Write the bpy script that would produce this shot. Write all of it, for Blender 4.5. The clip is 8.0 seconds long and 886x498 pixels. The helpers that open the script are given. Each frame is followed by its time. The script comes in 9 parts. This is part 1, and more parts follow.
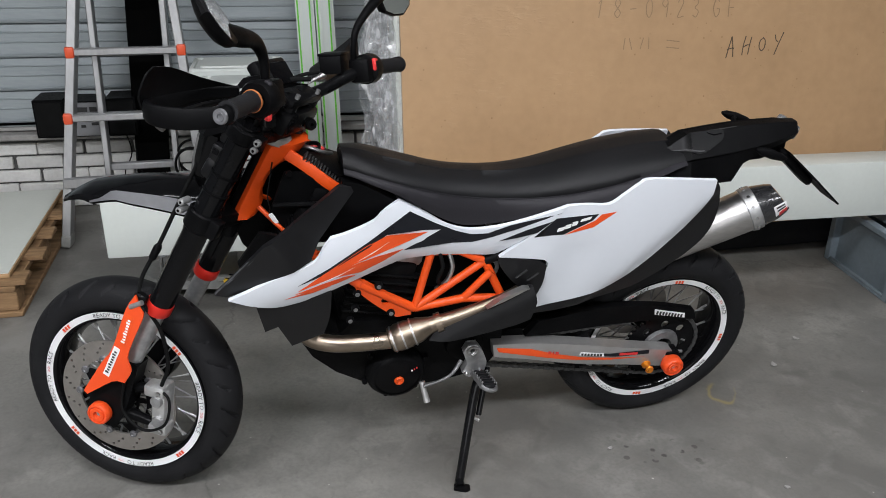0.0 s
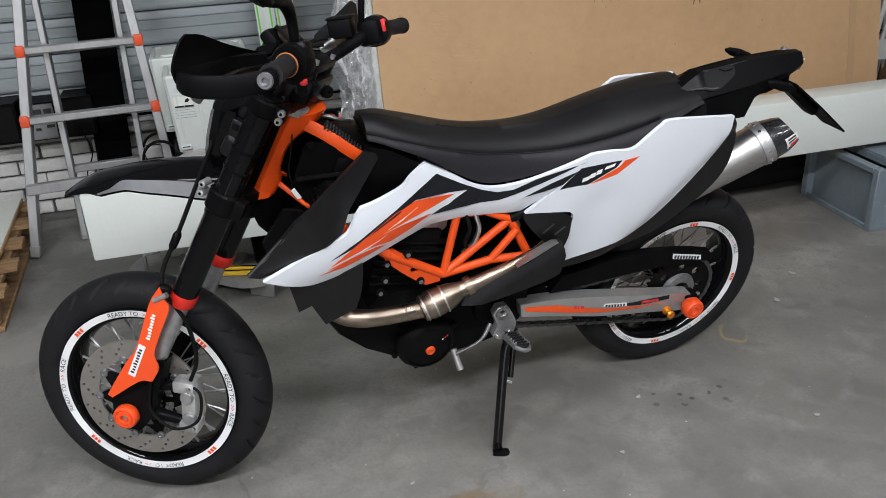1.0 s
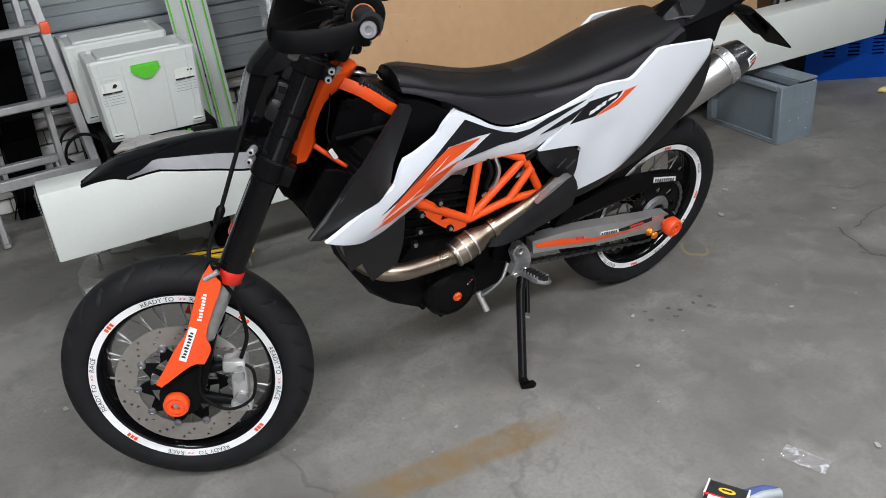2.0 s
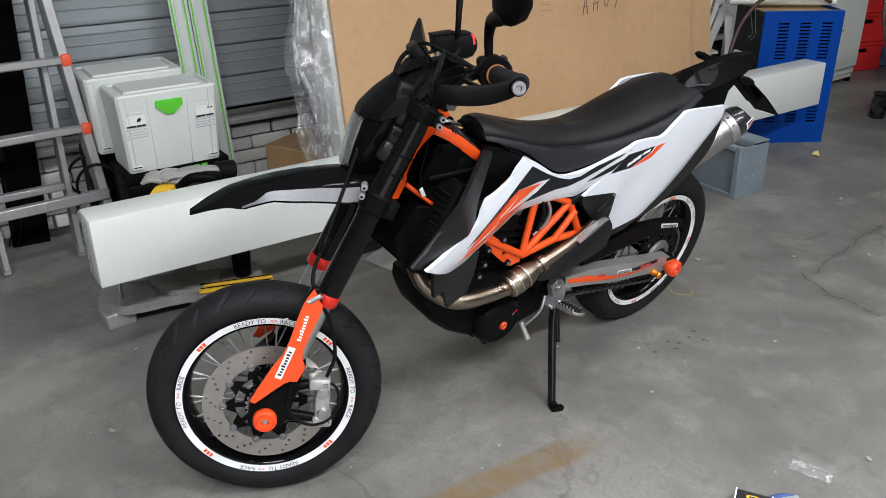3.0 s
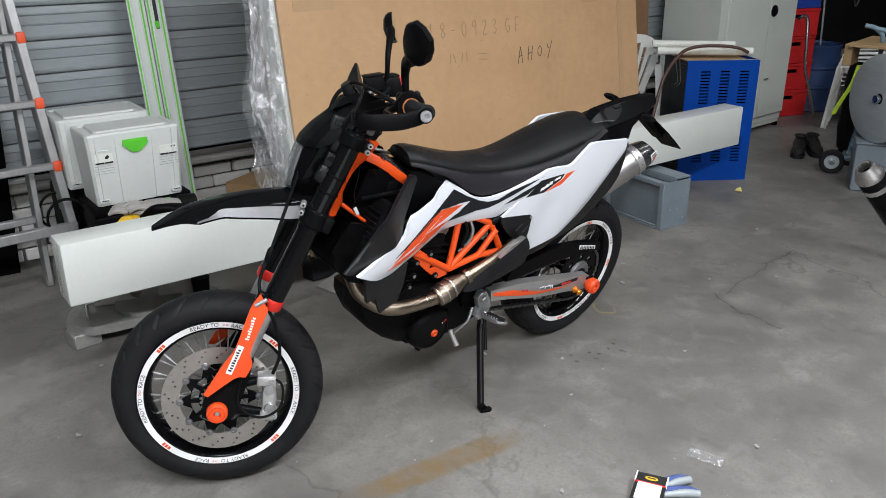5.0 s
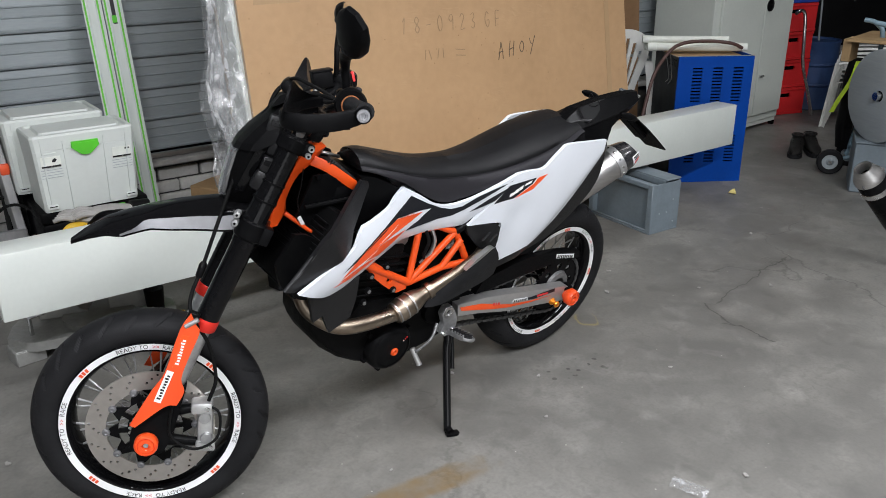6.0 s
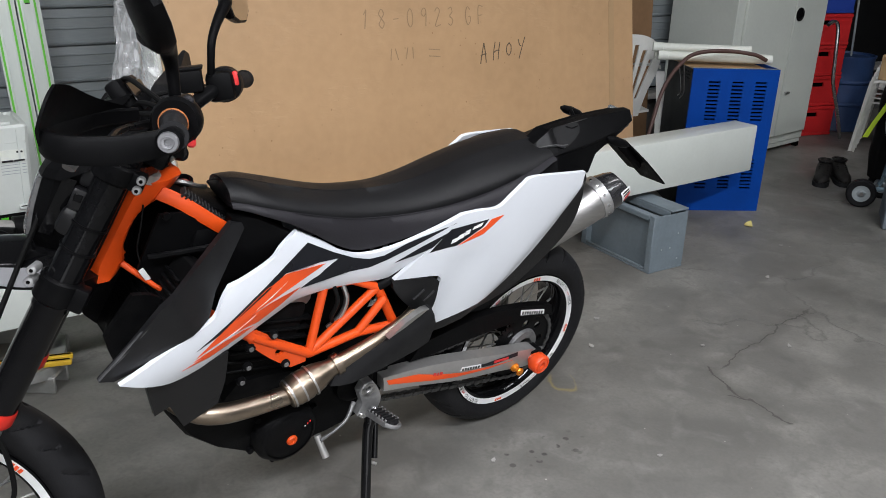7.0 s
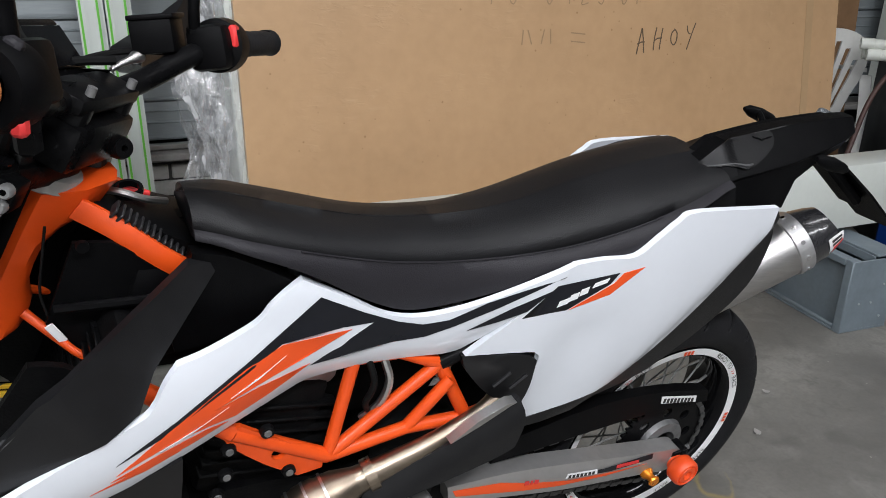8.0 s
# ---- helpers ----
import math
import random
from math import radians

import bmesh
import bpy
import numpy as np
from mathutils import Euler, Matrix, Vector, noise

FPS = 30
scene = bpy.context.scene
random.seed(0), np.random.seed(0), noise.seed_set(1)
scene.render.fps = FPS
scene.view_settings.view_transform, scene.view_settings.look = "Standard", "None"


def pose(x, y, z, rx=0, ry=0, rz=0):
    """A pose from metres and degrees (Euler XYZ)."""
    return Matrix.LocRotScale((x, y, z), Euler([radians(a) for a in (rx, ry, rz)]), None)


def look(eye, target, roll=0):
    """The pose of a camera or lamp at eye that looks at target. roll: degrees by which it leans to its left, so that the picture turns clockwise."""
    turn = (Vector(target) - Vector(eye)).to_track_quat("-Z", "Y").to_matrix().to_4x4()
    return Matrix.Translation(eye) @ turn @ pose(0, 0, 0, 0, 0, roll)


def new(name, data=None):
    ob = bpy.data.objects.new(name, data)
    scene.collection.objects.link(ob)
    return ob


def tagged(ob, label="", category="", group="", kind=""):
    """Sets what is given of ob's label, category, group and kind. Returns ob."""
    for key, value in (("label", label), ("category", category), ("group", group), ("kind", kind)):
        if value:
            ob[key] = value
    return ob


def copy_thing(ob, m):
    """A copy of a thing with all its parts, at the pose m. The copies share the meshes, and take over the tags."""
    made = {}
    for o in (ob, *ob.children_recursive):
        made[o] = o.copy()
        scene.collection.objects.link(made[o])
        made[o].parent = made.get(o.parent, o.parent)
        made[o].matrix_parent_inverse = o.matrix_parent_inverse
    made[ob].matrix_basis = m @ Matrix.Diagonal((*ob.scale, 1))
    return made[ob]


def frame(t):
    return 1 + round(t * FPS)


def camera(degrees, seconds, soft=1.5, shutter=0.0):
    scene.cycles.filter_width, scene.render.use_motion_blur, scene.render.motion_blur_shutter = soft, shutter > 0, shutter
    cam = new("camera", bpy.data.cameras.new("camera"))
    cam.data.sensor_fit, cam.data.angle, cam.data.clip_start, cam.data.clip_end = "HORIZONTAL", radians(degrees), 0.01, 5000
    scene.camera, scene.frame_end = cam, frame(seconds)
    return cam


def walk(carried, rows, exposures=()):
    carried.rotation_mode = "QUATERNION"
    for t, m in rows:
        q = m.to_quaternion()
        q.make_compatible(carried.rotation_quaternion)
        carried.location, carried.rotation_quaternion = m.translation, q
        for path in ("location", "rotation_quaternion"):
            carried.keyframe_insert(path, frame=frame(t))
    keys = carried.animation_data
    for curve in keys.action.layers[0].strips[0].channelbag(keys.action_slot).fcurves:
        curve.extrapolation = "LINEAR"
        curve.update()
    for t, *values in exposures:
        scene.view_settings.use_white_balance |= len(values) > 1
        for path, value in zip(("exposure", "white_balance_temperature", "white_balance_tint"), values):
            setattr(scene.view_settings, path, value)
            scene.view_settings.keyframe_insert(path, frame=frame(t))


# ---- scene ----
cam = camera(56.3, 8.0, soft=0.9, shutter=0.0)
PATH = [
    (0, (0.408, -1.929, 1.429), (0.836, -0.148, 0.627), 0.9),
    (0.5, (0.368, -1.903, 1.409), (0.81, -0.13, 0.597), -0.5),
    (1, (0.223, -1.85, 1.373), (0.785, -0.126, 0.53), -2.8),
    (1.2, (0.126, -1.835, 1.354), (0.752, -0.151, 0.475), -3.8),
    (2.3, (-0.274, -1.69, 1.381), (0.668, -0.194, 0.445), -4.6),
    (2.5, (-0.351, -1.669, 1.396), (0.633, -0.205, 0.454), -3.5),
    (3, (-0.607, -1.674, 1.447), (0.489, -0.226, 0.608), -0.5),
    (3.5, (-0.746, -1.741, 1.507), (0.415, -0.295, 0.759), -0.3),
    (4, (-0.763, -1.867, 1.513), (0.421, -0.433, 0.777), -0.2),
    (4.5, (-0.75, -1.982, 1.499), (0.434, -0.544, 0.771), -0.1),
    (6, (-0.493, -1.891, 1.427), (0.688, -0.452, 0.697), -0.3),
    (6.5, (-0.269, -1.712, 1.408), (0.921, -0.279, 0.681), -0.3),
    (7, (0.025, -1.579, 1.345), (1.18, -0.118, 0.618), 1.7),
    (7.5, (0.26, -1.422, 1.304), (1.161, 0.205, 0.568), 1.2),
    (8, (0.443, -1.142, 1.204), (1.299, 0.51, 0.47), 2.0),
]
walk(cam, [(t, look(eye, target, roll)) for t, eye, target, roll in PATH], exposures=[(0.0, -0.06), (1.0, -0.02), (2.5, 0.16), (3.5, 0.2), (4.5, 0.19), (6.0, 0.17), (7.0, 0.14), (8.0, 0.04)])

# ---- world and light: a windowless store room under fluorescent ceiling battens ----
world = bpy.data.worlds.new("world")
scene.world = world
world.use_nodes = True
world.node_tree.nodes["Background"].inputs[0].default_value = (0.02, 0.022, 0.025, 1)
world.node_tree.nodes["Background"].inputs[1].default_value = 0.3

CEILING = 3.1
BATTENS = [(-1.3, -2.5, 0.0), (0.9, -2.5, 0.0), (3.1, -2.5, 0.0), (-1.3, -0.75, 0.0), (0.9, -0.75, 0.0), (3.1, -0.75, 0.0), (5.3, -0.75, 0.0)]
LAMP_POWER = [118, 104, 34, 26, 18, 7, 15]


def lamp(x, y, turn, power):
    data = bpy.data.lights.new("tube_light", "AREA")
    data.shape, data.size, data.size_y = "RECTANGLE", 1.45, 0.14
    data.energy, data.color = power, (0.95, 0.97, 1.03)
    ob = new("tube_light", data)
    ob.matrix_world = pose(x, y, CEILING - 0.115, 0, 0, turn)
    return ob


for (bx, by, turn), power in zip(BATTENS, LAMP_POWER):
    lamp(bx, by, turn, power)

# added fill light from behind the camera, set in an unseen opening
fill_light = bpy.data.lights.new("opening_fill", "AREA")
fill_light.shape, fill_light.size, fill_light.size_y = "RECTANGLE", 4.4, 2.5
fill_light.energy, fill_light.color = 70, (0.96, 0.975, 1.0)
dl = new("opening_fill", fill_light)
dl.matrix_world = look((-1.4, -6.0, 1.38), (-1.4, 0.0, 1.2))

# ---- mesh tools ----
from mathutils.geometry import delaunay_2d_cdt


def finish(me, angle=40):
    for p in me.polygons:
        p.use_smooth = True
    me.set_sharp_from_angle(angle=radians(angle))


def part(name, bm, material, parent=None, label="", angle=40):
    """Links a bmesh as one mesh object under a thing or a part."""
    bmesh.ops.remove_doubles(bm, verts=bm.verts, dist=1e-6)
    bmesh.ops.recalc_face_normals(bm, faces=bm.faces)
    me = bpy.data.meshes.new(name)
    bm.to_mesh(me)
    bm.free()
    me.materials.append(material)
    finish(me, angle)
    ob = new(name, me)
    if parent is not None:
        ob.parent = parent
    if label:
        ob["label"] = label
    return ob


def thing(name, label, category, m=None, group="", kind=""):
    ob = new(name)
    ob.empty_display_size = 0.1
    if m is not None:
        ob.matrix_world = m
    return tagged(ob, label, category, group, kind)


def solo(name, bm, material, label, category="", kind="", group="", m=None, angle=40):
    ob = part(name, bm, material, None, label, angle)
    if m is not None:
        ob.matrix_world = m
    return tagged(ob, label, category, group, kind)


def B():
    return bmesh.new()


def box(bm, c, s, bevel=0.0, m=None, seg=1):
    """A box of size s at c, with bevelled edges."""
    mat = Matrix.LocRotScale(Vector(c), None, Vector(s))
    if m is not None:
        mat = m @ mat
    r = bmesh.ops.create_cube(bm, size=1.0, matrix=mat)
    if bevel:
        vs = set(r["verts"])
        edges = [e for e in bm.edges if e.verts[0] in vs and e.verts[1] in vs]
        bmesh.ops.bevel(bm, geom=edges, offset=bevel, segments=seg, profile=0.5, affect="EDGES", clamp_overlap=True)
    return bm


def curve(points, n=6, closed=False):
    """A smooth line through the points (Catmull-Rom)."""
    P = [Vector(p) for p in points]
    out, k = [], len(P)
    for i in range(k if closed else k - 1):
        if closed:
            a, b, c, d = P[i - 1], P[i], P[(i + 1) % k], P[(i + 2) % k]
        else:
            b, c = P[i], P[i + 1]
            a = P[i - 1] if i else b * 2 - c
            d = P[i + 2] if i + 2 < k else c * 2 - b
        for j in range(n):
            t = j / n
            out.append(0.5 * (2 * b + (c - a) * t + (2 * a - 5 * b + 4 * c - d) * t * t + (3 * b - a - 3 * c + d) * t ** 3))
    if not closed:
        out.append(P[-1])
    return out


def tube(bm, pts, r, seg=10, cap=True):
    """A tube along a line; r is a radius or one for each end."""
    pts = [Vector(p) for p in pts]
    n = len(pts)
    rad = list(r) if isinstance(r, (list, tuple)) else [r, r]
    if len(rad) != n:
        rad = [float(np.interp(i / (n - 1), np.linspace(0, 1, len(rad)), rad)) for i in range(n)]
    t = (pts[1] - pts[0]).normalized()
    side = t.orthogonal().normalized()
    rings = []
    for i, p in enumerate(pts):
        a, b = pts[max(i - 1, 0)], pts[min(i + 1, n - 1)]
        t = (b - a).normalized()
        side = (side - t * side.dot(t)).normalized()
        up = t.cross(side)
        rings.append([bm.verts.new(p + rad[i] * (math.cos(2 * math.pi * j / seg) * side + math.sin(2 * math.pi * j / seg) * up)) for j in range(seg)])
    for u, v in zip(rings, rings[1:]):
        for j in range(seg):
            bm.faces.new((u[j], u[(j + 1) % seg], v[(j + 1) % seg], v[j]))
    if cap:
        bm.faces.new(rings[0][::-1])
        bm.faces.new(rings[-1])
    return bm


def lathe(bm, prof, seg=48, m=None, closed=False):
    """Turns a profile of (radius, along) round the y axis."""
    m = m or Matrix()
    rings = []
    for r, y in prof:
        if r < 1e-6:
            rings.append([bm.verts.new(m @ Vector((0, y, 0)))])
        else:
            rings.append([bm.verts.new(m @ Vector((r * math.cos(2 * math.pi * j / seg), y, r * math.sin(2 * math.pi * j / seg)))) for j in range(seg)])
    pairs = list(zip(rings, rings[1:])) + ([(rings[-1], rings[0])] if closed else [])
    for u, v in pairs:
        for j in range(seg):
            k = (j + 1) % seg
            if len(u) == 1 and len(v) == 1:
                continue
            if len(u) == 1:
                bm.faces.new((u[0], v[k], v[j]))
            elif len(v) == 1:
                bm.faces.new((u[j], u[k], v[0]))
            else:
                bm.faces.new((u[j], u[k], v[k], v[j]))
    return bm


def loft(bm, rings, cap=True, closed=True):
    vs = [[bm.verts.new(Vector(p)) for p in r] for r in rings]
    n = len(vs[0])
    for u, v in zip(vs, vs[1:]):
        for j in range(n if closed else n - 1):
            k = (j + 1) % n
            bm.faces.new((u[j], u[k], v[k], v[j]))
    if cap:
        bm.faces.new(vs[0][::-1])
        bm.faces.new(vs[-1])
    return bm


def rounded(outline, n=4, corner=42):
    """Smooths a closed outline but keeps its sharp corners."""
    P = [Vector(p) for p in outline]
    k = len(P)
    sharp = []
    for i in range(k):
        a, b = P[i] - P[i - 1], P[(i + 1) % k] - P[i]
        sharp.append(a.length < 1e-9 or b.length < 1e-9 or abs(math.degrees(a.angle(b))) > corner)
    out = []
    for i in range(k):
        b, c = P[i], P[(i + 1) % k]
        a = b * 2 - c if sharp[i] else P[i - 1]
        d = c * 2 - b if sharp[(i + 1) % k] else P[(i + 2) % k]
        for j in range(n):
            t = j / n
            out.append(0.5 * (2 * b + (c - a) * t + (2 * a - 5 * b + 4 * c - d) * t * t + (3 * b - a - 3 * c + d) * t ** 3))
    return out


def inside(p, poly):
    x, y = p
    hit, n = False, len(poly)
    for i in range(n):
        (x1, y1), (x2, y2) = poly[i - 1], poly[i]
        if (y1 > y) != (y2 > y) and x < (x2 - x1) * (y - y1) / (y2 - y1) + x1:
            hit = not hit
    return hit


def fill(outline, holes=(), step=None):
    """Triangles of a flat outline with holes, with points inside at a step."""
    pts = [Vector(p[:2]) for p in outline]
    edges = [(i, (i + 1) % len(pts)) for i in range(len(pts))]
    loops = [[tuple(p[:2]) for p in outline]]
    for h in holes:
        o = len(pts)
        pts += [Vector(p[:2]) for p in h]
        edges += [(o + i, o + (i + 1) % len(h)) for i in range(len(h))]
        loops.append([tuple(p[:2]) for p in h])
    if step:
        xs, ys = [p[0] for p in loops[0]], [p[1] for p in loops[0]]
        for i in range(int((max(xs) - min(xs)) / step) + 1):
            for j in range(int((max(ys) - min(ys)) / step) + 1):
                q = (min(xs) + (i + 0.5 * (j % 2) + 0.31) * step, min(ys) + (j + 0.37) * step)
                if inside(q, loops[0]) and not any(inside(q, h) for h in loops[1:]):
                    pts.append(Vector(q))
    v, _, f, *_ = delaunay_2d_cdt(pts, edges, [], 0, 1e-5)
    keep = []
    for t in f:
        c = sum((v[i] for i in t), Vector((0, 0))) / len(t)
        if inside(c, loops[0]) and not any(inside(c, h) for h in loops[1:]):
            keep.append(tuple(t))
    return v, keep


def sheet(bm, outline, place, thick, holes=(), step=None):
    """A panel with the given outline: place(u, v, d) sets the point (u, v) at depth d below its face."""
    v, faces = fill(outline, holes, step)
    front = [bm.verts.new(place(p[0], p[1], 0.0)) for p in v]
    back = [bm.verts.new(place(p[0], p[1], thick)) for p in v]
    count = {}
    for t in faces:
        bm.faces.new([front[i] for i in t])
        bm.faces.new([back[i] for i in reversed(t)])
        for a, b in zip(t, t[1:] + t[:1]):
            count[(a, b)] = 1
    for a, b in count:
        if (b, a) not in count:
            bm.faces.new((front[b], front[a], back[a], back[b]))
    return bm


def plate(bm, outline, thick, m=None, holes=()):
    """A flat plate in the local xz plane, its face at y=0 and its back at y=thick."""
    m = m or Matrix()
    return sheet(bm, outline, lambda u, v, d: m @ Vector((u, d, v)), thick, holes)


def ring_points(r, n, cx=0.0, cy=0.0, a0=0.0):
    return [(cx + r * math.cos(a0 + 2 * math.pi * i / n), cy + r * math.sin(a0 + 2 * math.pi * i / n)) for i in range(n)]


def letters(text, size):
    """The triangles of a word in the built-in font, in the xy plane, centred."""
    cu = bpy.data.curves.new("word", "FONT")
    cu.body, cu.size, cu.align_x, cu.align_y, cu.resolution_u = text, size, "CENTER", "CENTER", 2
    ob = bpy.data.objects.new("word", cu)
    me = bpy.data.meshes.new_from_object(ob)
    verts, faces = [v.co.copy() for v in me.vertices], [tuple(p.vertices) for p in me.polygons]
    bpy.data.objects.remove(ob)
    bpy.data.curves.remove(cu)
    bpy.data.meshes.remove(me)
    return verts, faces


def put_letters(bm, text, size, place):
    verts, faces = letters(text, size)
    vs = [bm.verts.new(place(v.x, v.y)) for v in verts]
    for f in faces:
        try:
            bm.faces.new([vs[i] for i in f])
        except ValueError:
            pass
    return bm

# ---- materials ----
def surface(name, a, b=None, scale=8.0, rough=0.5, rough_b=None, metal=0.0, bump=0.0, bump_scale=200.0, coat=0.0, detail=6.0, fine=60.0, stretch=(1, 1, 1), spec=0.5, coat_rough=0.08):
    """A procedural surface: colour a to b by coarse and fine noise, roughness that wanders, fine relief."""
    m = bpy.data.materials.new(name)
    m.use_nodes = True
    nt = m.node_tree
    bsdf = nt.nodes["Principled BSDF"]
    b = b or tuple(c * 0.8 for c in a)
    rough_b = rough if rough_b is None else rough_b
    co = nt.nodes.new("ShaderNodeTexCoord")
    mp = nt.nodes.new("ShaderNodeMapping")
    mp.inputs["Scale"].default_value = stretch
    nt.links.new(co.outputs["Object"], mp.inputs["Vector"])
    n1, n2 = nt.nodes.new("ShaderNodeTexNoise"), nt.nodes.new("ShaderNodeTexNoise")
    n1.inputs["Scale"].default_value, n1.inputs["Detail"].default_value = scale, detail
    n2.inputs["Scale"].default_value, n2.inputs["Detail"].default_value = fine, 4.0
    for n in (n1, n2):
        nt.links.new(mp.outputs[0], n.inputs["Vector"])
    mx = nt.nodes.new("ShaderNodeMix")
    mx.data_type = "FLOAT"
    mx.inputs[0].default_value = 0.35
    nt.links.new(n1.outputs["Fac"], mx.inputs[2])
    nt.links.new(n2.outputs["Fac"], mx.inputs[3])
    rmp = nt.nodes.new("ShaderNodeValToRGB")
    rmp.color_ramp.elements[0].position, rmp.color_ramp.elements[1].position = 0.32, 0.68
    rmp.color_ramp.elements[0].color, rmp.color_ramp.elements[1].color = (*a, 1), (*b, 1)
    nt.links.new(mx.outputs[0], rmp.inputs[0])
    nt.links.new(rmp.outputs[0], bsdf.inputs["Base Color"])
    mr = nt.nodes.new("ShaderNodeMapRange")
    mr.inputs["From Min"].default_value, mr.inputs["From Max"].default_value = 0.3, 0.7
    mr.inputs["To Min"].default_value, mr.inputs["To Max"].default_value = rough, rough_b
    nt.links.new(n1.outputs["Fac"], mr.inputs[0])
    nt.links.new(mr.outputs[0], bsdf.inputs["Roughness"])
    bsdf.inputs["Metallic"].default_value = metal
    bsdf.inputs["Specular IOR Level"].default_value = spec
    if coat:
        bsdf.inputs["Coat Weight"].default_value = coat
        bsdf.inputs["Coat Roughness"].default_value = coat_rough
    if bump:
        n3 = nt.nodes.new("ShaderNodeTexNoise")
        n3.inputs["Scale"].default_value, n3.inputs["Detail"].default_value = bump_scale, 5.0
        nt.links.new(mp.outputs[0], n3.inputs["Vector"])
        bp = nt.nodes.new("ShaderNodeBump")
        bp.inputs["Strength"].default_value, bp.inputs["Distance"].default_value = bump, 0.004
        nt.links.new(n3.outputs["Fac"], bp.inputs["Height"])
        nt.links.new(bp.outputs[0], bsdf.inputs["Normal"])
    return m


def by_object(m, amount=0.25):
    """Varies the brightness of a material from object to object."""
    nt = m.node_tree
    bsdf = nt.nodes["Principled BSDF"]
    link = bsdf.inputs["Base Color"].links[0]
    info, hsv, mr = nt.nodes.new("ShaderNodeObjectInfo"), nt.nodes.new("ShaderNodeHueSaturation"), nt.nodes.new("ShaderNodeMapRange")
    mr.inputs["To Min"].default_value, mr.inputs["To Max"].default_value = 1 - amount, 1 + amount * 0.4
    nt.links.new(info.outputs["Random"], mr.inputs[0])
    nt.links.new(mr.outputs[0], hsv.inputs["Value"])
    nt.links.new(link.from_socket, hsv.inputs["Color"])
    nt.links.new(hsv.outputs[0], bsdf.inputs["Base Color"])
    return m


RUBBER = surface("tyre_rubber", (0.009, 0.009, 0.0098), (0.015, 0.015, 0.016), 9, 0.48, 0.62, bump=0.15, bump_scale=350, spec=0.12)
BLACK_PLASTIC = surface("black_plastic", (0.0021, 0.0021, 0.0024), (0.0042, 0.0042, 0.0045), 14, 0.36, 0.5, bump=0.12, bump_scale=900, spec=0.05)
PAD_BLACK = surface("smooth_black_plastic", (0.0045, 0.0045, 0.0048), (0.0070, 0.0070, 0.0074), 14, 0.30, 0.42, spec=0.15)
GRAINED = surface("grained_black_plastic", (0.0046, 0.0046, 0.0052), (0.0080, 0.0080, 0.0088), 18, 0.34, 0.44, bump=0.10, bump_scale=900, spec=0.32)
DECK_GREY = surface("grey_ribbed_plastic", (0.020, 0.020, 0.021), (0.013, 0.013, 0.014), 30, 0.4, 0.5, spec=0.35)
# lighter grey for edge lines: the highlight on black plastic as colour
EDGE_GLINT = surface("plastic_edge_glint", (0.05, 0.05, 0.052), (0.03, 0.03, 0.031), 30, 0.4, 0.5, spec=0.4)
GLOSS_BLACK = surface("gloss_black", (0.003, 0.003, 0.0035), (0.005, 0.005, 0.0055), 10, 0.07, 0.13, coat=0.06, spec=0.13)
STAND_BLACK = surface("gloss_black_paint", (0.004, 0.004, 0.0045), (0.006, 0.006, 0.0065), 12, 0.10, 0.16, coat=0.12, spec=0.22)
BLACK_METAL = surface("black_painted_metal", (0.0028, 0.0028, 0.0031), (0.0056, 0.0056, 0.0060), 20, 0.24, 0.40, bump=0.05, spec=0.06)
ENGINE_BLACK = surface("cast_black_metal", (0.0024, 0.0024, 0.0028), (0.0056, 0.0056, 0.0056), 25, 0.4, 0.6, bump=0.25, bump_scale=260, spec=0.06)
SEAT_VINYL = surface("seat_vinyl", (0.0040, 0.0040, 0.0046), (0.0070, 0.0070, 0.0078), 10, 0.42, 0.52, bump=0.22, bump_scale=700, spec=0.24)
SEAT_SIDE = surface("seat_side_vinyl", (0.0125, 0.0115, 0.0140), (0.0165, 0.0155, 0.0185), 10, 0.5, 0.62, bump=0.25, bump_scale=500, spec=0.26)
WHITE_GLOSS = surface("white_gloss_plastic", (0.66, 0.685, 0.725), (0.64, 0.665, 0.705), 5, 0.24, 0.26, coat=0.35, bump_scale=60, bump=0.0)
ORANGE_DECAL = surface("orange_decal", (0.78, 0.082, 0.01), (0.72, 0.075, 0.01), 8, 0.3, 0.4)
NAVY_DECAL = surface("black_decal", (0.0056, 0.0063, 0.0091), (0.0098, 0.0105, 0.0140), 8, 0.25, 0.35, spec=0.30)
SILVER_DECAL = surface("silver_decal", (0.20, 0.20, 0.21), (0.25, 0.25, 0.26), 8, 0.42, 0.52, metal=0.6)
ORANGE_FRAME = surface("orange_powder_coat", (0.72, 0.076, 0.008), (0.60, 0.062, 0.007), 14, 0.34, 0.46, bump=0.06, bump_scale=500, coat=0.05, spec=0.35)
ORANGE_PLASTIC = surface("orange_plastic", (0.8, 0.075, 0.012), (0.74, 0.07, 0.011), 12, 0.35, 0.48)
GRIP_ORANGE = surface("dull_orange_rubber", (0.40, 0.13, 0.035), (0.33, 0.105, 0.03), 20, 0.5, 0.62)
RED_ANODISED = surface("red_anodised", (0.72, 0.03, 0.018), (0.6, 0.022, 0.014), 20, 0.3, 0.4, metal=0.35)
GOLD_ANODISED = surface("orange_anodised", (0.85, 0.28, 0.02), (0.75, 0.22, 0.02), 20, 0.25, 0.35, metal=0.7)
ALLOY = surface("cast_alloy", (0.52, 0.52, 0.52), (0.36, 0.36, 0.36), 30, 0.35, 0.55, metal=0.85, bump=0.12, bump_scale=300)
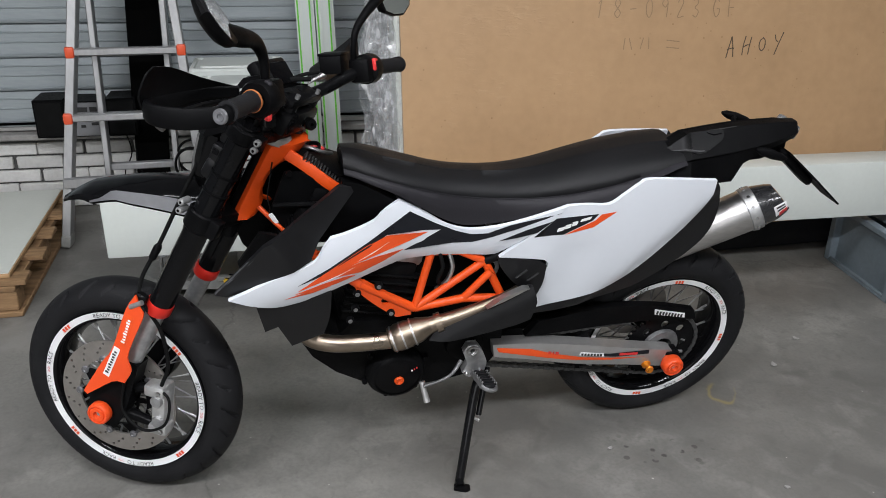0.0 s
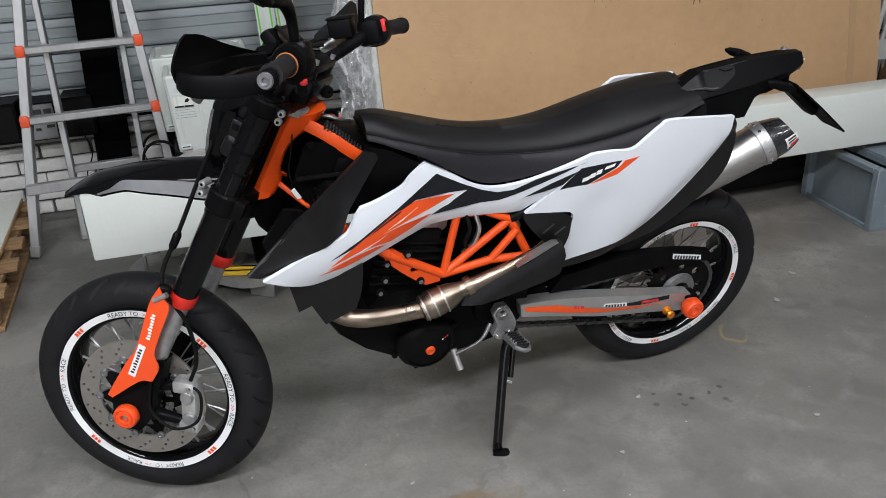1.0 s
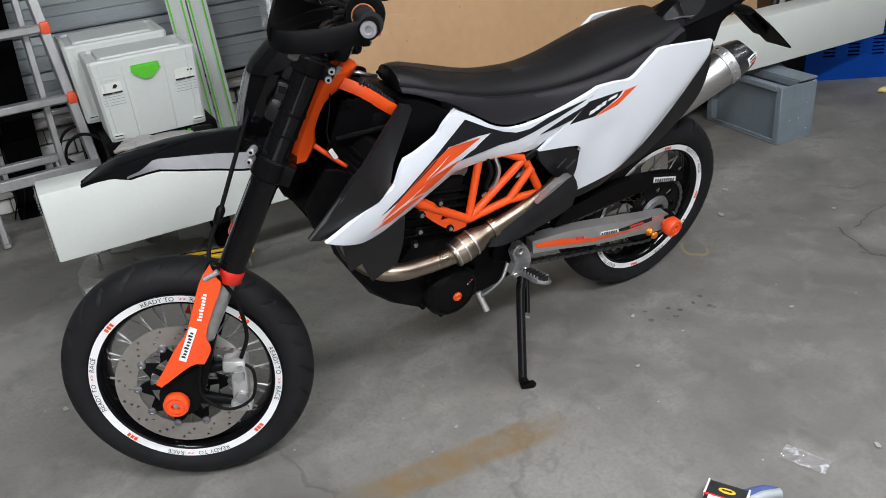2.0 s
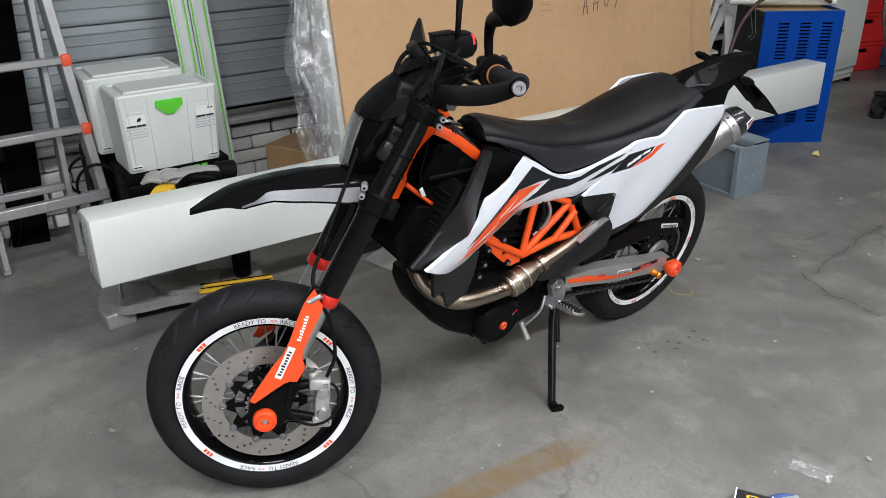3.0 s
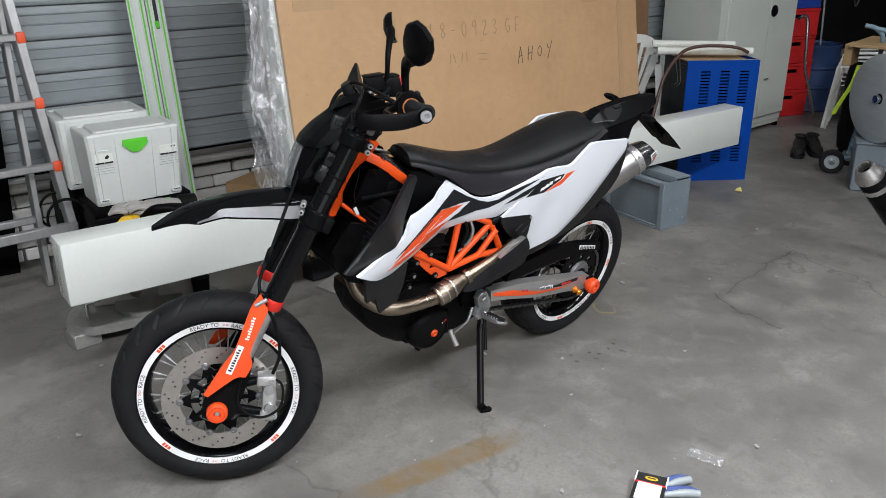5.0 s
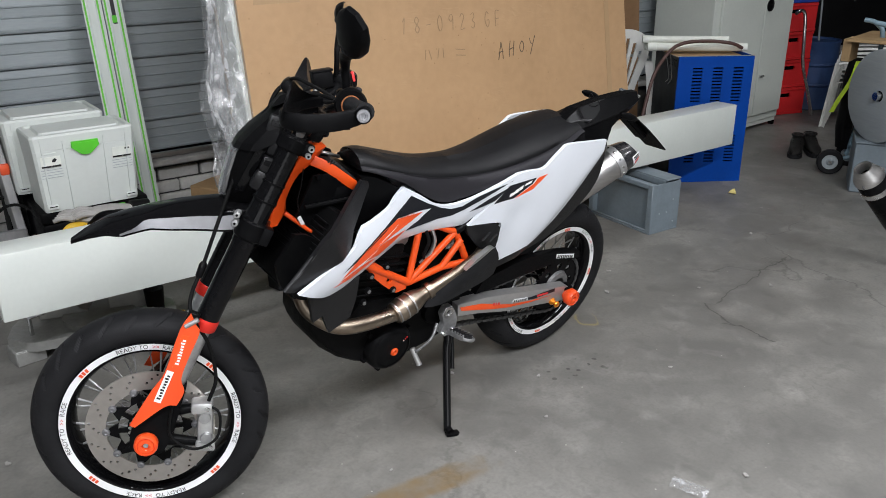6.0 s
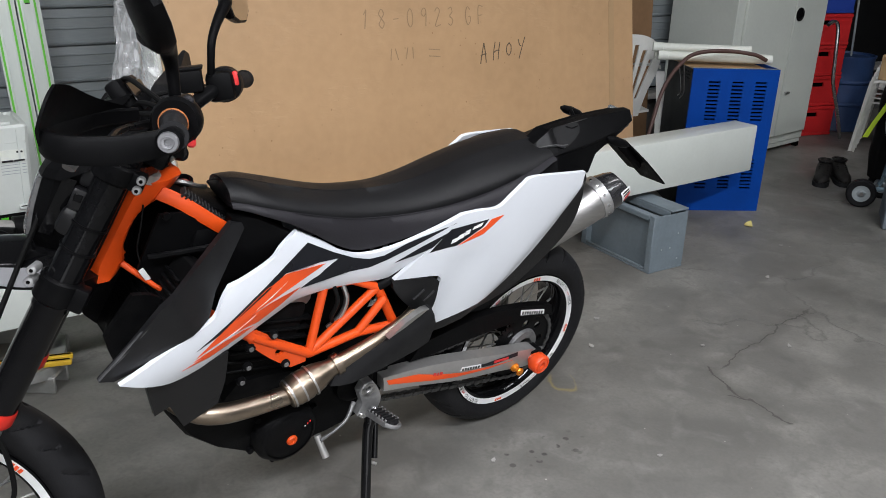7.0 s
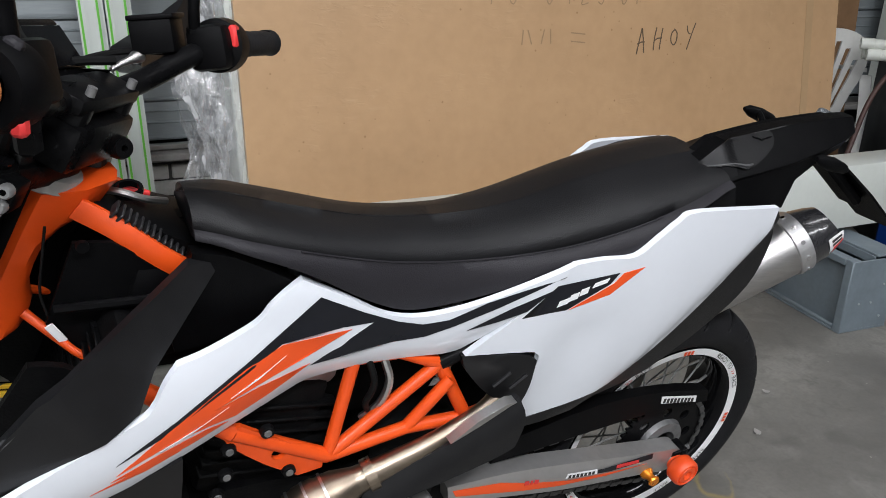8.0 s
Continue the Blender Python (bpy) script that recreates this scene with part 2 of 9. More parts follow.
SWING_ALLOY = surface("satin_alloy", (0.50, 0.49, 0.48), (0.40, 0.39, 0.38), 12, 0.38, 0.5, metal=0.75, bump=0.08, bump_scale=300)
CHROME = surface("bright_steel", (0.72, 0.72, 0.72), (0.58, 0.58, 0.58), 40, 0.15, 0.3, metal=1.0)
BOLT = surface("zinc_bolt", (0.24, 0.24, 0.24), (0.17, 0.17, 0.17), 60, 0.42, 0.58, metal=0.7, bump=0.15)
CHAIN_STEEL = surface("oiled_chain_steel", (0.12, 0.12, 0.12), (0.05, 0.05, 0.05), 120, 0.35, 0.5, metal=0.6)
BAR_BOLT = surface("zinc_washer", (0.30, 0.30, 0.31), (0.22, 0.22, 0.23), 60, 0.34, 0.5, metal=0.8, bump=0.08)
SPOKE = surface("zinc_spoke", (0.42, 0.42, 0.42), (0.30, 0.30, 0.30), 60, 0.3, 0.45, metal=0.6)
CALIPER = surface("machined_alloy", (0.66, 0.66, 0.65), (0.50, 0.50, 0.49), 30, 0.28, 0.42, metal=0.75, bump=0.06)
STEEL = surface("brushed_steel", (0.55, 0.54, 0.53), (0.44, 0.43, 0.42), 12, 0.3, 0.42, metal=1.0, bump=0.1, bump_scale=120, stretch=(1, 1, 10))
DISC_STEEL = surface("ground_disc_steel", (0.5, 0.47, 0.44), (0.4, 0.37, 0.34), 20, 0.34, 0.46, metal=0.9, bump=0.05)
HEADER = surface("heat_tinted_steel", (0.33, 0.275, 0.215), (0.19, 0.148, 0.112), 16, 0.26, 0.44, metal=1.0, bump=0.05, fine=40)
# near-black: shade of recesses put into the colour; also for matt black parts
DARK = surface("matt_black_and_shade", (0.0015, 0.0015, 0.0015), (0.0025, 0.0025, 0.0025), 10, 0.7, 0.8, spec=0.02)
WHITE_PRINT = surface("white_print", (0.8, 0.8, 0.8), (0.74, 0.74, 0.74), 20, 0.4, 0.5)
BLACK_PRINT = surface("black_print", (0.012, 0.012, 0.012), (0.02, 0.02, 0.02), 20, 0.4, 0.5)
RED_PRINT = surface("red_print", (0.65, 0.03, 0.03), (0.55, 0.025, 0.025), 20, 0.4, 0.5)
CLEAR = bpy.data.materials.new("clear_plastic_lens")
CLEAR.use_nodes = True
CLEAR.node_tree.nodes["Principled BSDF"].inputs["Base Color"].default_value = (0.7, 0.72, 0.74, 1)
CLEAR.node_tree.nodes["Principled BSDF"].inputs["Roughness"].default_value = 0.08
CLEAR.node_tree.nodes["Principled BSDF"].inputs["Transmission Weight"].default_value = 0.85
MIRROR = bpy.data.materials.new("mirror_glass")
MIRROR.use_nodes = True
MIRROR.node_tree.nodes["Principled BSDF"].inputs["Base Color"].default_value = (0.75, 0.76, 0.77, 1)
MIRROR.node_tree.nodes["Principled BSDF"].inputs["Metallic"].default_value = 1.0
MIRROR.node_tree.nodes["Principled BSDF"].inputs["Roughness"].default_value = 0.03

PLASTER = surface("grey_wall_paint", (0.30, 0.31, 0.32), (0.24, 0.25, 0.26), 2.5, 0.7, 0.85, bump=0.2, bump_scale=80)
# near-black: the darkness of the unlit far end is put into this colour
UNLIT_WALL = surface("unlit_wall", (0.0105, 0.0105, 0.0112), (0.0070, 0.0070, 0.0077), 2.5, 0.8, 0.9, bump=0.2, bump_scale=80, spec=0.10)
CEILING_PAINT = surface("ceiling_paint", (0.5, 0.5, 0.49), (0.42, 0.42, 0.41), 2.0, 0.8, 0.9, bump=0.1, bump_scale=60)
SHUTTER = surface("grey_shutter_steel", (0.33, 0.365, 0.375), (0.26, 0.29, 0.30), 3.5, 0.38, 0.55, metal=0.15, bump=0.06, bump_scale=40, stretch=(0.35, 1, 2.5))
BRICK = by_object(surface("white_painted_brick", (0.76, 0.75, 0.72), (0.58, 0.57, 0.54), 9, 0.7, 0.85, bump=0.5, bump_scale=90), 0.16)
MORTAR = surface("grey_mortar", (0.10, 0.098, 0.094), (0.06, 0.058, 0.055), 20, 0.85, 0.95, bump=0.5, bump_scale=150)
SILL = surface("dusty_sill", (0.34, 0.33, 0.31), (0.22, 0.21, 0.20), 12, 0.7, 0.85, bump=0.3, bump_scale=100)
PLYWOOD = surface("film_wrapped_plywood", (0.515, 0.33, 0.180), (0.418, 0.262, 0.137), 2.2, 0.30, 0.42, fine=24, coat=0.25, coat_rough=0.2)
PENCIL = surface("pencil_mark", (0.075, 0.05, 0.03), (0.12, 0.08, 0.05), 60, 0.6, 0.7)
FAINT = surface("faint_mark", (0.285, 0.185, 0.105), (0.33, 0.22, 0.125), 60, 0.6, 0.7)
WRAPPED = surface("wrapped_white_panel", (0.63, 0.66, 0.62), (0.58, 0.61, 0.57), 4, 0.32, 0.46, coat=0.15, bump=0.03, bump_scale=14)
ALU = surface("ladder_alloy", (0.50, 0.50, 0.50), (0.36, 0.36, 0.36), 9, 0.35, 0.55, metal=0.7, bump=0.08, bump_scale=80, stretch=(1, 1, 0.3))
LADDER_ORANGE = surface("ladder_orange_plastic", (0.80, 0.10, 0.03), (0.70, 0.085, 0.03), 20, 0.4, 0.5)
CASE_GREY = surface("light_grey_case_plastic", (0.60, 0.63, 0.60), (0.55, 0.58, 0.55), 6, 0.45, 0.6, bump=0.12, bump_scale=500)
LATCH_GREEN = surface("green_latch_plastic", (0.10, 0.55, 0.03), (0.085, 0.48, 0.028), 20, 0.4, 0.5)
GREEN_STRIP = surface("green_glide_strip", (0.16, 0.62, 0.06), (0.14, 0.55, 0.05), 20, 0.45, 0.55)
RAIL_ALLOY = surface("guide_rail_alloy", (0.66, 0.70, 0.66), (0.58, 0.62, 0.58), 7, 0.35, 0.5, metal=0.15, bump=0.04, bump_scale=60, stretch=(1, 1, 0.2))
CABINET_BLUE = surface("blue_painted_steel", (0.0, 0.048, 0.30), (0.0, 0.040, 0.25), 5, 0.45, 0.6, bump=0.04, bump_scale=60, spec=0.14)
CABINET_DARK = surface("dark_grey_steel", (0.0175, 0.0200, 0.0210), (0.0125, 0.0140, 0.0150), 7, 0.5, 0.65, bump=0.06, spec=0.20)
LOCKER = surface("grey_green_locker_paint", (0.58, 0.61, 0.56), (0.52, 0.55, 0.505), 3, 0.45, 0.6, bump=0.03, bump_scale=40)
GREY_BOX = surface("blue_grey_painted_steel", (0.165, 0.20, 0.225), (0.125, 0.155, 0.175), 9, 0.45, 0.62, bump=0.08, bump_scale=60)
CHAIR_WHITE = surface("white_garden_plastic", (0.72, 0.72, 0.69), (0.62, 0.62, 0.58), 6, 0.4, 0.55, bump=0.05)
TUBE_WHITE = surface("white_pvc", (0.72, 0.74, 0.68), (0.62, 0.64, 0.58), 5, 0.35, 0.5)
CARDBOARD = surface("brown_cardboard", (0.46, 0.29, 0.15), (0.37, 0.23, 0.11), 6, 0.7, 0.85, bump=0.15, bump_scale=120)
PALLET_WOOD = surface("pallet_wood", (0.33, 0.20, 0.095), (0.15, 0.085, 0.040), 6, 0.7, 0.85, bump=0.3, bump_scale=60, stretch=(0.5, 6, 6))
CRATE_RED = surface("red_crate_plastic", (0.62, 0.02, 0.022), (0.52, 0.016, 0.018), 8, 0.4, 0.5)
BARREL_BLUE = surface("blue_drum_paint", (0.025, 0.06, 0.16), (0.018, 0.04, 0.11), 6, 0.4, 0.55, bump=0.05)
BLUE_CRATE = surface("blue_crate_plastic", (0.02, 0.06, 0.36), (0.016, 0.05, 0.3), 8, 0.4, 0.5)
YELLOW = surface("yellow_tool_plastic", (0.80, 0.50, 0.03), (0.68, 0.42, 0.03), 10, 0.4, 0.55, bump=0.05)
SAW_ALLOY = surface("saw_base_alloy", (0.36, 0.36, 0.34), (0.25, 0.25, 0.235), 10, 0.5, 0.65, metal=0.4, bump=0.15, bump_scale=120)
LEATHER = surface("worn_black_leather", (0.0108, 0.0102, 0.0096), (0.0210, 0.0192, 0.0180), 12, 0.45, 0.65, bump=0.3, bump_scale=160, spec=0.25)
HIVIS = surface("hi_vis_cloth", (0.45, 0.62, 0.03), (0.36, 0.5, 0.03), 15, 0.7, 0.8)
TROLLEY_BLUE = surface("light_blue_steel", (0.20, 0.30, 0.36), (0.15, 0.23, 0.28), 7, 0.45, 0.6, bump=0.05)
WOOD = surface("raw_wood", (0.40, 0.27, 0.13), (0.30, 0.19, 0.09), 8, 0.6, 0.75, bump=0.15, bump_scale=60, stretch=(1, 1, 0.2))
BROWN_BOARD = surface("brown_board", (0.24, 0.13, 0.06), (0.18, 0.10, 0.045), 5, 0.6, 0.75)
GLOVE_BLUE = surface("blue_glove_cloth", (0.06, 0.09, 0.25), (0.045, 0.07, 0.2), 30, 0.8, 0.9, bump=0.3, bump_scale=300)
CABLE = surface("black_cable", (0.0048, 0.0048, 0.0048), (0.0080, 0.0080, 0.0080), 20, 0.45, 0.6, spec=0.06)
WHITE_SHEET = surface("white_laminate_sheet", (0.66, 0.68, 0.62), (0.60, 0.62, 0.56), 3, 0.3, 0.42, bump=0.02)
TUBE_GLOW = bpy.data.materials.new("fluorescent_tube")
TUBE_GLOW.use_nodes = True
TUBE_GLOW.node_tree.nodes["Principled BSDF"].inputs["Emission Color"].default_value = (1, 0.97, 0.93, 1)
TUBE_GLOW.node_tree.nodes["Principled BSDF"].inputs["Emission Strength"].default_value = 6.0


def film_material(name, gloss, low, high, tint):
    """Crumpled clear stretch film: see-through, with bright folds."""
    m = bpy.data.materials.new(name)
    m.use_nodes = True
    nt = m.node_tree
    out, old = nt.nodes["Material Output"], nt.nodes["Principled BSDF"]
    nt.nodes.remove(old)
    tr, gl, df = nt.nodes.new("ShaderNodeBsdfTransparent"), nt.nodes.new("ShaderNodeBsdfGlossy"), nt.nodes.new("ShaderNodeBsdfDiffuse")
    tr.inputs[0].default_value = (tint, tint, tint, 1)
    gl.inputs["Roughness"].default_value = 0.16
    df.inputs[0].default_value = (0.9, 0.91, 0.92, 1)
    co, mp, nz, bp = nt.nodes.new("ShaderNodeTexCoord"), nt.nodes.new("ShaderNodeMapping"), nt.nodes.new("ShaderNodeTexNoise"), nt.nodes.new("ShaderNodeBump")
    mp.inputs["Scale"].default_value = (1.0, 1.0, 0.6)
    nz.inputs["Scale"].default_value, nz.inputs["Detail"].default_value, nz.inputs["Distortion"].default_value = 26, 9, 0.9
    bp.inputs["Strength"].default_value, bp.inputs["Distance"].default_value = 0.9, 0.01
    nt.links.new(co.outputs["Object"], mp.inputs[0])
    nt.links.new(mp.outputs[0], nz.inputs["Vector"])
    nt.links.new(nz.outputs["Fac"], bp.inputs["Height"])
    for n in (gl, df):
        nt.links.new(bp.outputs[0], n.inputs["Normal"])
    m1, m2 = nt.nodes.new("ShaderNodeMixShader"), nt.nodes.new("ShaderNodeMixShader")
    rp = nt.nodes.new("ShaderNodeMapRange")
    rp.inputs["From Min"].default_value, rp.inputs["From Max"].default_value = 0.50, 0.68
    rp.inputs["To Min"].default_value, rp.inputs["To Max"].default_value = low, high
    nt.links.new(nz.outputs["Fac"], rp.inputs[0])
    nt.links.new(rp.outputs[0], m1.inputs[0])
    nt.links.new(tr.outputs[0], m1.inputs[1])
    nt.links.new(df.outputs[0], m1.inputs[2])
    m2.inputs[0].default_value = gloss
    nt.links.new(m1.outputs[0], m2.inputs[1])
    nt.links.new(gl.outputs[0], m2.inputs[2])
    nt.links.new(m2.outputs[0], out.inputs[0])
    return m


def wrinkle(m, turns=((0.6, 0.0), (-0.75, 3.0))):
    """Adds tight film to a material: patches of short slanting creases, their sheen lightened in colour, and a few
    brown specks.
    """
    nt = m.node_tree
    N, L = nt.nodes.new, nt.links.new
    bsdf = nt.nodes["Principled BSDF"]
    co = N("ShaderNodeTexCoord")
    total = None
    for turn, off in turns:
        mp, nz, msk, r1, r2, mu = N("ShaderNodeMapping"), N("ShaderNodeTexNoise"), N("ShaderNodeTexNoise"), N("ShaderNodeMapRange"), N("ShaderNodeMapRange"), N("ShaderNodeMath")
        mp.inputs["Rotation"].default_value = (0, turn, 0)
        mp.inputs["Location"].default_value = (off, 0, off)
        mp.inputs["Scale"].default_value = (20, 1, 60)
        nz.inputs["Scale"].default_value, nz.inputs["Detail"].default_value, nz.inputs["Distortion"].default_value = 1.0, 3, 0.6
        msk.inputs["Scale"].default_value, msk.inputs["Detail"].default_value = 2.6 + off * 0.3, 3
        r1.inputs[1].default_value, r1.inputs[2].default_value = 0.50, 0.72
        r2.inputs[1].default_value, r2.inputs[2].default_value = 0.56, 0.76
        mu.operation = "MULTIPLY"
        L(co.outputs["Object"], mp.inputs[0])
        L(mp.outputs[0], nz.inputs["Vector"])
        L(co.outputs["Object"], msk.inputs["Vector"])
        L(nz.outputs["Fac"], r1.inputs[0])
        L(msk.outputs["Fac"], r2.inputs[0])
        L(r1.outputs[0], mu.inputs[0])
        L(r2.outputs[0], mu.inputs[1])
        if total is None:
            total = mu.outputs[0]
        else:
            ad = N("ShaderNodeMath")
            ad.operation = "ADD"
            L(total, ad.inputs[0])
            L(mu.outputs[0], ad.inputs[1])
            total = ad.outputs[0]
    bp = N("ShaderNodeBump")
    bp.inputs["Strength"].default_value, bp.inputs["Distance"].default_value = 0.30, 0.004
    L(total, bp.inputs["Height"])
    L(bp.outputs[0], bsdf.inputs["Normal"])
    L(bp.outputs[0], bsdf.inputs["Coat Normal"])
    # colour lightened along the creases, painting in the film's sheen
    old = bsdf.inputs["Base Color"].links[0].from_socket
    crease_sheen, amt = N("ShaderNodeMix"), N("ShaderNodeMath")
    crease_sheen.data_type, amt.operation = "RGBA", "MULTIPLY"
    amt.inputs[1].default_value = 0.12
    crease_sheen.inputs[7].default_value = (0.66, 0.50, 0.33, 1)
    L(total, amt.inputs[0])
    L(amt.outputs[0], crease_sheen.inputs[0])
    L(old, crease_sheen.inputs[6])
    vo, r3, m3, gate, r4, m4 = N("ShaderNodeTexVoronoi"), N("ShaderNodeMapRange"), N("ShaderNodeMix"), N("ShaderNodeTexNoise"), N("ShaderNodeMapRange"), N("ShaderNodeMath")
    vo.inputs["Scale"].default_value, gate.inputs["Scale"].default_value = 26, 4.0
    r3.inputs[1].default_value, r3.inputs[2].default_value, r3.inputs[3].default_value, r3.inputs[4].default_value = 0.06, 0.11, 0.7, 0.0
    r4.inputs[1].default_value, r4.inputs[2].default_value = 0.50, 0.60
    m3.data_type, m4.operation = "RGBA", "MULTIPLY"
    m3.inputs[7].default_value = (0.26, 0.14, 0.06, 1)
    L(co.outputs["Object"], vo.inputs["Vector"])
    L(co.outputs["Object"], gate.inputs["Vector"])
    L(vo.outputs["Distance"], r3.inputs[0])
    L(gate.outputs["Fac"], r4.inputs[0])
    L(r3.outputs[0], m4.inputs[0])
    L(r4.outputs[0], m4.inputs[1])
    L(m4.outputs[0], m3.inputs[0])
    L(crease_sheen.outputs[2], m3.inputs[6])
    L(m3.outputs[2], bsdf.inputs["Base Color"])
    return m


wrinkle(PLYWOOD)
TAPE = surface("brown_parcel_tape", (0.43, 0.285, 0.155), (0.38, 0.25, 0.135), 7, 0.3, 0.42, bump=0.08, bump_scale=40)
FILM = film_material("stretch_film", 0.12, 0.10, 0.50, 0.97)
TIGHT_FILM = film_material("tight_stretch_film", 0.07, 0.04, 0.28, 0.99)


def carbon_material():
    m = surface("carbon_weave", (0.012, 0.012, 0.013), (0.02, 0.02, 0.021), 30, 0.2, 0.3, coat=0.6)
    nt = m.node_tree
    ck, co = nt.nodes.new("ShaderNodeTexChecker"), nt.nodes.new("ShaderNodeTexCoord")
    ck.inputs["Color1"].default_value, ck.inputs["Color2"].default_value = (0.008, 0.008, 0.009, 1), (0.028, 0.028, 0.030, 1)
    ck.inputs["Scale"].default_value = 430
    nt.links.new(co.outputs["Object"], ck.inputs[0])
    nt.links.new(ck.outputs[0], nt.nodes["Principled BSDF"].inputs["Base Color"])
    return m


CARBON = carbon_material()


def concrete_material():
    """A worn, power-floated concrete floor: cloudy greys, scuffs, hair cracks, an old brown stain, drips."""
    m = bpy.data.materials.new("worn_concrete")
    m.use_nodes = True
    nt = m.node_tree
    N, L = nt.nodes.new, nt.links.new
    bsdf = nt.nodes["Principled BSDF"]
    co = N("ShaderNodeTexCoord")

    def noise_at(scale, detail=6, dist=0.0):
        n = N("ShaderNodeTexNoise")
        n.inputs["Scale"].default_value, n.inputs["Detail"].default_value, n.inputs["Distortion"].default_value = scale, detail, dist
        L(co.outputs["Object"], n.inputs["Vector"])
        return n.outputs["Fac"]

    def span(src, a, b, c=0.0, d=1.0):
        n = N("ShaderNodeMapRange")
        n.inputs[1].default_value, n.inputs[2].default_value, n.inputs[3].default_value, n.inputs[4].default_value = a, b, c, d
        L(src, n.inputs[0])
        return n.outputs[0]

    def math_(op, a, b=0.0):
        n = N("ShaderNodeMath")
        n.operation = op
        for i, v in enumerate((a, b)):
            if isinstance(v, (int, float)):
                n.inputs[i].default_value = v
            else:
                L(v, n.inputs[i])
        return n.outputs[0]

    def mix(fac, a, b):
        n = N("ShaderNodeMix")
        n.data_type = "RGBA"
        if isinstance(fac, float):
            n.inputs[0].default_value = fac
        else:
            L(fac, n.inputs[0])
        for i, v in ((6, a), (7, b)):
            if isinstance(v, tuple):
                n.inputs[i].default_value = (*v, 1)
            else:
                L(v, n.inputs[i])
        return n.outputs[2]

    cloud, patch, grain = noise_at(1.3, 8, 0.6), noise_at(4.5, 7, 0.3), noise_at(90, 3)
    col = mix(span(cloud, 0.36, 0.64), (0.245, 0.237, 0.215), (0.162, 0.157, 0.143))
    col = mix(span(patch, 0.48, 0.70, 0, 0.6), col, (0.291, 0.281, 0.254))
    col = mix(span(noise_at(1.7, 10, 0.9), 0.51, 0.66, 0, 0.58), col, (0.125, 0.121, 0.111))
    col = mix(span(noise_at(6.0, 10, 0.8), 0.54, 0.72, 0, 0.42), col, (0.32, 0.312, 0.288))
    col = mix(span(noise_at(9, 9, 0.7), 0.54, 0.72, 0, 0.50), col, (0.110, 0.106, 0.097))
    col = mix(span(noise_at(32, 6, 0.8), 0.53, 0.73, 0, 0.45), col, (0.137, 0.132, 0.120))
    col = mix(span(grain, 0.4, 0.75, 0, 0.35), col, (0.131, 0.127, 0.117))
    # pale flecks of dust and paint
    fleck = N("ShaderNodeTexVoronoi")
    fleck.inputs["Scale"].default_value = 17
    L(co.outputs["Object"], fleck.inputs["Vector"])
    col = mix(math_("MULTIPLY", span(fleck.outputs["Distance"], 0.035, 0.06, 1, 0), span(noise_at(5, 2), 0.52, 0.6)), col, (0.455, 0.438, 0.397))
    # long thin scuffs
    sm = N("ShaderNodeMapping")
    sm.inputs["Rotation"].default_value = (0, 0, 0.7)
    sm.inputs["Scale"].default_value = (1.2, 22, 1)
    L(co.outputs["Object"], sm.inputs[0])
    sn = N("ShaderNodeTexNoise")
    sn.inputs["Scale"].default_value, sn.inputs["Detail"].default_value, sn.inputs["Distortion"].default_value = 1.6, 5, 0.5
    L(sm.outputs[0], sn.inputs["Vector"])
    col = mix(math_("MULTIPLY", span(sn.outputs["Fac"], 0.72, 0.78, 0, 0.35), span(patch, 0.45, 0.6)), col, (0.303, 0.294, 0.269))
    # hair cracks in the far half of the floor
    vo = N("ShaderNodeTexVoronoi")
    vo.feature = "DISTANCE_TO_EDGE"
    vo.inputs["Scale"].default_value = 0.55
    wob = N("ShaderNodeVectorMath")
    wob.operation = "ADD"
    nz = N("ShaderNodeTexNoise")
    nz.inputs["Scale"].default_value, nz.inputs["Detail"].default_value = 5, 6
    L(co.outputs["Object"], nz.inputs["Vector"])
    sc = N("ShaderNodeVectorMath")
    sc.operation = "SCALE"
    sc.inputs["Scale"].default_value = 0.35
    L(nz.outputs["Color"], sc.inputs[0])
    L(co.outputs["Object"], wob.inputs[0])
    L(sc.outputs[0], wob.inputs[1])
    L(wob.outputs[0], vo.inputs["Vector"])
    crack = math_("MULTIPLY", span(vo.outputs["Distance"], 0.0, 0.006, 1, 0), span(noise_at(1.1, 3), 0.46, 0.58))
    col = mix(math_("MULTIPLY", crack, 0.5), col, (0.071, 0.068, 0.060))

    sep = N("ShaderNodeSeparateXYZ")
    L(co.outputs["Object"], sep.inputs[0])

    def blot(x, y, rx, ry, turn, soft, wander):
        """A stain: an ellipse at (x, y) with a ragged rim."""
        c, s = math.cos(radians(turn)), math.sin(radians(turn))
        dx, dy = math_("SUBTRACT", sep.outputs[0], x), math_("SUBTRACT", sep.outputs[1], y)
        u = math_("DIVIDE", math_("ADD", math_("MULTIPLY", dx, c), math_("MULTIPLY", dy, s)), rx)
        v = math_("DIVIDE", math_("SUBTRACT", math_("MULTIPLY", dy, c), math_("MULTIPLY", dx, s)), ry)
        r = math_("POWER", math_("ADD", math_("POWER", math_("ABSOLUTE", u), 4.0), math_("POWER", math_("ABSOLUTE", v), 4.0)), 0.25)
        r = math_("ADD", r, math_("MULTIPLY", math_("SUBTRACT", noise_at(14, 6, 0.5), 0.5), wander))
        return span(r, 1 - soft, 1 + soft, 1, 0)

    pale = math_("MULTIPLY", blot(-0.33, 0.84, 0.20, 0.12, 20, 0.30, 1.4), span(noise_at(9, 6), 0.3, 0.6, 0.4, 0.8))
    col = mix(pale, col, (0.31, 0.30, 0.275))
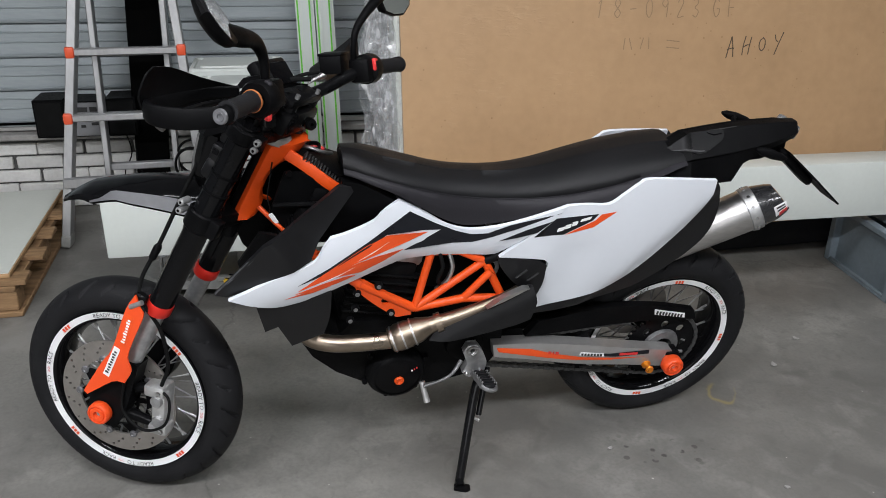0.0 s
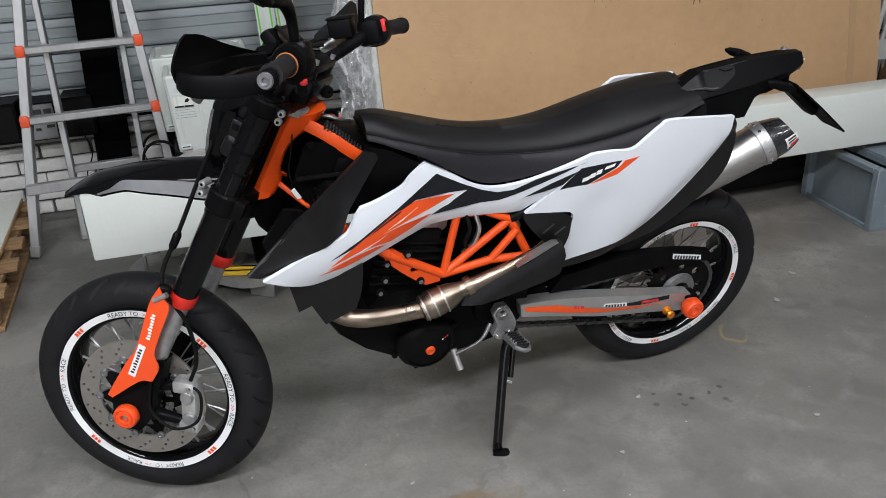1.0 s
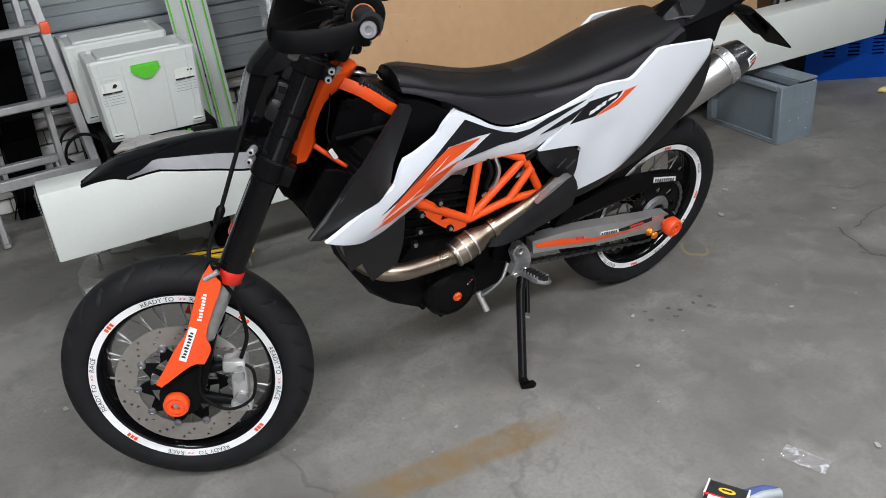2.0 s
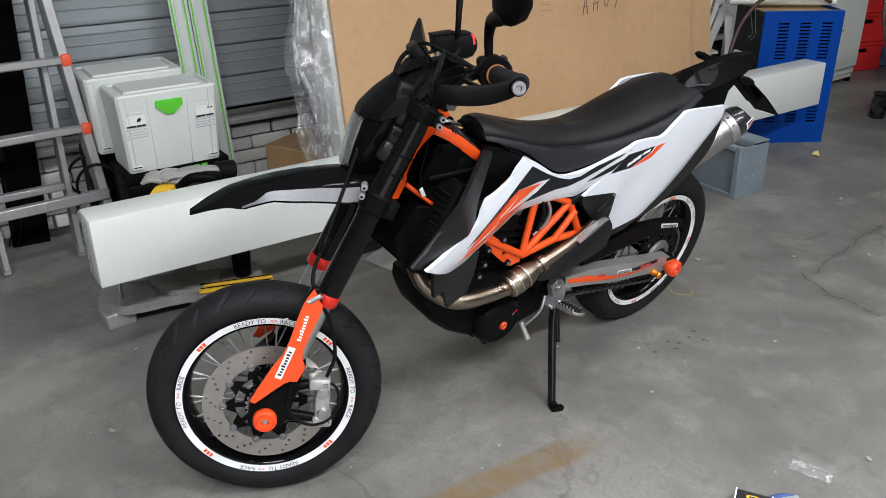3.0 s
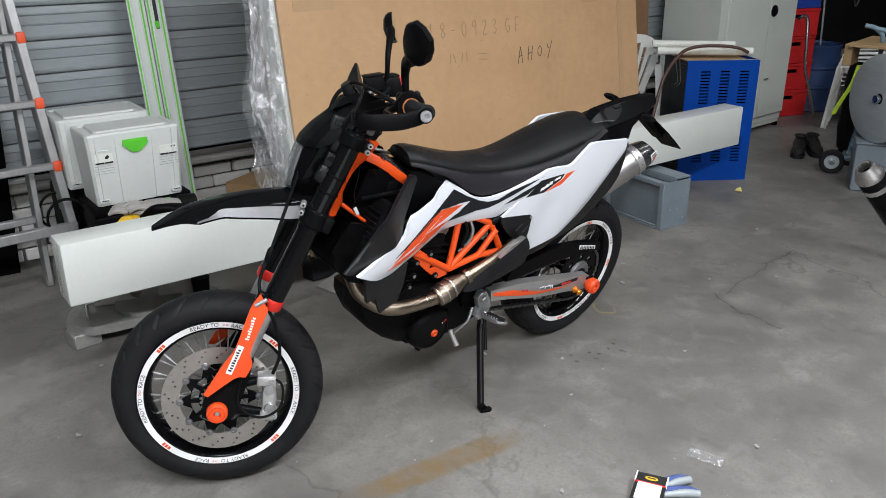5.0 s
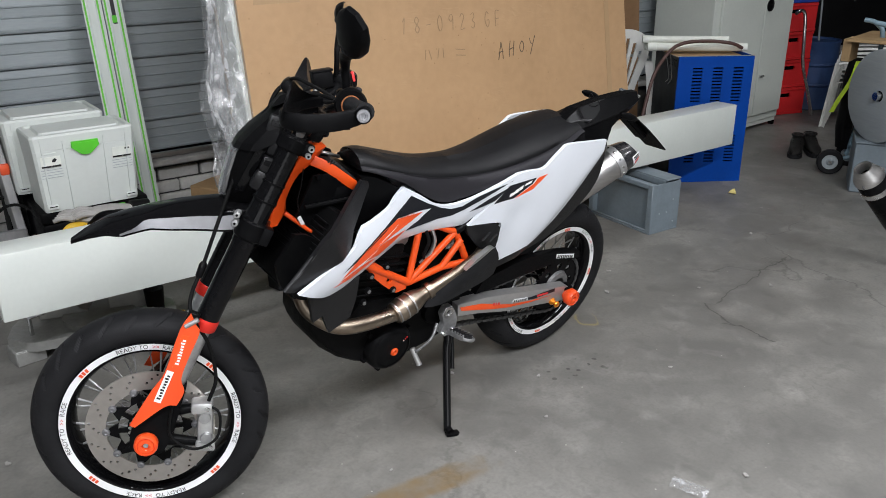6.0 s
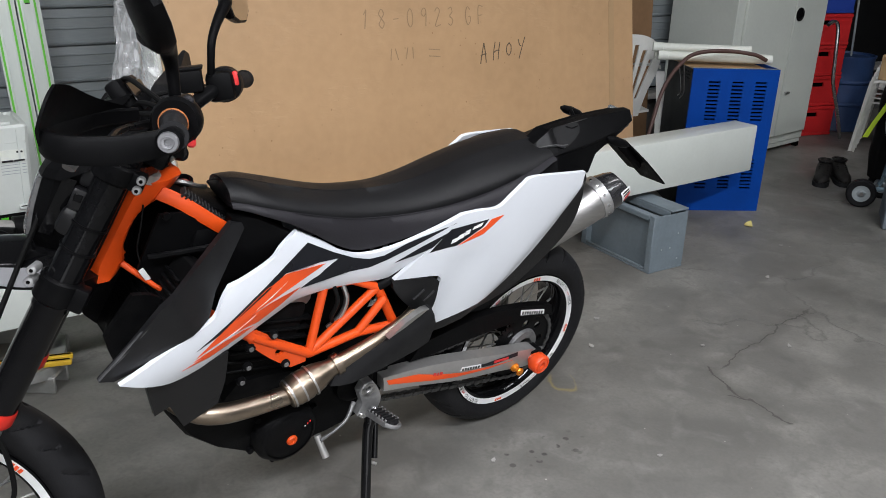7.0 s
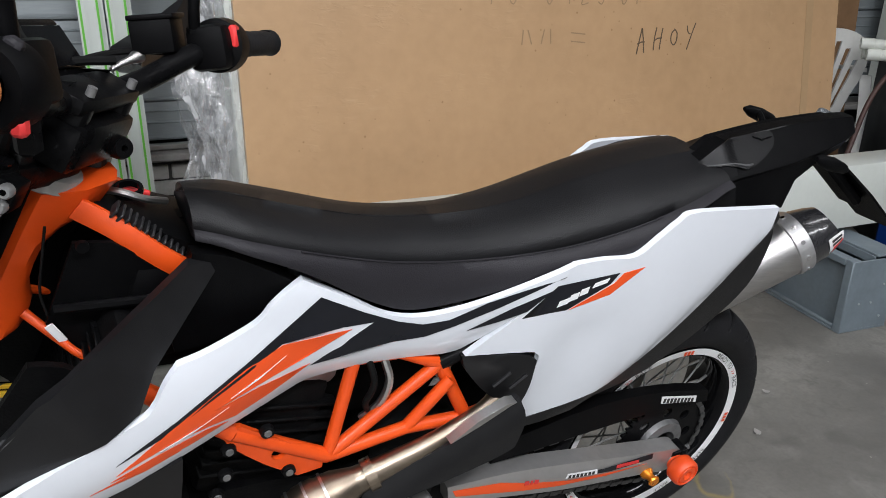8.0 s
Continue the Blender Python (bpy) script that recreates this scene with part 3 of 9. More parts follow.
    brown = math_("MULTIPLY", blot(0.56, -0.405, 0.25, 0.045, -7, 0.25, 0.9), span(noise_at(16, 6), 0.3, 0.65, 0.35, 0.9))
    col = mix(brown, col, (0.20, 0.135, 0.06))
    spots = N("ShaderNodeTexVoronoi")
    spots.inputs["Scale"].default_value, spots.inputs["Randomness"].default_value = 30, 1.0
    L(co.outputs["Object"], spots.inputs["Vector"])
    drip = math_("MULTIPLY", math_("MULTIPLY", span(spots.outputs["Distance"], 0.22, 0.32, 1, 0), blot(1.45, -0.24, 0.13, 0.06, -15, 0.3, 0.6)), span(noise_at(22, 2), 0.42, 0.5))
    col = mix(math_("MULTIPLY", drip, 0.8), col, (0.05, 0.046, 0.042))
    ring = math_("SUBTRACT", blot(1.765, -0.01, 0.055, 0.040, 60, 0.10, 0.9), blot(1.772, -0.005, 0.048, 0.034, 60, 0.10, 0.9))
    col = mix(math_("MULTIPLY", ring, 0.55), col, (0.42, 0.33, 0.10))
    # one long open crack, wandering, with a dirty margin
    warp_x = math_("ADD", sep.outputs[0], math_("MULTIPLY", math_("SUBTRACT", noise_at(5.5, 8), 0.5), 0.16))
    warp_y = math_("ADD", sep.outputs[1], math_("MULTIPLY", math_("SUBTRACT", noise_at(6.5, 8), 0.5), 0.16))

    def seam(x, y, half, turn, wide):
        c, s = math.cos(radians(turn)), math.sin(radians(turn))
        dx, dy = math_("SUBTRACT", warp_x, x), math_("SUBTRACT", warp_y, y)
        u = math_("ABSOLUTE", math_("ADD", math_("MULTIPLY", dx, c), math_("MULTIPLY", dy, s)))
        v = math_("ABSOLUTE", math_("SUBTRACT", math_("MULTIPLY", dy, c), math_("MULTIPLY", dx, s)))
        return math_("MULTIPLY", span(v, wide * 0.3, wide, 1, 0), span(u, half * 0.85, half, 1, 0))

    for x, y, half, turn in ((2.62, -0.205, 0.36, 6), (2.20, -0.32, 0.12, 62), (2.15, -0.47, 0.10, 95)):
        col = mix(math_("MULTIPLY", seam(x, y, half, turn, 0.045), 0.35), col, (0.10, 0.095, 0.085))
        col = mix(math_("MULTIPLY", seam(x, y, half, turn, 0.005), 0.75), col, (0.055, 0.05, 0.045))
    tone = N("ShaderNodeHueSaturation")
    tone.inputs["Value"].default_value = 0.80
    L(col, tone.inputs["Color"])
    L(tone.outputs[0], bsdf.inputs["Base Color"])
    L(span(patch, 0.3, 0.7, 0.42, 0.62), bsdf.inputs["Roughness"])
    bp = N("ShaderNodeBump")
    bp.inputs["Strength"].default_value, bp.inputs["Distance"].default_value = 0.25, 0.004
    L(math_("ADD", math_("MULTIPLY", grain, 0.3), math_("ADD", patch, math_("MULTIPLY", crack, -1.5))), bp.inputs["Height"])
    L(bp.outputs[0], bsdf.inputs["Normal"])
    return m


CONCRETE = concrete_material()

# ---- the room ----
WALL = pose(0, 2.04, 0, 0, 0, -3.0)

bm = B()
box(bm, (3.0, -1.0, -0.06), (16.0, 10.0, 0.12))
solo("floor", bm, CONCRETE, "worn grey concrete floor with stains and cracks", "floor", "structure")
bm = B()
box(bm, (3.0, -1.0, CEILING + 0.06), (16.0, 10.0, 0.12))
solo("ceiling", bm, CEILING_PAINT, "plain off-white ceiling above the room", "ceiling", "structure")

# north wall: plinth of painted brick, a sill, a steel lintel over the shutter
north = thing("wall_north", "white-painted brick plinth wall under a grey roller shutter", "wall", WALL, kind="structure")
bm = B()
box(bm, (2.9, 0.13, 0.175), (15.6, 0.2, 0.35))
part("plinth_core", bm, MORTAR, north)
bm = B()
box(bm, (2.9, 0.09, 0.366), (15.6, 0.30, 0.03), 0.006)
part("sill", bm, SILL, north, "dusty concrete sill")
# wall behind the shutter, its lack of light painted in as near-black
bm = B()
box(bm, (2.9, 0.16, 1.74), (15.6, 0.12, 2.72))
part("wall_back", bm, UNLIT_WALL, north)
bm = B()
box(bm, (0.5, 0.0, 0.396), (8.0, 0.03, 0.022), 0.004)
part("bottom_rail", bm, STEEL, north, "bare metal bottom rail")

# shutter slats: two shallow beads and a lip on each
shutter = thing("roller_shutter", "closed grey steel roller shutter with horizontal ribbed slats", "shutter", WALL, kind="structure")
SLAT = 0.148
prof = [(0.0, 0.0), (-0.014, 0.003), (-0.017, 0.010), (-0.008, 0.018), (-0.005, 0.062), (-0.009, 0.067), (-0.005, 0.072), (-0.004, 0.105), (-0.008, 0.110), (-0.004, 0.115), (0.0, 0.142), (0.008, 0.1465)]
bm = B()
rings = []
for sx in (-3.2, 4.9):
    rings.append([(sx, 0.06 + y, z) for y, z in prof] + [(sx, 0.10, 0.1465), (sx, 0.10, 0.0)])
loft(bm, rings)
first = part("slat", bm, SHUTTER, shutter, angle=20)
first.location.z = 0.407
for i in range(1, 17):
    s = first.copy()
    scene.collection.objects.link(s)
    s.location.z = 0.407 + i * SLAT

# the east wall is coloured near-black because that end stands unlit
for nm, c, s, mt in (("wall_east", (11.05, -1.0, 1.55), (0.12, 10.0, 3.1), UNLIT_WALL), ("wall_west", (-5.05, -1.0, 1.55), (0.12, 10.0, 3.1), PLASTER)):
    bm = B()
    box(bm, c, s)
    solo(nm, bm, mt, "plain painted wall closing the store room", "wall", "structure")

# south wall, unseen, with a wide opening added for the fill light
south = thing("wall_south", "unseen plain painted wall with a wide opening added for fill light", "wall", kind="structure")
for c, w in (((-4.3, -6.05, 1.55), (1.4, 0.12, 3.1)), ((5.9, -6.05, 1.55), (10.2, 0.12, 3.1)), ((-1.4, -6.05, 2.9), (4.4, 0.12, 0.4))):
    bm = B()
    box(bm, c, w)
    part("wall_piece", bm, PLASTER, south)

# ceiling battens
for bx, by, turn in BATTENS:
    t = thing("ceiling_light", "white ceiling batten with two fluorescent tubes", "ceiling light", pose(bx, by, CEILING, 0, 0, turn), group="ceiling battens")
    bm = B()
    box(bm, (0, 0, -0.03), (1.5, 0.16, 0.058), 0.008)
    part("housing", bm, WHITE_PRINT, t)
    for dy in (-0.045, 0.045):
        bm = B()
        tube(bm, [(-0.7, dy, -0.08), (0.7, dy, -0.08)], 0.013, 10)
        part("fluorescent_tube", bm, TUBE_GLOW, t)

# ---- things along the wall ----
# black plank leaning on the shutter
t = thing("black_plank", "tall matt black plank leaning upright against the shutter", "plank", pose(-0.06, 1.955, 0.0, -1.2, 3.2, -3))
bm = B()
box(bm, (0, 0, 1.2), (0.145, 0.035, 2.4), 0.004)
part("board", bm, DARK, t)

# small stereo on the sill
t = thing("stereo", "small black stereo with silver front standing on the sill", "stereo", pose(-0.335, 2.0, 0.382, 0, 0, -3))
for nm, cx, w in (("speaker", -0.11, 0.13), ("speaker", 0.19, 0.13)):
    bm = B()
    box(bm, (cx, 0.0, 0.085), (w, 0.16, 0.17), 0.004)
    sp = part(nm, bm, BLACK_PLASTIC, t)
    bm = B()
    box(bm, (cx, -0.083, 0.085), (w * 0.86, 0.006, 0.15), 0.002)
    part("grille", bm, CABLE, sp)
bm = B()
box(bm, (0.035, 0.0, 0.08), (0.135, 0.15, 0.16), 0.004)
unit = part("centre_unit", bm, BLACK_PLASTIC, t)
bm = B()
box(bm, (0.035, -0.078, 0.08), (0.125, 0.006, 0.15), 0.002)
part("front_panel", bm, SILVER_DECAL, unit, "silver front panel")
for px, pz, w, h in ((0.01, 0.125, 0.05, 0.02), (0.06, 0.125, 0.03, 0.02), (-0.005, 0.085, 0.02, 0.012), (0.06, 0.06, 0.03, 0.012), (0.01, 0.05, 0.02, 0.012)):
    bm = B()
    box(bm, (px + 0.015, -0.083, pz), (w, 0.006, h), 0.001)
    part("button", bm, BLACK_PRINT, unit)
t = thing("stereo_cable", "thin black cables hanging from the sill", "cable")
bm = B()
tube(bm, curve([(-0.16, 1.99, 0.40), (-0.13, 1.93, 0.30), (-0.17, 1.92, 0.20), (-0.12, 1.93, 0.12), (-0.15, 1.93, 0.02)], 6), 0.003, 6)
part("cable_run", bm, CABLE, t)
bm = B()
tube(bm, curve([(-0.10, 1.99, 0.40), (-0.11, 1.93, 0.26), (-0.08, 1.92, 0.15), (-0.12, 1.93, 0.01)], 6), 0.003, 6)
part("cable_run", bm, CABLE, t)


def channel(bm, p, q, w, d, bevel=0.003):
    """A straight box section from p to q: w wide along x, d deep."""
    p, q = Vector(p), Vector(q)
    z = (q - p).normalized()
    x = Vector((1, 0, 0))
    x = (x - z * x.dot(z)).normalized()
    y = z.cross(x)
    m = Matrix((x, y, z)).transposed().to_4x4()
    m.translation = (p + q) / 2
    box(bm, (0, 0, 0), (w, d, (q - p).length), bevel, m)


# telescopic ladder leaning on the wall
lad = thing("ladder", "aluminium telescopic ladder with orange rung caps leaning by the wall", "ladder")
OUT = lambda side, z: Vector(((-0.395 + 0.155 * z) if side < 0 else (0.205 - 0.07 * z), 1.60 + 0.125 * z, z))
INN = lambda side, z: Vector(((-0.21 + 0.02 * z) if side < 0 else (0.072 + 0.02 * z), 1.705 + 0.07 * z, z))
for s in (-1, 1):
    bm = B()
    channel(bm, OUT(s, 0.02), OUT(s, 2.1), 0.035, 0.085)
    part("outer_rail", bm, ALU, lad)
    bm = B()
    channel(bm, OUT(s, 0.0), OUT(s, 0.05), 0.040, 0.096, 0.005)
    part("rubber_foot", bm, SAW_ALLOY, lad)
    bm = B()
    channel(bm, INN(s, 0.02), INN(s, 2.1), 0.024, 0.07)
    part("inner_rail", bm, ALU, lad)
    bm = B()
    channel(bm, INN(s, 0.0), INN(s, 0.05), 0.032, 0.06, 0.005)
    part("rubber_foot", bm, SAW_ALLOY, lad)
for z in (0.54, 0.80, 1.06, 1.32, 1.58, 1.84):
    a, b = OUT(-1, z), OUT(1, z)
    bm = B()
    box(bm, (0, 0, 0), ((b - a).length - 0.02, 0.03, 0.030), 0.005, Matrix.Translation((a + b) / 2 + Vector((0, -0.03, 0))))
    part("rung", bm, ALU, lad)
    for e, sg in ((a, -1), (b, 1)):
        bm = B()
        box(bm, e + Vector((sg * 0.004, -0.030, 0)), (0.036, 0.042, 0.046), 0.008, seg=2)
        part("rung_cap", bm, LADDER_ORANGE, lad, "orange plastic rung cap")
    a, b = INN(-1, z - 0.02), INN(1, z - 0.02)
    bm = B()
    box(bm, (0, 0, 0), ((b - a).length, 0.028, 0.028), 0.005, Matrix.Translation((a + b) / 2))
    part("rung", bm, ALU, lad)
a, b = OUT(-1, 0.28), OUT(1, 0.28)
bm = B()
box(bm, (0, 0, 0), ((b - a).length + 0.03, 0.03, 0.042), 0.004, Matrix.Translation((a + b) / 2 + Vector((0, -0.045, 0))))
part("stabiliser_bar", bm, ALU, lad)
bm = B()
box(bm, (0, 0, 0), ((INN(1, .3) - INN(-1, .3)).length, 0.03, 0.03), 0.004, Matrix.Translation((INN(-1, .3) + INN(1, .3)) / 2))
part("rung", bm, ALU, lad)


# stacked tool cases
def tool_case(m, label, bars=True):
    """A stackable case: body tapering to its foot, raised corner posts, a lid in a rim, a swivelling latch."""
    t = thing("tool_case", label, "tool case", m, group="stacked tool cases")
    W, D, H = 0.380, 0.222 if bars else 0.262, 0.300

    def rect(w, d, z, cut=0.010):
        return [Vector((x, y, z)) for x, y in ((-w + cut, -d), (w - cut, -d), (w, -d + cut), (w, d - cut), (w - cut, d), (-w + cut, d), (-w, d - cut), (-w, -d + cut))]

    def front(z):
        return -D / 2 + 0.010 * (1 - z / H)

    w, d = W / 2 - 0.006, D / 2
    bm = B()
    loft(bm, [rect(w - 0.012, d - 0.012, 0.0), rect(w - 0.010, d - 0.010, 0.010), rect(w, d, H - 0.062)])
    body = part("body", bm, CASE_GREY, t, "", 30)
    bm = B()
    loft(bm, [rect(w + 0.0004, d + 0.0004, H - 0.0614), rect(w + 0.004, d + 0.003, H - 0.012), rect(w, d - 0.002, H - 0.004), rect(w - 0.014, d - 0.016, H - 0.003), rect(w - 0.018, d - 0.020, H - 0.011)])
    part("lid", bm, CASE_GREY, t, "", 30)
    bm = B()
    loft(bm, [rect(w * 0.80, d * 0.74, H - 0.012), rect(w * 0.78, d * 0.70, H + 0.001)])
    part("lid_step", bm, CASE_GREY, t, "", 30)
    for x in (-1, 1):
        bm = B()
        loft(bm, [[Vector((x * (w - 0.030 - 0.008 * (1 - z / H)) + a, front(z) + b, z)) for a, b in ((-0.004, 0.004), (-0.003, -0.006), (0.003, -0.006), (0.004, 0.004))] for z in (0.012, H - 0.018)])
        part("corner_post", bm, CASE_GREY, t)
        bm = B()
        loft(bm, [[Vector((x * (0.068 + 0.006 * z / H) + a, front(z) + b, z)) for a, b in ((-0.007, 0.006), (-0.005, -0.005), (0.005, -0.005), (0.007, 0.006))] for z in (0.006, H - 0.03)])
        part("front_rib", bm, CASE_GREY, t)
        bm = B()
        box(bm, (x * (w - 0.038), -d + 0.006, 0.020), (0.040, 0.012, 0.018), 0.003)
        ft = part("corner_foot", bm, CASE_GREY, t)
        bm = B()
        box(bm, (x * (w - 0.038), -d - 0.0008, 0.024), (0.028, 0.002, 0.003))
        part("slot", bm, BLACK_PLASTIC, ft)
        bm = B()
        for z in (0.09, 0.17):
            box(bm, (x * (w - 0.004 + 0.012 * (z / H - 1)), 0, z), (0.010, D * 0.55, 0.006), 0.002)
        part("side_rib", bm, CASE_GREY, t)
    bm = B()
    sheet(bm, rounded([(-0.048, 0.0), (0.048, 0.0), (0.050, -0.022), (0.030, -0.040), (0.014, -0.052), (-0.014, -0.052), (-0.030, -0.040), (-0.050, -0.022)], 3, 40), lambda u, v, q: Vector((u, -D / 2 - 0.010 + q, 0.262 + v)), 0.014)
    latch = part("latch", bm, LATCH_GREEN, t, "bright green locking latch")
    bm = B()
    sheet(bm, rounded([(-0.036, -0.006), (0.036, -0.006), (0.036, -0.018), (0.010, -0.040), (-0.010, -0.040), (-0.036, -0.018)], 3, 40), lambda u, v, q: Vector((u, -D / 2 - 0.0125 + q, 0.262 + v)), 0.004)
    part("latch_face", bm, LATCH_GREEN, latch)
    if bars:
        for x0 in (-0.128, 0.130):
            bm = B()
            box(bm, (x0, -D / 2 + 0.0002, 0.196), (0.070, 0.003, 0.040))
            lb = part("label", bm, TUBE_WHITE, t, "small white printed label")
            bm = B()
            box(bm, (x0 - 0.017, -D / 2 - 0.0018, 0.180), (0.034, 0.0012, 0.006))
            part("label_bar", bm, SEAT_SIDE, lb)
            bm = B()
            box(bm, (x0 + 0.018, -D / 2 - 0.0018, 0.180), (0.032, 0.0012, 0.006))
            part("label_bar", bm, BLACK_PRINT, lb)
            bm = B()
            if x0 < 0:
                sheet(bm, rounded([(-0.009, -0.006), (0.002, -0.008), (0.010, 0.001), (0.004, 0.008), (-0.004, 0.004)], 2), lambda u, v, q: Vector((x0 + 0.012 + u, -D / 2 - 0.0018 + q, 0.202 + v)), 0.0012)
            else:
                box(bm, (x0 + 0.022, -D / 2 - 0.0018, 0.208), (0.018, 0.0012, 0.006))
            part("label_mark", bm, CABINET_DARK, lb)
            for k in range(4):
                bm = B()
                box(bm, (x0, front(0.16) - 0.0004, 0.166 - k * 0.010), (0.076, 0.0035, 0.0018))
                part("moulded_line", bm, SHUTTER, t)
        bm = B()
        box(bm, (-0.128, -D / 2 - 0.0006, 0.228), (0.046, 0.003, 0.006), 0.001)
        part("embossed_bar", bm, RAIL_ALLOY, t)
    return t


tool_case(pose(0.408, 1.445, 0.415, 0, 0, -2.5), "light grey plastic tool case with green latch on a dark case")
tool_case(pose(0.372, 1.69, 0.44, 0, 0, -3), "light grey plastic tool case standing behind another one", False)
t = thing("dark_tool_case", "black plastic tool case carrying the grey cases", "tool case", pose(0.40, 1.50, 0.0, 0, 0, -2.5))
bm = B()
box(bm, (0.02, 0.02, 0.22), (0.40, 0.32, 0.29), 0.015, seg=2)
part("body", bm, BLACK_PLASTIC, t)
bm = B()
box(bm, (0.02, 0.02, 0.39), (0.41, 0.33, 0.05), 0.012, seg=2)
part("lid", bm, BLACK_PLASTIC, t)
for k in range(3):
    bm = B()
    box(bm, (0.06 + 0.03 * k, -0.146, 0.395), (0.022, 0.002, 0.012))
    part("print_bar", bm, LATCH_GREEN, t)
bm = B()
box(bm, (0.02, 0.02, 0.037), (0.36, 0.28, 0.074), 0.008)
part("foot_frame", bm, CABLE, t)
t = thing("storage_box", "black box under the rear tool case", "box", pose(0.345, 1.70, 0.0, 0, 0, -3))
bm = B()
box(bm, (0, 0.03, 0.219), (0.36, 0.16, 0.438), 0.01)
part("body", bm, CABLE, t)
t = thing("cable_coil", "coil of black cable lying beside the tool cases", "cable")
bm = B()
pts = [(0.16 + 0.075 * math.cos(a), 1.52 + 0.02 * a, 0.33 + 0.085 * math.sin(a)) for a in np.linspace(0, 11, 60)]
tube(bm, pts, 0.006, 6)
part("coil", bm, CABLE, t)
bm = B()
tube(bm, curve([(0.235, 1.53, 0.31), (0.22, 1.5, 0.15), (0.18, 1.48, 0.01)], 6), 0.006, 6)
part("loose_end", bm, CABLE, t)


# guide rails leaning on the shutter
def guide_rail(x, lab):
    t = thing("guide_rail", lab, "guide rail", pose(x, 1.745, 0.0, -6.3, -1.0, 0), group="leaning guide rails")
    bm = B()
    prof = [(-0.04, 0), (0.04, 0), (0.04, -0.004), (0.028, -0.004), (0.028, -0.012), (0.014, -0.012), (0.014, -0.005), (-0.012, -0.005), (-0.012, -0.010), (-0.02, -0.010), (-0.02, -0.004), (-0.04, -0.004)]
    loft(bm, [[(px, py, z) for px, py in prof] for z in (0.0, 2.0)])
    part("profile", bm, RAIL_ALLOY, t, angle=20)
    for gx in (-0.031, 0.021):
        bm = B()
        box(bm, (gx, -0.0055 if gx < 0 else -0.0135, 1.0), (0.007, 0.003, 1.995))
        part("glide_strip", bm, GREEN_STRIP, t, "bright green glide strip")
    return t


guide_rail(0.692, "aluminium saw guide rail with green strips leaning on the shutter")
g = guide_rail(0.778, "aluminium saw guide rail with green strips leaning on the shutter")
bm = B()
box(bm, (-0.005, -0.008, 1.17), (0.02, 0.003, 0.26))
part("sticker", bm, BLACK_PRINT, g, "black product sticker")
bm = B()
box(bm, (-0.005, -0.0105, 1.06), (0.02, 0.002, 0.03))
part("sticker_end", bm, LATCH_GREEN, g)

# cardboard under the wrapped stack
t = thing("cardboard_box", "flat brown cardboard box lying by the wall", "box", pose(1.155, 1.62, 0.0, 0, 0, 25))
bm = B()
box(bm, (0, 0, 0.15), (0.30, 0.36, 0.30), 0.006)
part("carton", bm, CARDBOARD, t)
bm = B()
box(bm, (0, -0.02, 0.303), (0.29, 0.10, 0.004), 0.001)
part("flap", bm, CARDBOARD, t)

# ---- plywood-faced stack of white panels ----
LEAN = math.degrees(math.atan(0.15))
stack = thing("panel_stack", "stack of white panels faced with plywood, leaning upright", "panel stack", pose(0.955, 0.9125, 0.0, -LEAN, 0, 0.0))
bm = B()
sheet(bm, [(0.0, 0.145), (2.25, 0.145), (2.25, 1.62), (0.0, 1.62)], lambda u, v, d: Vector((u, d, v)), 0.018)
part("plywood_sheet", bm, PLYWOOD, stack, "plywood sheet with pencilled notes")
bm = B()
box(bm, (1.105, 0.078, 0.885), (2.25, 0.115, 1.47), 0.004)
part("panels", bm, WRAPPED, stack, "white panels in film")
bm = B()
box(bm, (1.11, 0.152, 0.885), (2.26, 0.018, 1.51), 0.002)
part("back_sheet", bm, PLYWOOD, stack)
# added black block: stands in for the deep shade under the stack
bm = B()
box(bm, (1.12, 0.105, 0.079), (2.20, 0.09, 0.122), 0.004)
part("shade_block", bm, RUBBER, stack, "black block added for the dark gap under the panels")


def stroke(bm, pts, w):
    """A drawn line on the board: a thin flat ribbon through (x, z)."""
    pts = [Vector(p) for p in pts]
    rows = []
    for i, p in enumerate(pts):
        d = (pts[min(i + 1, len(pts) - 1)] - pts[max(i - 1, 0)]).normalized()
        n = Vector((-d.y, d.x)) * w / 2
        rows.append([(p.x + n.x, -0.0012, p.y + n.y), (p.x - n.x, -0.0012, p.y - n.y), (p.x - n.x, -0.0002, p.y - n.y), (p.x + n.x, -0.0002, p.y + n.y)])
    return loft(bm, rows)


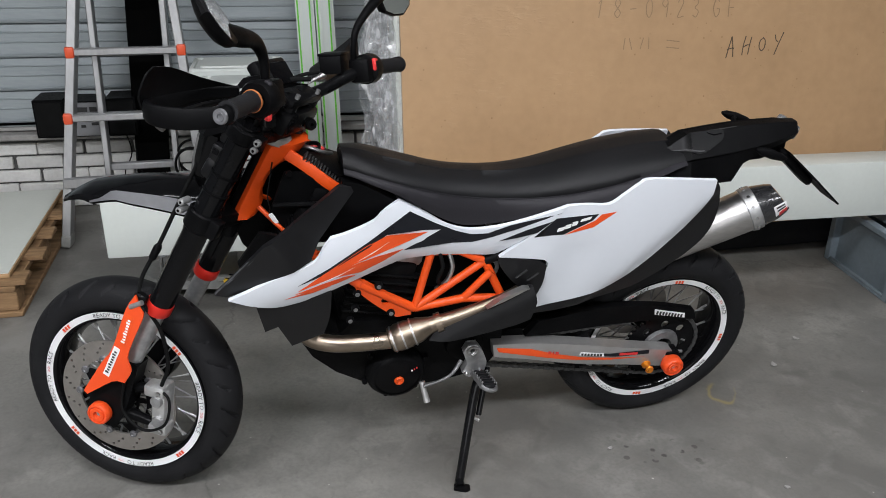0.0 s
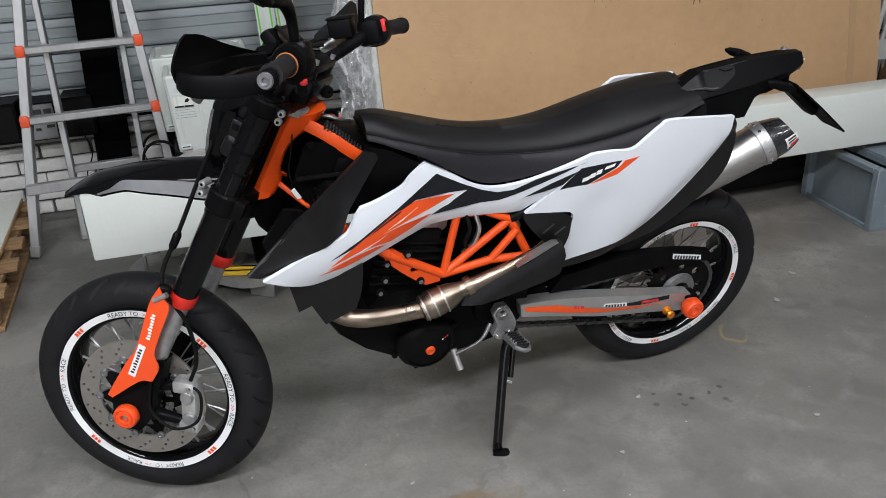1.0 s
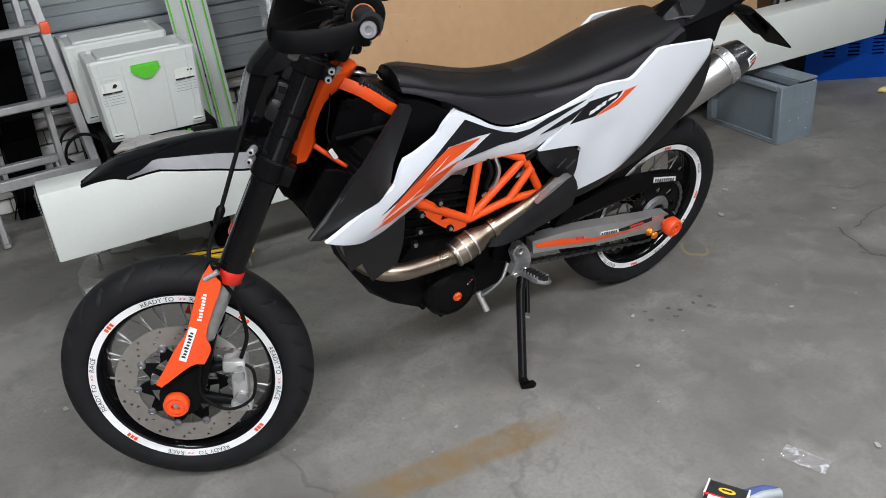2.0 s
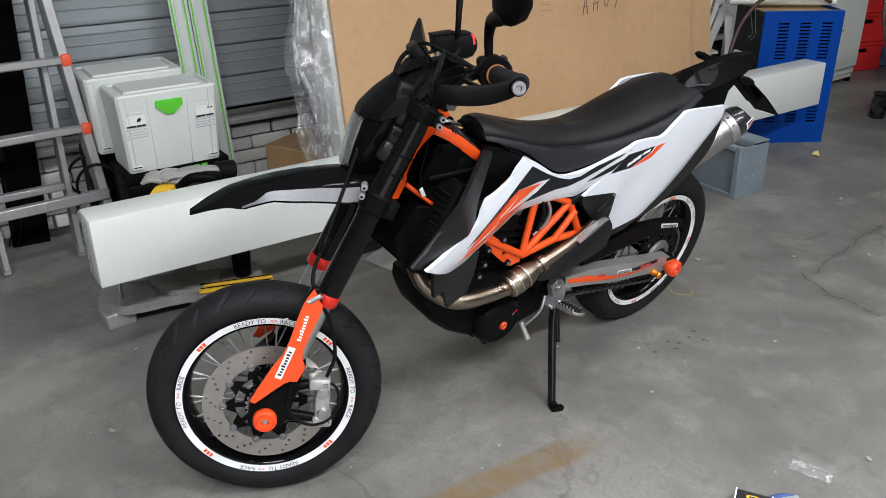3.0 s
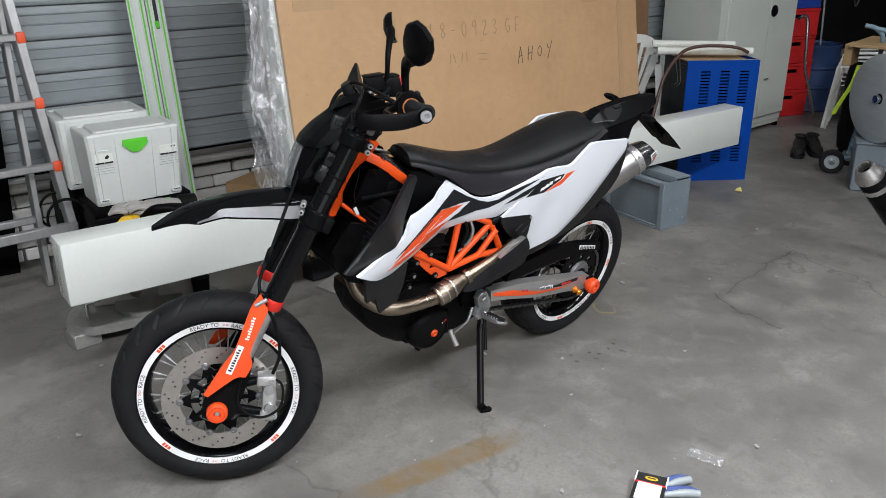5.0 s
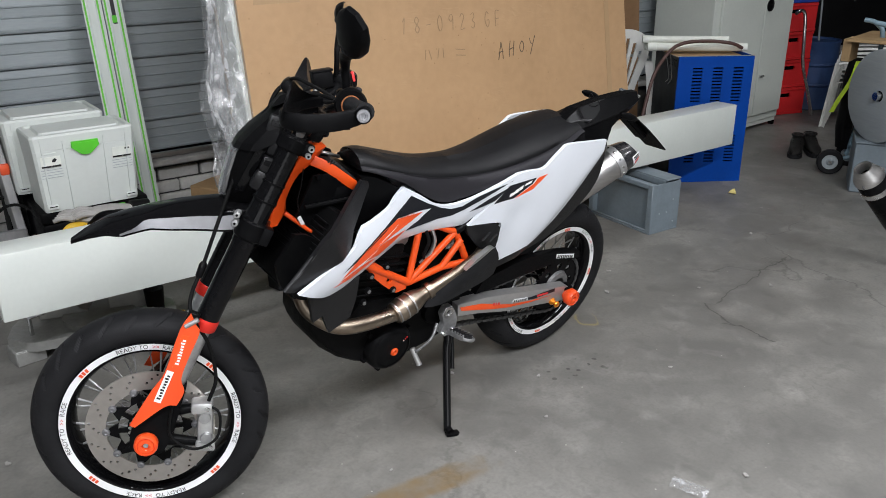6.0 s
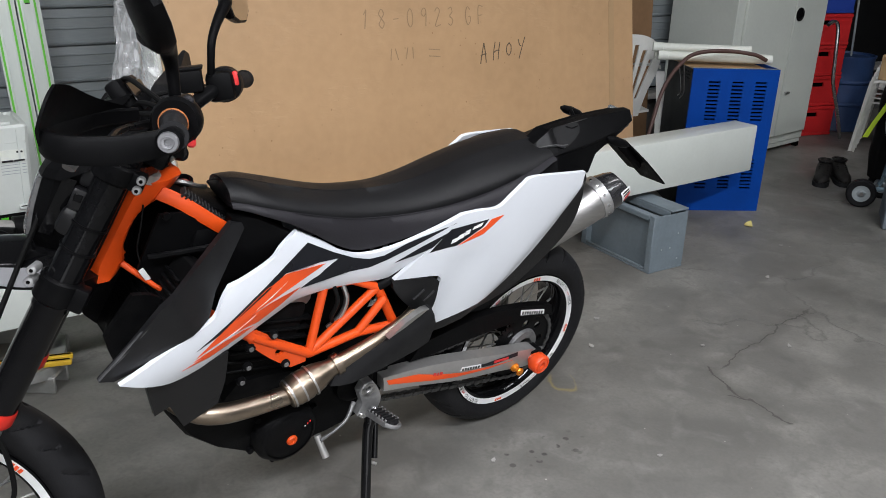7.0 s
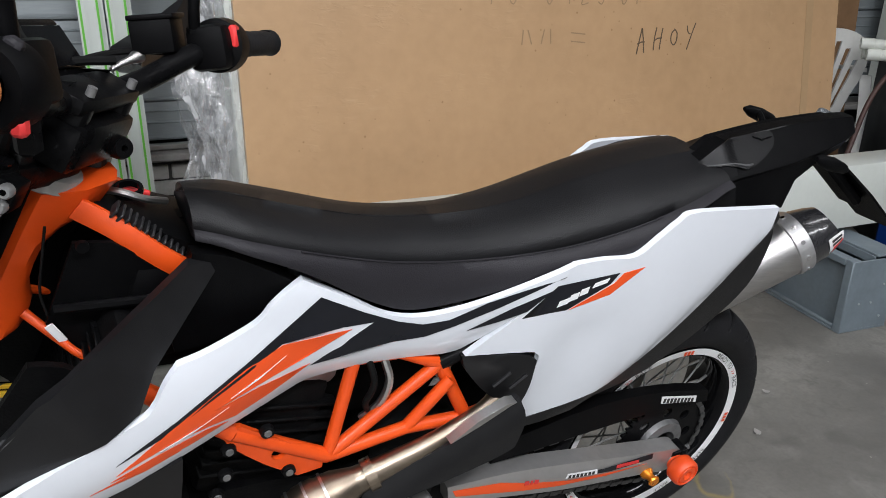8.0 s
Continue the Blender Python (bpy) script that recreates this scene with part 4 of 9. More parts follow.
HAND = {
    "A": [[(-0.05, -0.1), (0.14, 0.45), (0.36, 1.08)], [(0.36, 1.08), (0.46, 0.5), (0.50, -0.05)], [(0.02, 0.36), (0.3, 0.44), (0.56, 0.44)]],
    "H": [[(-0.04, -0.05), (0.04, 0.5), (0.20, 1.0)], [(0.42, -0.02), (0.52, 0.5), (0.66, 0.95)], [(0.04, 0.40), (0.3, 0.5), (0.58, 0.50)]],
    "O": [[(0.36, 0.80), (0.10, 0.62), (0.04, 0.28), (0.24, 0.08), (0.46, 0.26), (0.50, 0.62), (0.30, 0.82)]],
    "Y": [[(0.02, 0.86), (0.12, 0.55), (0.30, 0.46)], [(0.70, 0.98), (0.42, 0.5), (0.02, -0.26)]],
    "1": [[(0.1, 0), (0.3, 1)], [(0.3, 1), (0.08, 0.75)]],
    "8": [[(0.3, 0.5), (0.1, 0.75), (0.3, 1), (0.5, 0.78), (0.3, 0.5), (0.08, 0.22), (0.3, 0), (0.5, 0.25), (0.3, 0.5)]],
    "-": [[(0.05, 0.45), (0.5, 0.48)]],
    "0": [[(0.3, 1), (0.08, 0.7), (0.1, 0.2), (0.3, 0), (0.5, 0.3), (0.48, 0.8), (0.3, 1)]],
    "9": [[(0.5, 0.75), (0.3, 0.55), (0.08, 0.75), (0.3, 1), (0.5, 0.8), (0.42, 0)]],
    "2": [[(0.08, 0.8), (0.3, 1), (0.5, 0.78), (0.08, 0.02), (0.55, 0.05)]],
    "3": [[(0.08, 0.9), (0.35, 1), (0.45, 0.75), (0.22, 0.52), (0.48, 0.3), (0.3, 0), (0.05, 0.1)]],
    "G": [[(0.5, 0.85), (0.25, 1), (0.05, 0.5), (0.25, 0), (0.5, 0.2), (0.5, 0.45), (0.3, 0.45)]],
    "F": [[(0.05, 0), (0.12, 1), (0.55, 1)], [(0.08, 0.5), (0.45, 0.52)]],
}


def handwrite(text, x, z, h, material, tilt=0.0, gap=0.85, w=0.006, label=""):
    for ch in text:
        if ch in HAND:
            bm = B()
            for line in HAND[ch]:
                pts = [(x + u * h * 0.8, z + v * h) for u, v in line]
                stroke(bm, [p.to_tuple() for p in curve([Vector(q).to_3d() for q in pts], 5)] if len(pts) > 2 else pts, w)
            part("pencil_letter", bm, material, stack, label)
        x += h * gap * (0.35 if ch == " " else 1)
        z += tilt * h


handwrite("AHOY", 2.262 - 0.955, 0.838, 0.070, PENCIL, 0.09, 1.0, 0.0040, "pencilled word")
handwrite("18-0923 GF", 1.71 - 0.955, 0.995, 0.068, FAINT, -0.01, 0.96, 0.0036, "faint pencilled number")
for dz in (0.874, 0.900):
    bm = B()
    stroke(bm, [(1.045, dz + 0.006), (1.10, dz)], 0.004)
    part("faint_bar", bm, FAINT, stack)
for dx, tip in ((0.865, 0.006), (0.90, -0.012), (0.935, 0.012), (0.97, 0.0)):
    bm = B()
    stroke(bm, [(dx, 0.875), (dx + tip, 0.918)], 0.0035)
    part("faint_bar", bm, FAINT, stack)
# parcel tape holding the film
for x0, z0, w, h in ((2.10, 0.82, 0.035, 1.58), (0.17, 1.18, 0.20, 0.045), (1.86, 1.12, 0.12, 0.04), (0.62, 1.40, 0.16, 0.05)):
    bm = B()
    box(bm, (x0, -0.0008, z0), (w, 0.0012, h))
    part("parcel_tape", bm, TAPE, stack, "brown parcel tape")


# crumpled film hanging from the left edge of the stack
def crumple(name, u0, u1, v0, v1, nu, nv, place, amp, seed, parent, mat=FILM):
    bm = B()
    rows = []
    for j in range(nv + 1):
        row = []
        for i in range(nu + 1):
            u, v = u0 + (u1 - u0) * i / nu, v0 + (v1 - v0) * j / nv
            n = noise.noise(Vector((u * 17 + seed, v * 8, seed))) + 0.5 * noise.noise(Vector((u * 41, v * 30 + seed, 2 * seed)))
            row.append(bm.verts.new(place(u, v, n * amp)))
        rows.append(row)
    for a, b in zip(rows, rows[1:]):
        for i in range(nu):
            bm.faces.new((a[i], a[i + 1], b[i + 1], b[i]))
    return part(name, bm, mat, parent, "crumpled clear stretch film", angle=70)


crumple("film", 0, 1, 0.12, 1.5, 14, 44, lambda u, v, n: Vector((-0.004 - 0.02 * u + n * 0.5 - 0.05 * math.exp(-((v - 0.62) / 0.2) ** 2) * math.sin(math.pi * u), -0.004 + 0.15 * u + n, v)), 0.026, 3.1, stack, TIGHT_FILM)
crumple("film", 0, 1, 0.40, 1.45, 16, 40, lambda u, v, n: Vector((-0.02 - (0.05 + 0.07 * math.exp(-((v - 0.72) / 0.22) ** 2)) * u + n * 0.8, 0.10 + 0.05 * u + n, v + 0.05 * u)), 0.03, 7.7, stack)
crumple("film", 0, 1, 0.30, 0.72, 14, 20, lambda u, v, n: Vector((-0.03 - 0.12 * math.sin(math.pi * min(1, (v - 0.3) / 0.42) * 0.9) * u + n, 0.06 + 0.08 * u + n, v)), 0.035, 1.7, stack)

crumple("film", 0, 1, 0.45, 1.5, 18, 46, lambda u, v, n: Vector((-0.02 - (0.06 + 0.06 * math.exp(-((v - 0.85) / 0.18) ** 2)) * math.sin(math.pi * u) + n, -0.01 + 0.14 * u + n, v)), 0.030, 12.3, stack)

# ---- long wrapped beam lying on the saw and the steel box ----
beam = thing("wrapped_beam", "long white panel wrapped in film lying across the floor", "wrapped panel", pose(-0.085, 0.735, 0.29, 0, 0, -3.05))
bm = B()
box(bm, (1.83, 0.065, 0.11), (3.66, 0.13, 0.22), 0.006, seg=2)
part("panel", bm, WRAPPED, beam)
crumple("end_film", 0, 1, 0, 1, 14, 14, lambda u, v, n: Vector((-0.005 + n * 0.5, 0.0 + 0.13 * u, 0.0 + 0.22 * v)), 0.010, 4.4, beam, TIGHT_FILM)


# ---- motorcycle ----
bike = thing("motorcycle", "white, black and orange motorcycle leaning on its side stand", "motorcycle", pose(1.47, 0.03, 0, 12, 0, 1.5) @ pose(-1.47, 0, 0))
RAKE = radians(26.4)
AXIS = Vector((math.sin(RAKE), 0, math.cos(RAKE)))
PIVOT = Vector((0.108, 0, 0.282))


def steered(degrees):
    return Matrix.Translation(PIVOT) @ Matrix.Rotation(-radians(degrees), 4, AXIS) @ Matrix.Translation(-PIVOT)


STEER, BARS = steered(31.0), steered(37.0)
FLANK_X, FLANK_IN = (0.30, 0.36, 0.45, 0.52, 0.6, 0.69, 0.75, 0.9, 1.05, 1.2, 1.45), (0.0, 0.0, 0.010, 0.021, 0.025, 0.024, 0.018, 0.012, 0.009, 0.023, 0.024)
BODY_X, BODY_Y = (.20, .325, .45, .6, .75, .9, 1.05, 1.2, 1.45), (-.225, -.218, -.20, -.165, -.125, -.125, -.148, -.178, -.182)


def body_y(x, z):
    """How far the bodywork stands out on the left flank."""
    s = sum(float(np.interp(x + d, BODY_X, BODY_Y)) for d in (-0.05, -0.025, 0, 0.025, 0.05)) / 5
    return s


def flank(x, y, z, side):
    """A point of the left flank (side 1) or its twin on the right; the upper works sit a little to the left of the wheels' plane."""
    k = float(np.interp(x, FLANK_X, FLANK_IN))
    x, y, z = x + 0.45 * k, y + k, z - 0.55 * k
    return Vector((x, y if side > 0 else 0.5 * k - y - 0.145 * max(0.0, z - 0.3), z))


def skin(bm, outline, lift=0.0, thick=0.010, step=0.028, side=1, crown=None):
    """A body panel on the flank; crown(x, z) bulges it outwards."""
    def place(u, v, d):
        y = body_y(u, v) - lift + d - (crown(u, v) if crown else 0.0)
        return flank(u, y, v, side)
    return sheet(bm, outline, place, thick, step=step)


FRONT_AXLE, REAR_AXLE = Vector((0.071, 0.0, 0.2915)), Vector((1.47, 0.0, 0.287))


# --- wheels ---
def tyre_mesh(R, half, bead, n, sipes, depth, seed):
    bm = B()
    prof = []
    for s in np.linspace(-1, 1, 45):
        a = abs(s)
        if a < 0.62:
            k = a / 0.62
            y, r = half * 0.93 * math.sin(k * 1.25) / math.sin(1.25), R - (R - bead) * 0.42 * (1 - math.cos(k * 1.25)) / (1 - math.cos(1.25))
        else:
            k = (a - 0.62) / 0.38
            y = half * (0.93 + 0.07 * math.sin(k * math.pi) - 0.16 * k * k)
            r = R - (R - bead) * (0.42 + 0.58 * k)
        prof.append((math.copysign(y, s), r, s))
    rings = []
    for i in range(n):
        th = 2 * math.pi * i / n
        row = []
        for y, r, s in prof:
            a = abs(s)
            d = 0.0
            if 0.10 < a < 0.60:
                ph = th * sipes / (2 * math.pi) + (0.0 if s > 0 else 0.5) - 1.5 * (a - 0.10) ** 1.2
                f = abs(ph - round(ph)) / sipes * 2 * math.pi * R
                if f < 0.0052 and (round(ph) % 2 == 0 or a > 0.30):
                    d = depth * min(1.0, 2.6 * (1 - f / 0.0052)) * min(1.0, (a - 0.10) / 0.05, (0.60 - a) / 0.05)
            row.append(bm.verts.new(((r - d) * math.cos(th), y, (r - d) * math.sin(th))))
        rings.append(row)
    for i in range(n):
        u, v = rings[i], rings[(i + 1) % n]
        for j in range(len(prof) - 1):
            bm.faces.new((u[j], u[j + 1], v[j + 1], v[j]))
    return bm


def ring_text(bm, text, size, radius, a0, y):
    def place(u, v):
        a, r = a0 + u / radius, radius + v
        return Vector((r * math.sin(a), y, r * math.cos(a)))
    return put_letters(bm, text, size, place)


def arc_strip(bm, r0, r1, a0, a1, y, n=6, thick=0.0008):
    for k in range(n):
        b0, b1 = a0 + (a1 - a0) * k / n, a0 + (a1 - a0) * (k + 1) / n
        q = [Vector((r * math.sin(a), y, r * math.cos(a))) for r, a in ((r0, b0), (r1, b0), (r1, b1), (r0, b1))]
        bm.faces.new([bm.verts.new(p) for p in q])
    return bm


def wheel(name, m, R, half, rim_half, sipes, turn, label):
    bm = B()
    lathe(bm, [(0.0, -0.055), (0.022, -0.055), (0.030, -0.05), (0.036, -0.040), (0.036, -0.032), (0.026, -0.024), (0.024, 0.024), (0.036, 0.032), (0.036, 0.040), (0.03, 0.05), (0.022, 0.055), (0.0, 0.055)], 32)
    hub = part(name, bm, BLACK_METAL, bike, label)
    hub.matrix_basis = m
    part("tyre", tyre_mesh(R, half, 0.213, 1080, sipes, 0.006, 1), RUBBER, hub, "worn black sport tyre", 55)
    w = rim_half
    bm = B()
    lathe(bm, [(0.2155, -w + 0.006), (0.2155, -w), (0.213, -w - 0.002), (0.196, -w + 0.001), (0.189, -w + 0.006), (0.181, -w * 0.42), (0.179, 0), (0.181, w * 0.42), (0.189, w - 0.006), (0.196, w - 0.001), (0.213, w + 0.002), (0.2155, w), (0.2155, w - 0.006), (0.203, w * 0.5), (0.197, 0), (0.203, -w * 0.5)], 96, closed=True)
    rim = part("rim", bm, GLOSS_BLACK, hub)
    y = -w - 0.0030
    bm = B()
    lathe(bm, [(0.1965, y + 0.003), (0.2125, y), (0.2125, y + 0.0008), (0.1965, y + 0.0038)], 128, closed=True)
    part("rim_stripe", bm, WHITE_PRINT, rim, "white printed rim tape")
    for k in range(4):
        a = turn + k * math.pi / 2
        bm = B()
        ring_text(bm, "READY TO", 0.0155, 0.2047, a - 0.19, y - 0.0005)
        part("lettering", bm, BLACK_PRINT, rim)
        bm = B()
        ring_text(bm, ">>", 0.0145, 0.2047, a + 0.075, y - 0.0005)
        part("lettering", bm, RED_PRINT, rim)
        bm = B()
        ring_text(bm, "RACE", 0.0155, 0.2047, a + 0.24, y - 0.0005)
        part("lettering", bm, BLACK_PRINT, rim)
        for j in range(3):
            bm = B()
            arc_strip(bm, 0.2, 0.2095, a + 0.70 + j * 0.045, a + 0.733 + j * 0.045, y - 0.0006, 2)
            part("orange_mark", bm, ORANGE_PLASTIC, rim)
    for k in range(36):
        s = 1 if k % 2 else -1
        kk = 1 if (k // 2) % 2 else -1
        a = 2 * math.pi * k / 36
        q0 = Vector((0.034 * math.cos(a), s * 0.036, 0.034 * math.sin(a)))
        a1 = a + kk * 0.34
        q1 = Vector((0.180 * math.cos(a1), s * 0.010, 0.180 * math.sin(a1)))
        mid = q0.lerp(q1, 0.86)
        b2 = B()
        tube(b2, [q0, mid], 0.0019, 6)
        tube(b2, [mid, q1], 0.0030, 6)
        part("spoke", b2, SPOKE, hub)
    return hub


fw = wheel("front_wheel", STEER @ Matrix.Translation(FRONT_AXLE), 0.2825, 0.052, 0.046, 26, 0.05, "spoked black front wheel with brake disc")
rw = wheel("rear_wheel", Matrix.Translation(REAR_AXLE), 0.288, 0.075, 0.060, 22, 0.9, "spoked black rear wheel with sprocket")

# front disc
DISC_Y = -0.071
bm = B()
holes = [ring_points(0.104, 60)]
for k in range(48):
    for j, rr in enumerate((0.1205, 0.1305, 0.1415)):
        if (k + j) % 3 == 0:
            a = 2 * math.pi * (k + j * 0.3) / 48
            holes.append(ring_points(0.0036, 8, rr * math.cos(a), rr * math.sin(a)))
plate(bm, ring_points(0.150, 96), 0.005, Matrix.Translation((0, DISC_Y, 0)), holes)
part("brake_disc", bm, DISC_STEEL, fw, "drilled steel brake disc", 30)
bm = B()
star = [((0.088 + 0.013 * math.cos(10 * a)) * math.cos(a), (0.088 + 0.013 * math.cos(10 * a)) * math.sin(a)) for a in np.linspace(0, 2 * math.pi, 96, endpoint=False)]
wins = []
for k in range(10):
    a = 2 * math.pi * (k + 0.5) / 10
    wins.append([(r * math.cos(a + q), r * math.sin(a + q)) for r, q in ((0.055, -0.20), (0.075, -0.25), (0.075, -0.08), (0.075, 0.08), (0.075, 0.25), (0.055, 0.20), (0.055, 0.0))])
plate(bm, star, 0.006, Matrix.Translation((0, DISC_Y - 0.001, 0)), [ring_points(0.034, 24)] + wins)
part("disc_carrier", bm, BLACK_METAL, fw, angle=30)
for k in range(10):
    a = 2 * math.pi * k / 10
    bm = B()
    lathe(bm, [(0.0, DISC_Y - 0.004), (0.003, DISC_Y - 0.004), (0.0045, DISC_Y - 0.006), (0.0085, DISC_Y - 0.005), (0.0095, DISC_Y - 0.003), (0.0095, DISC_Y + 0.007), (0.0, DISC_Y + 0.007)], 16, Matrix.Translation((0.103 * math.cos(a), 0, 0.103 * math.sin(a))))
    part("disc_bobbin", bm, BAR_BOLT, fw, "bright disc bobbin")
bm = B()
plate(bm, [(r * math.cos(2 * math.pi * k / 96), r * math.sin(2 * math.pi * k / 96)) for k, r in enumerate([0.052, 0.052, 0.046, 0.046] * 24)], 0.003, Matrix.Translation((0, DISC_Y - 0.012, 0)), [ring_points(0.036, 24)])
part("sensor_ring", bm, STEEL, fw, angle=30)


def bobbin(name, centre, r, length, m, parent):
    """A crash bobbin on an axle end: grooved orange nylon with a sunk bolt."""
    mm = m @ Matrix.Translation(centre)
    bm = B()
    lathe(bm, [(0.0, -length + 0.010), (r * 0.30, -length + 0.010), (r * 0.34, -length), (r * 0.62, -length), (r * 0.66, -length + 0.003), (r * 0.74, -length + 0.003), (r * 0.78, -length), (r * 0.9, -length + 0.001), (r, -length + 0.006), (r, -0.014), (r * 0.9, -0.010), (r * 0.62, -0.004), (r * 0.62, 0.0), (0.0, 0.0)], 40, mm)
    b = part(name, bm, ORANGE_PLASTIC, parent, "orange nylon crash bobbin")
    bm = B()
    lathe(bm, [(0.0, -length + 0.006), (r * 0.22, -length + 0.006), (r * 0.24, -length + 0.009), (r * 0.24, -length + 0.014), (0, -length + 0.014)], 12, mm)
    part("bolt", bm, CHROME, b)
    bm = B()
    lathe(bm, [(0.0, 0.0), (r * 0.55, 0.0), (r * 0.55, 0.03), (0.0, 0.03)], 24, mm)
    part("spacer", bm, ALLOY, b)


bobbin("axle_bobbin", FRONT_AXLE + Vector((-0.006, -0.118, -0.004)), 0.0275, 0.034, STEER, bike)
bobbin("axle_bobbin", REAR_AXLE + Vector((0.004, -0.128, -0.012)), 0.029, 0.04, Matrix(), bike)
bobbin("axle_bobbin", FRONT_AXLE + Vector((-0.006, 0.150, -0.004)), 0.0275, 0.034, STEER, bike)


# --- front fork ---
LEG_AT = {-1: -0.103, 1: 0.117}


def leg(z, lat, fwd=0.0):
    return Vector((0.214 + 0.515 * (z - 0.569) - fwd, lat, z))


for s in (-1, 1):
    L = LEG_AT[s]
    bm = B()
    tube(bm, [STEER @ leg(0.575, L), STEER @ leg(0.76, L), STEER @ leg(0.765, L), STEER @ leg(0.80, L), STEER @ leg(0.805, L), STEER @ leg(1.01, L)], [0.0275, 0.0275, 0.0295, 0.0295, 0.0275, 0.0265], 24)
    part("fork_tube", bm, GLOSS_BLACK, bike, "gloss black outer fork tube")
    bm = B()
    tube(bm, [STEER @ leg(0.560, L), STEER @ leg(0.564, L), STEER @ leg(0.582, L), STEER @ leg(0.586, L)], [0.028, 0.0305, 0.0305, 0.029], 24)
    part("fork_ring", bm, RED_ANODISED, bike, "red fork seal ring")
    bm = B()
    tube(bm, [STEER @ leg(0.35, L), STEER @ leg(0.57, L)], 0.0215, 20)
    part("fork_slider", bm, ALLOY, bike, "bare alloy fork slider")
    # axle clamp
    bm = B()
    sheet(bm, rounded([(0.025, 0.270), (0.068, 0.245), (0.105, 0.262), (0.135, 0.33), (0.165, 0.42), (0.135, 0.435), (0.085, 0.37), (0.035, 0.325)], 3), lambda u, v, d: STEER @ Vector((u, L * 1.0 - 0.022 + d, v)), 0.044)
    part("axle_clamp", bm, BLACK_METAL, bike)
    # fork guard
    G = [(0.190, 0.616), (0.200, 0.585), (0.205, 0.566), (0.176, 0.504), (0.157, 0.455), (0.161, 0.420), (0.142, 0.386), (0.114, 0.387), (0.045, 0.340), (0.034, 0.346), (0.090, 0.431), (0.122, 0.474), (0.162, 0.575)] if s < 0 else [(0.160, 0.44), (0.165, 0.402), (0.112, 0.378), (0.055, 0.346), (0.038, 0.352), (0.097, 0.445)]
    bm = B()
    sheet(bm, rounded(G, 3), lambda u, v, d: STEER @ Vector((u, s * (abs(L) + 0.037 + 0.012 * math.cos((u - 0.13 - (v - 0.45) * 0.5) * 22) - d), v)), 0.004, step=0.015)
    g = part("fork_guard", bm, ORANGE_PLASTIC, bike, "orange plastic fork guard with white stickers")
    if s < 0:
        for (x0, z0, ln, w) in ((0.100, 0.402, 0.084, 0.016), (0.148, 0.486, 0.082, 0.017)):
            dx, dz = (math.sin(radians(25)), math.cos(radians(25))) if x0 < 0.12 else (math.sin(radians(19)), math.cos(radians(19)))
            poly = [(x0 + w / 2 * dz, z0 - w / 2 * dx), (x0 + ln * dx + w / 2 * dz, z0 + ln * dz - w / 2 * dx), (x0 + ln * dx - w / 2 * dz, z0 + ln * dz + w / 2 * dx), (x0 - w / 2 * dz, z0 + w / 2 * dx)]
            bm = B()
            sheet(bm, rounded(poly, 2), lambda u, v, d: STEER @ Vector((u, -(0.1408 + 0.012 * math.cos((u - 0.13 - (v - 0.45) * 0.5) * 22) - d), v)), 0.0006)
            st = part("sticker", bm, WHITE_PRINT if x0 < 0.12 else ORANGE_DECAL, g, "white maker sticker" if x0 < 0.12 else "orange maker sticker")
            bm = B()
            for k in range(9):
                t0 = ln * (0.10 + 0.09 * k)
                hi = w * (0.30 if k in (0, 3, 7) else 0.16)
                q = [(x0 + (t0 + e) * dx - f * dz, z0 + (t0 + e) * dz + f * dx) for e, f in ((0, -w * 0.24), (0.0045, -w * 0.24), (0.0045, hi), (0, hi))]
                sheet(bm, q, lambda u, v, d: STEER @ Vector((u, -(0.1416 + 0.012 * math.cos((u - 0.13 - (v - 0.45) * 0.5) * 22) - d), v)), 0.0004)
            part("sticker_print", bm, BLACK_PRINT if x0 < 0.12 else WHITE_PRINT, st)

# brake caliper and its bracket
cal = B()
box(cal, (0, 0, 0), (0.036, 0.052, 0.125), 0.008, STEER @ pose(0.199, -0.088, 0.302, 0, 4, 0), 2)
box(cal, (0, 0, 0), (0.05, 0.040, 0.03), 0.006, STEER @ pose(0.195, -0.100, 0.355, 0, 4, 0), 2)
box(cal, (0, 0, 0), (0.046, 0.044, 0.026), 0.006, STEER @ pose(0.196, -0.098, 0.252, 0, 4, 0), 2)
caliper = part("brake_caliper", cal, CALIPER, bike, "cast alloy brake caliper")
for z in (0.275, 0.33):
    bm = B()
    lathe(bm, [(0, -0.122), (0.013, -0.122), (0.015, -0.118), (0.015, -0.10), (0, -0.10)], 20, STEER @ Matrix.Translation((0.2, 0, z)))
    part("piston_cap", bm, ALLOY, caliper)
for z in (0.252, 0.355):
    bm = B()
    lathe(bm, [(0, -0.126), (0.005, -0.126), (0.006, -0.123), (0.006, -0.115), (0, -0.115)], 10, STEER @ Matrix.Translation((0.208, 0, z)))
    part("bolt", bm, CHROME, caliper)
bm = B()
for z0, z1 in ((0.345, 0.352), (0.275, 0.255)):
    tube(bm, [STEER @ Vector((0.10, -0.098, z0)), STEER @ Vector((0.19, -0.098, z1))], [0.016, 0.010], 10)
part("caliper_bracket", bm, BLACK_METAL, bike)
bm = B()
tube(bm, curve([STEER @ Vector(p) for p in ((0.205, -0.112, 0.365), (0.235, -0.12, 0.34), (0.225, -0.13, 0.28), (0.17, -0.135, 0.26), (0.12, -0.13, 0.30), (0.13, -0.13, 0.38))], 6), 0.0035, 8)
part("sensor_cable", bm, CABLE, bike)
bm = B()
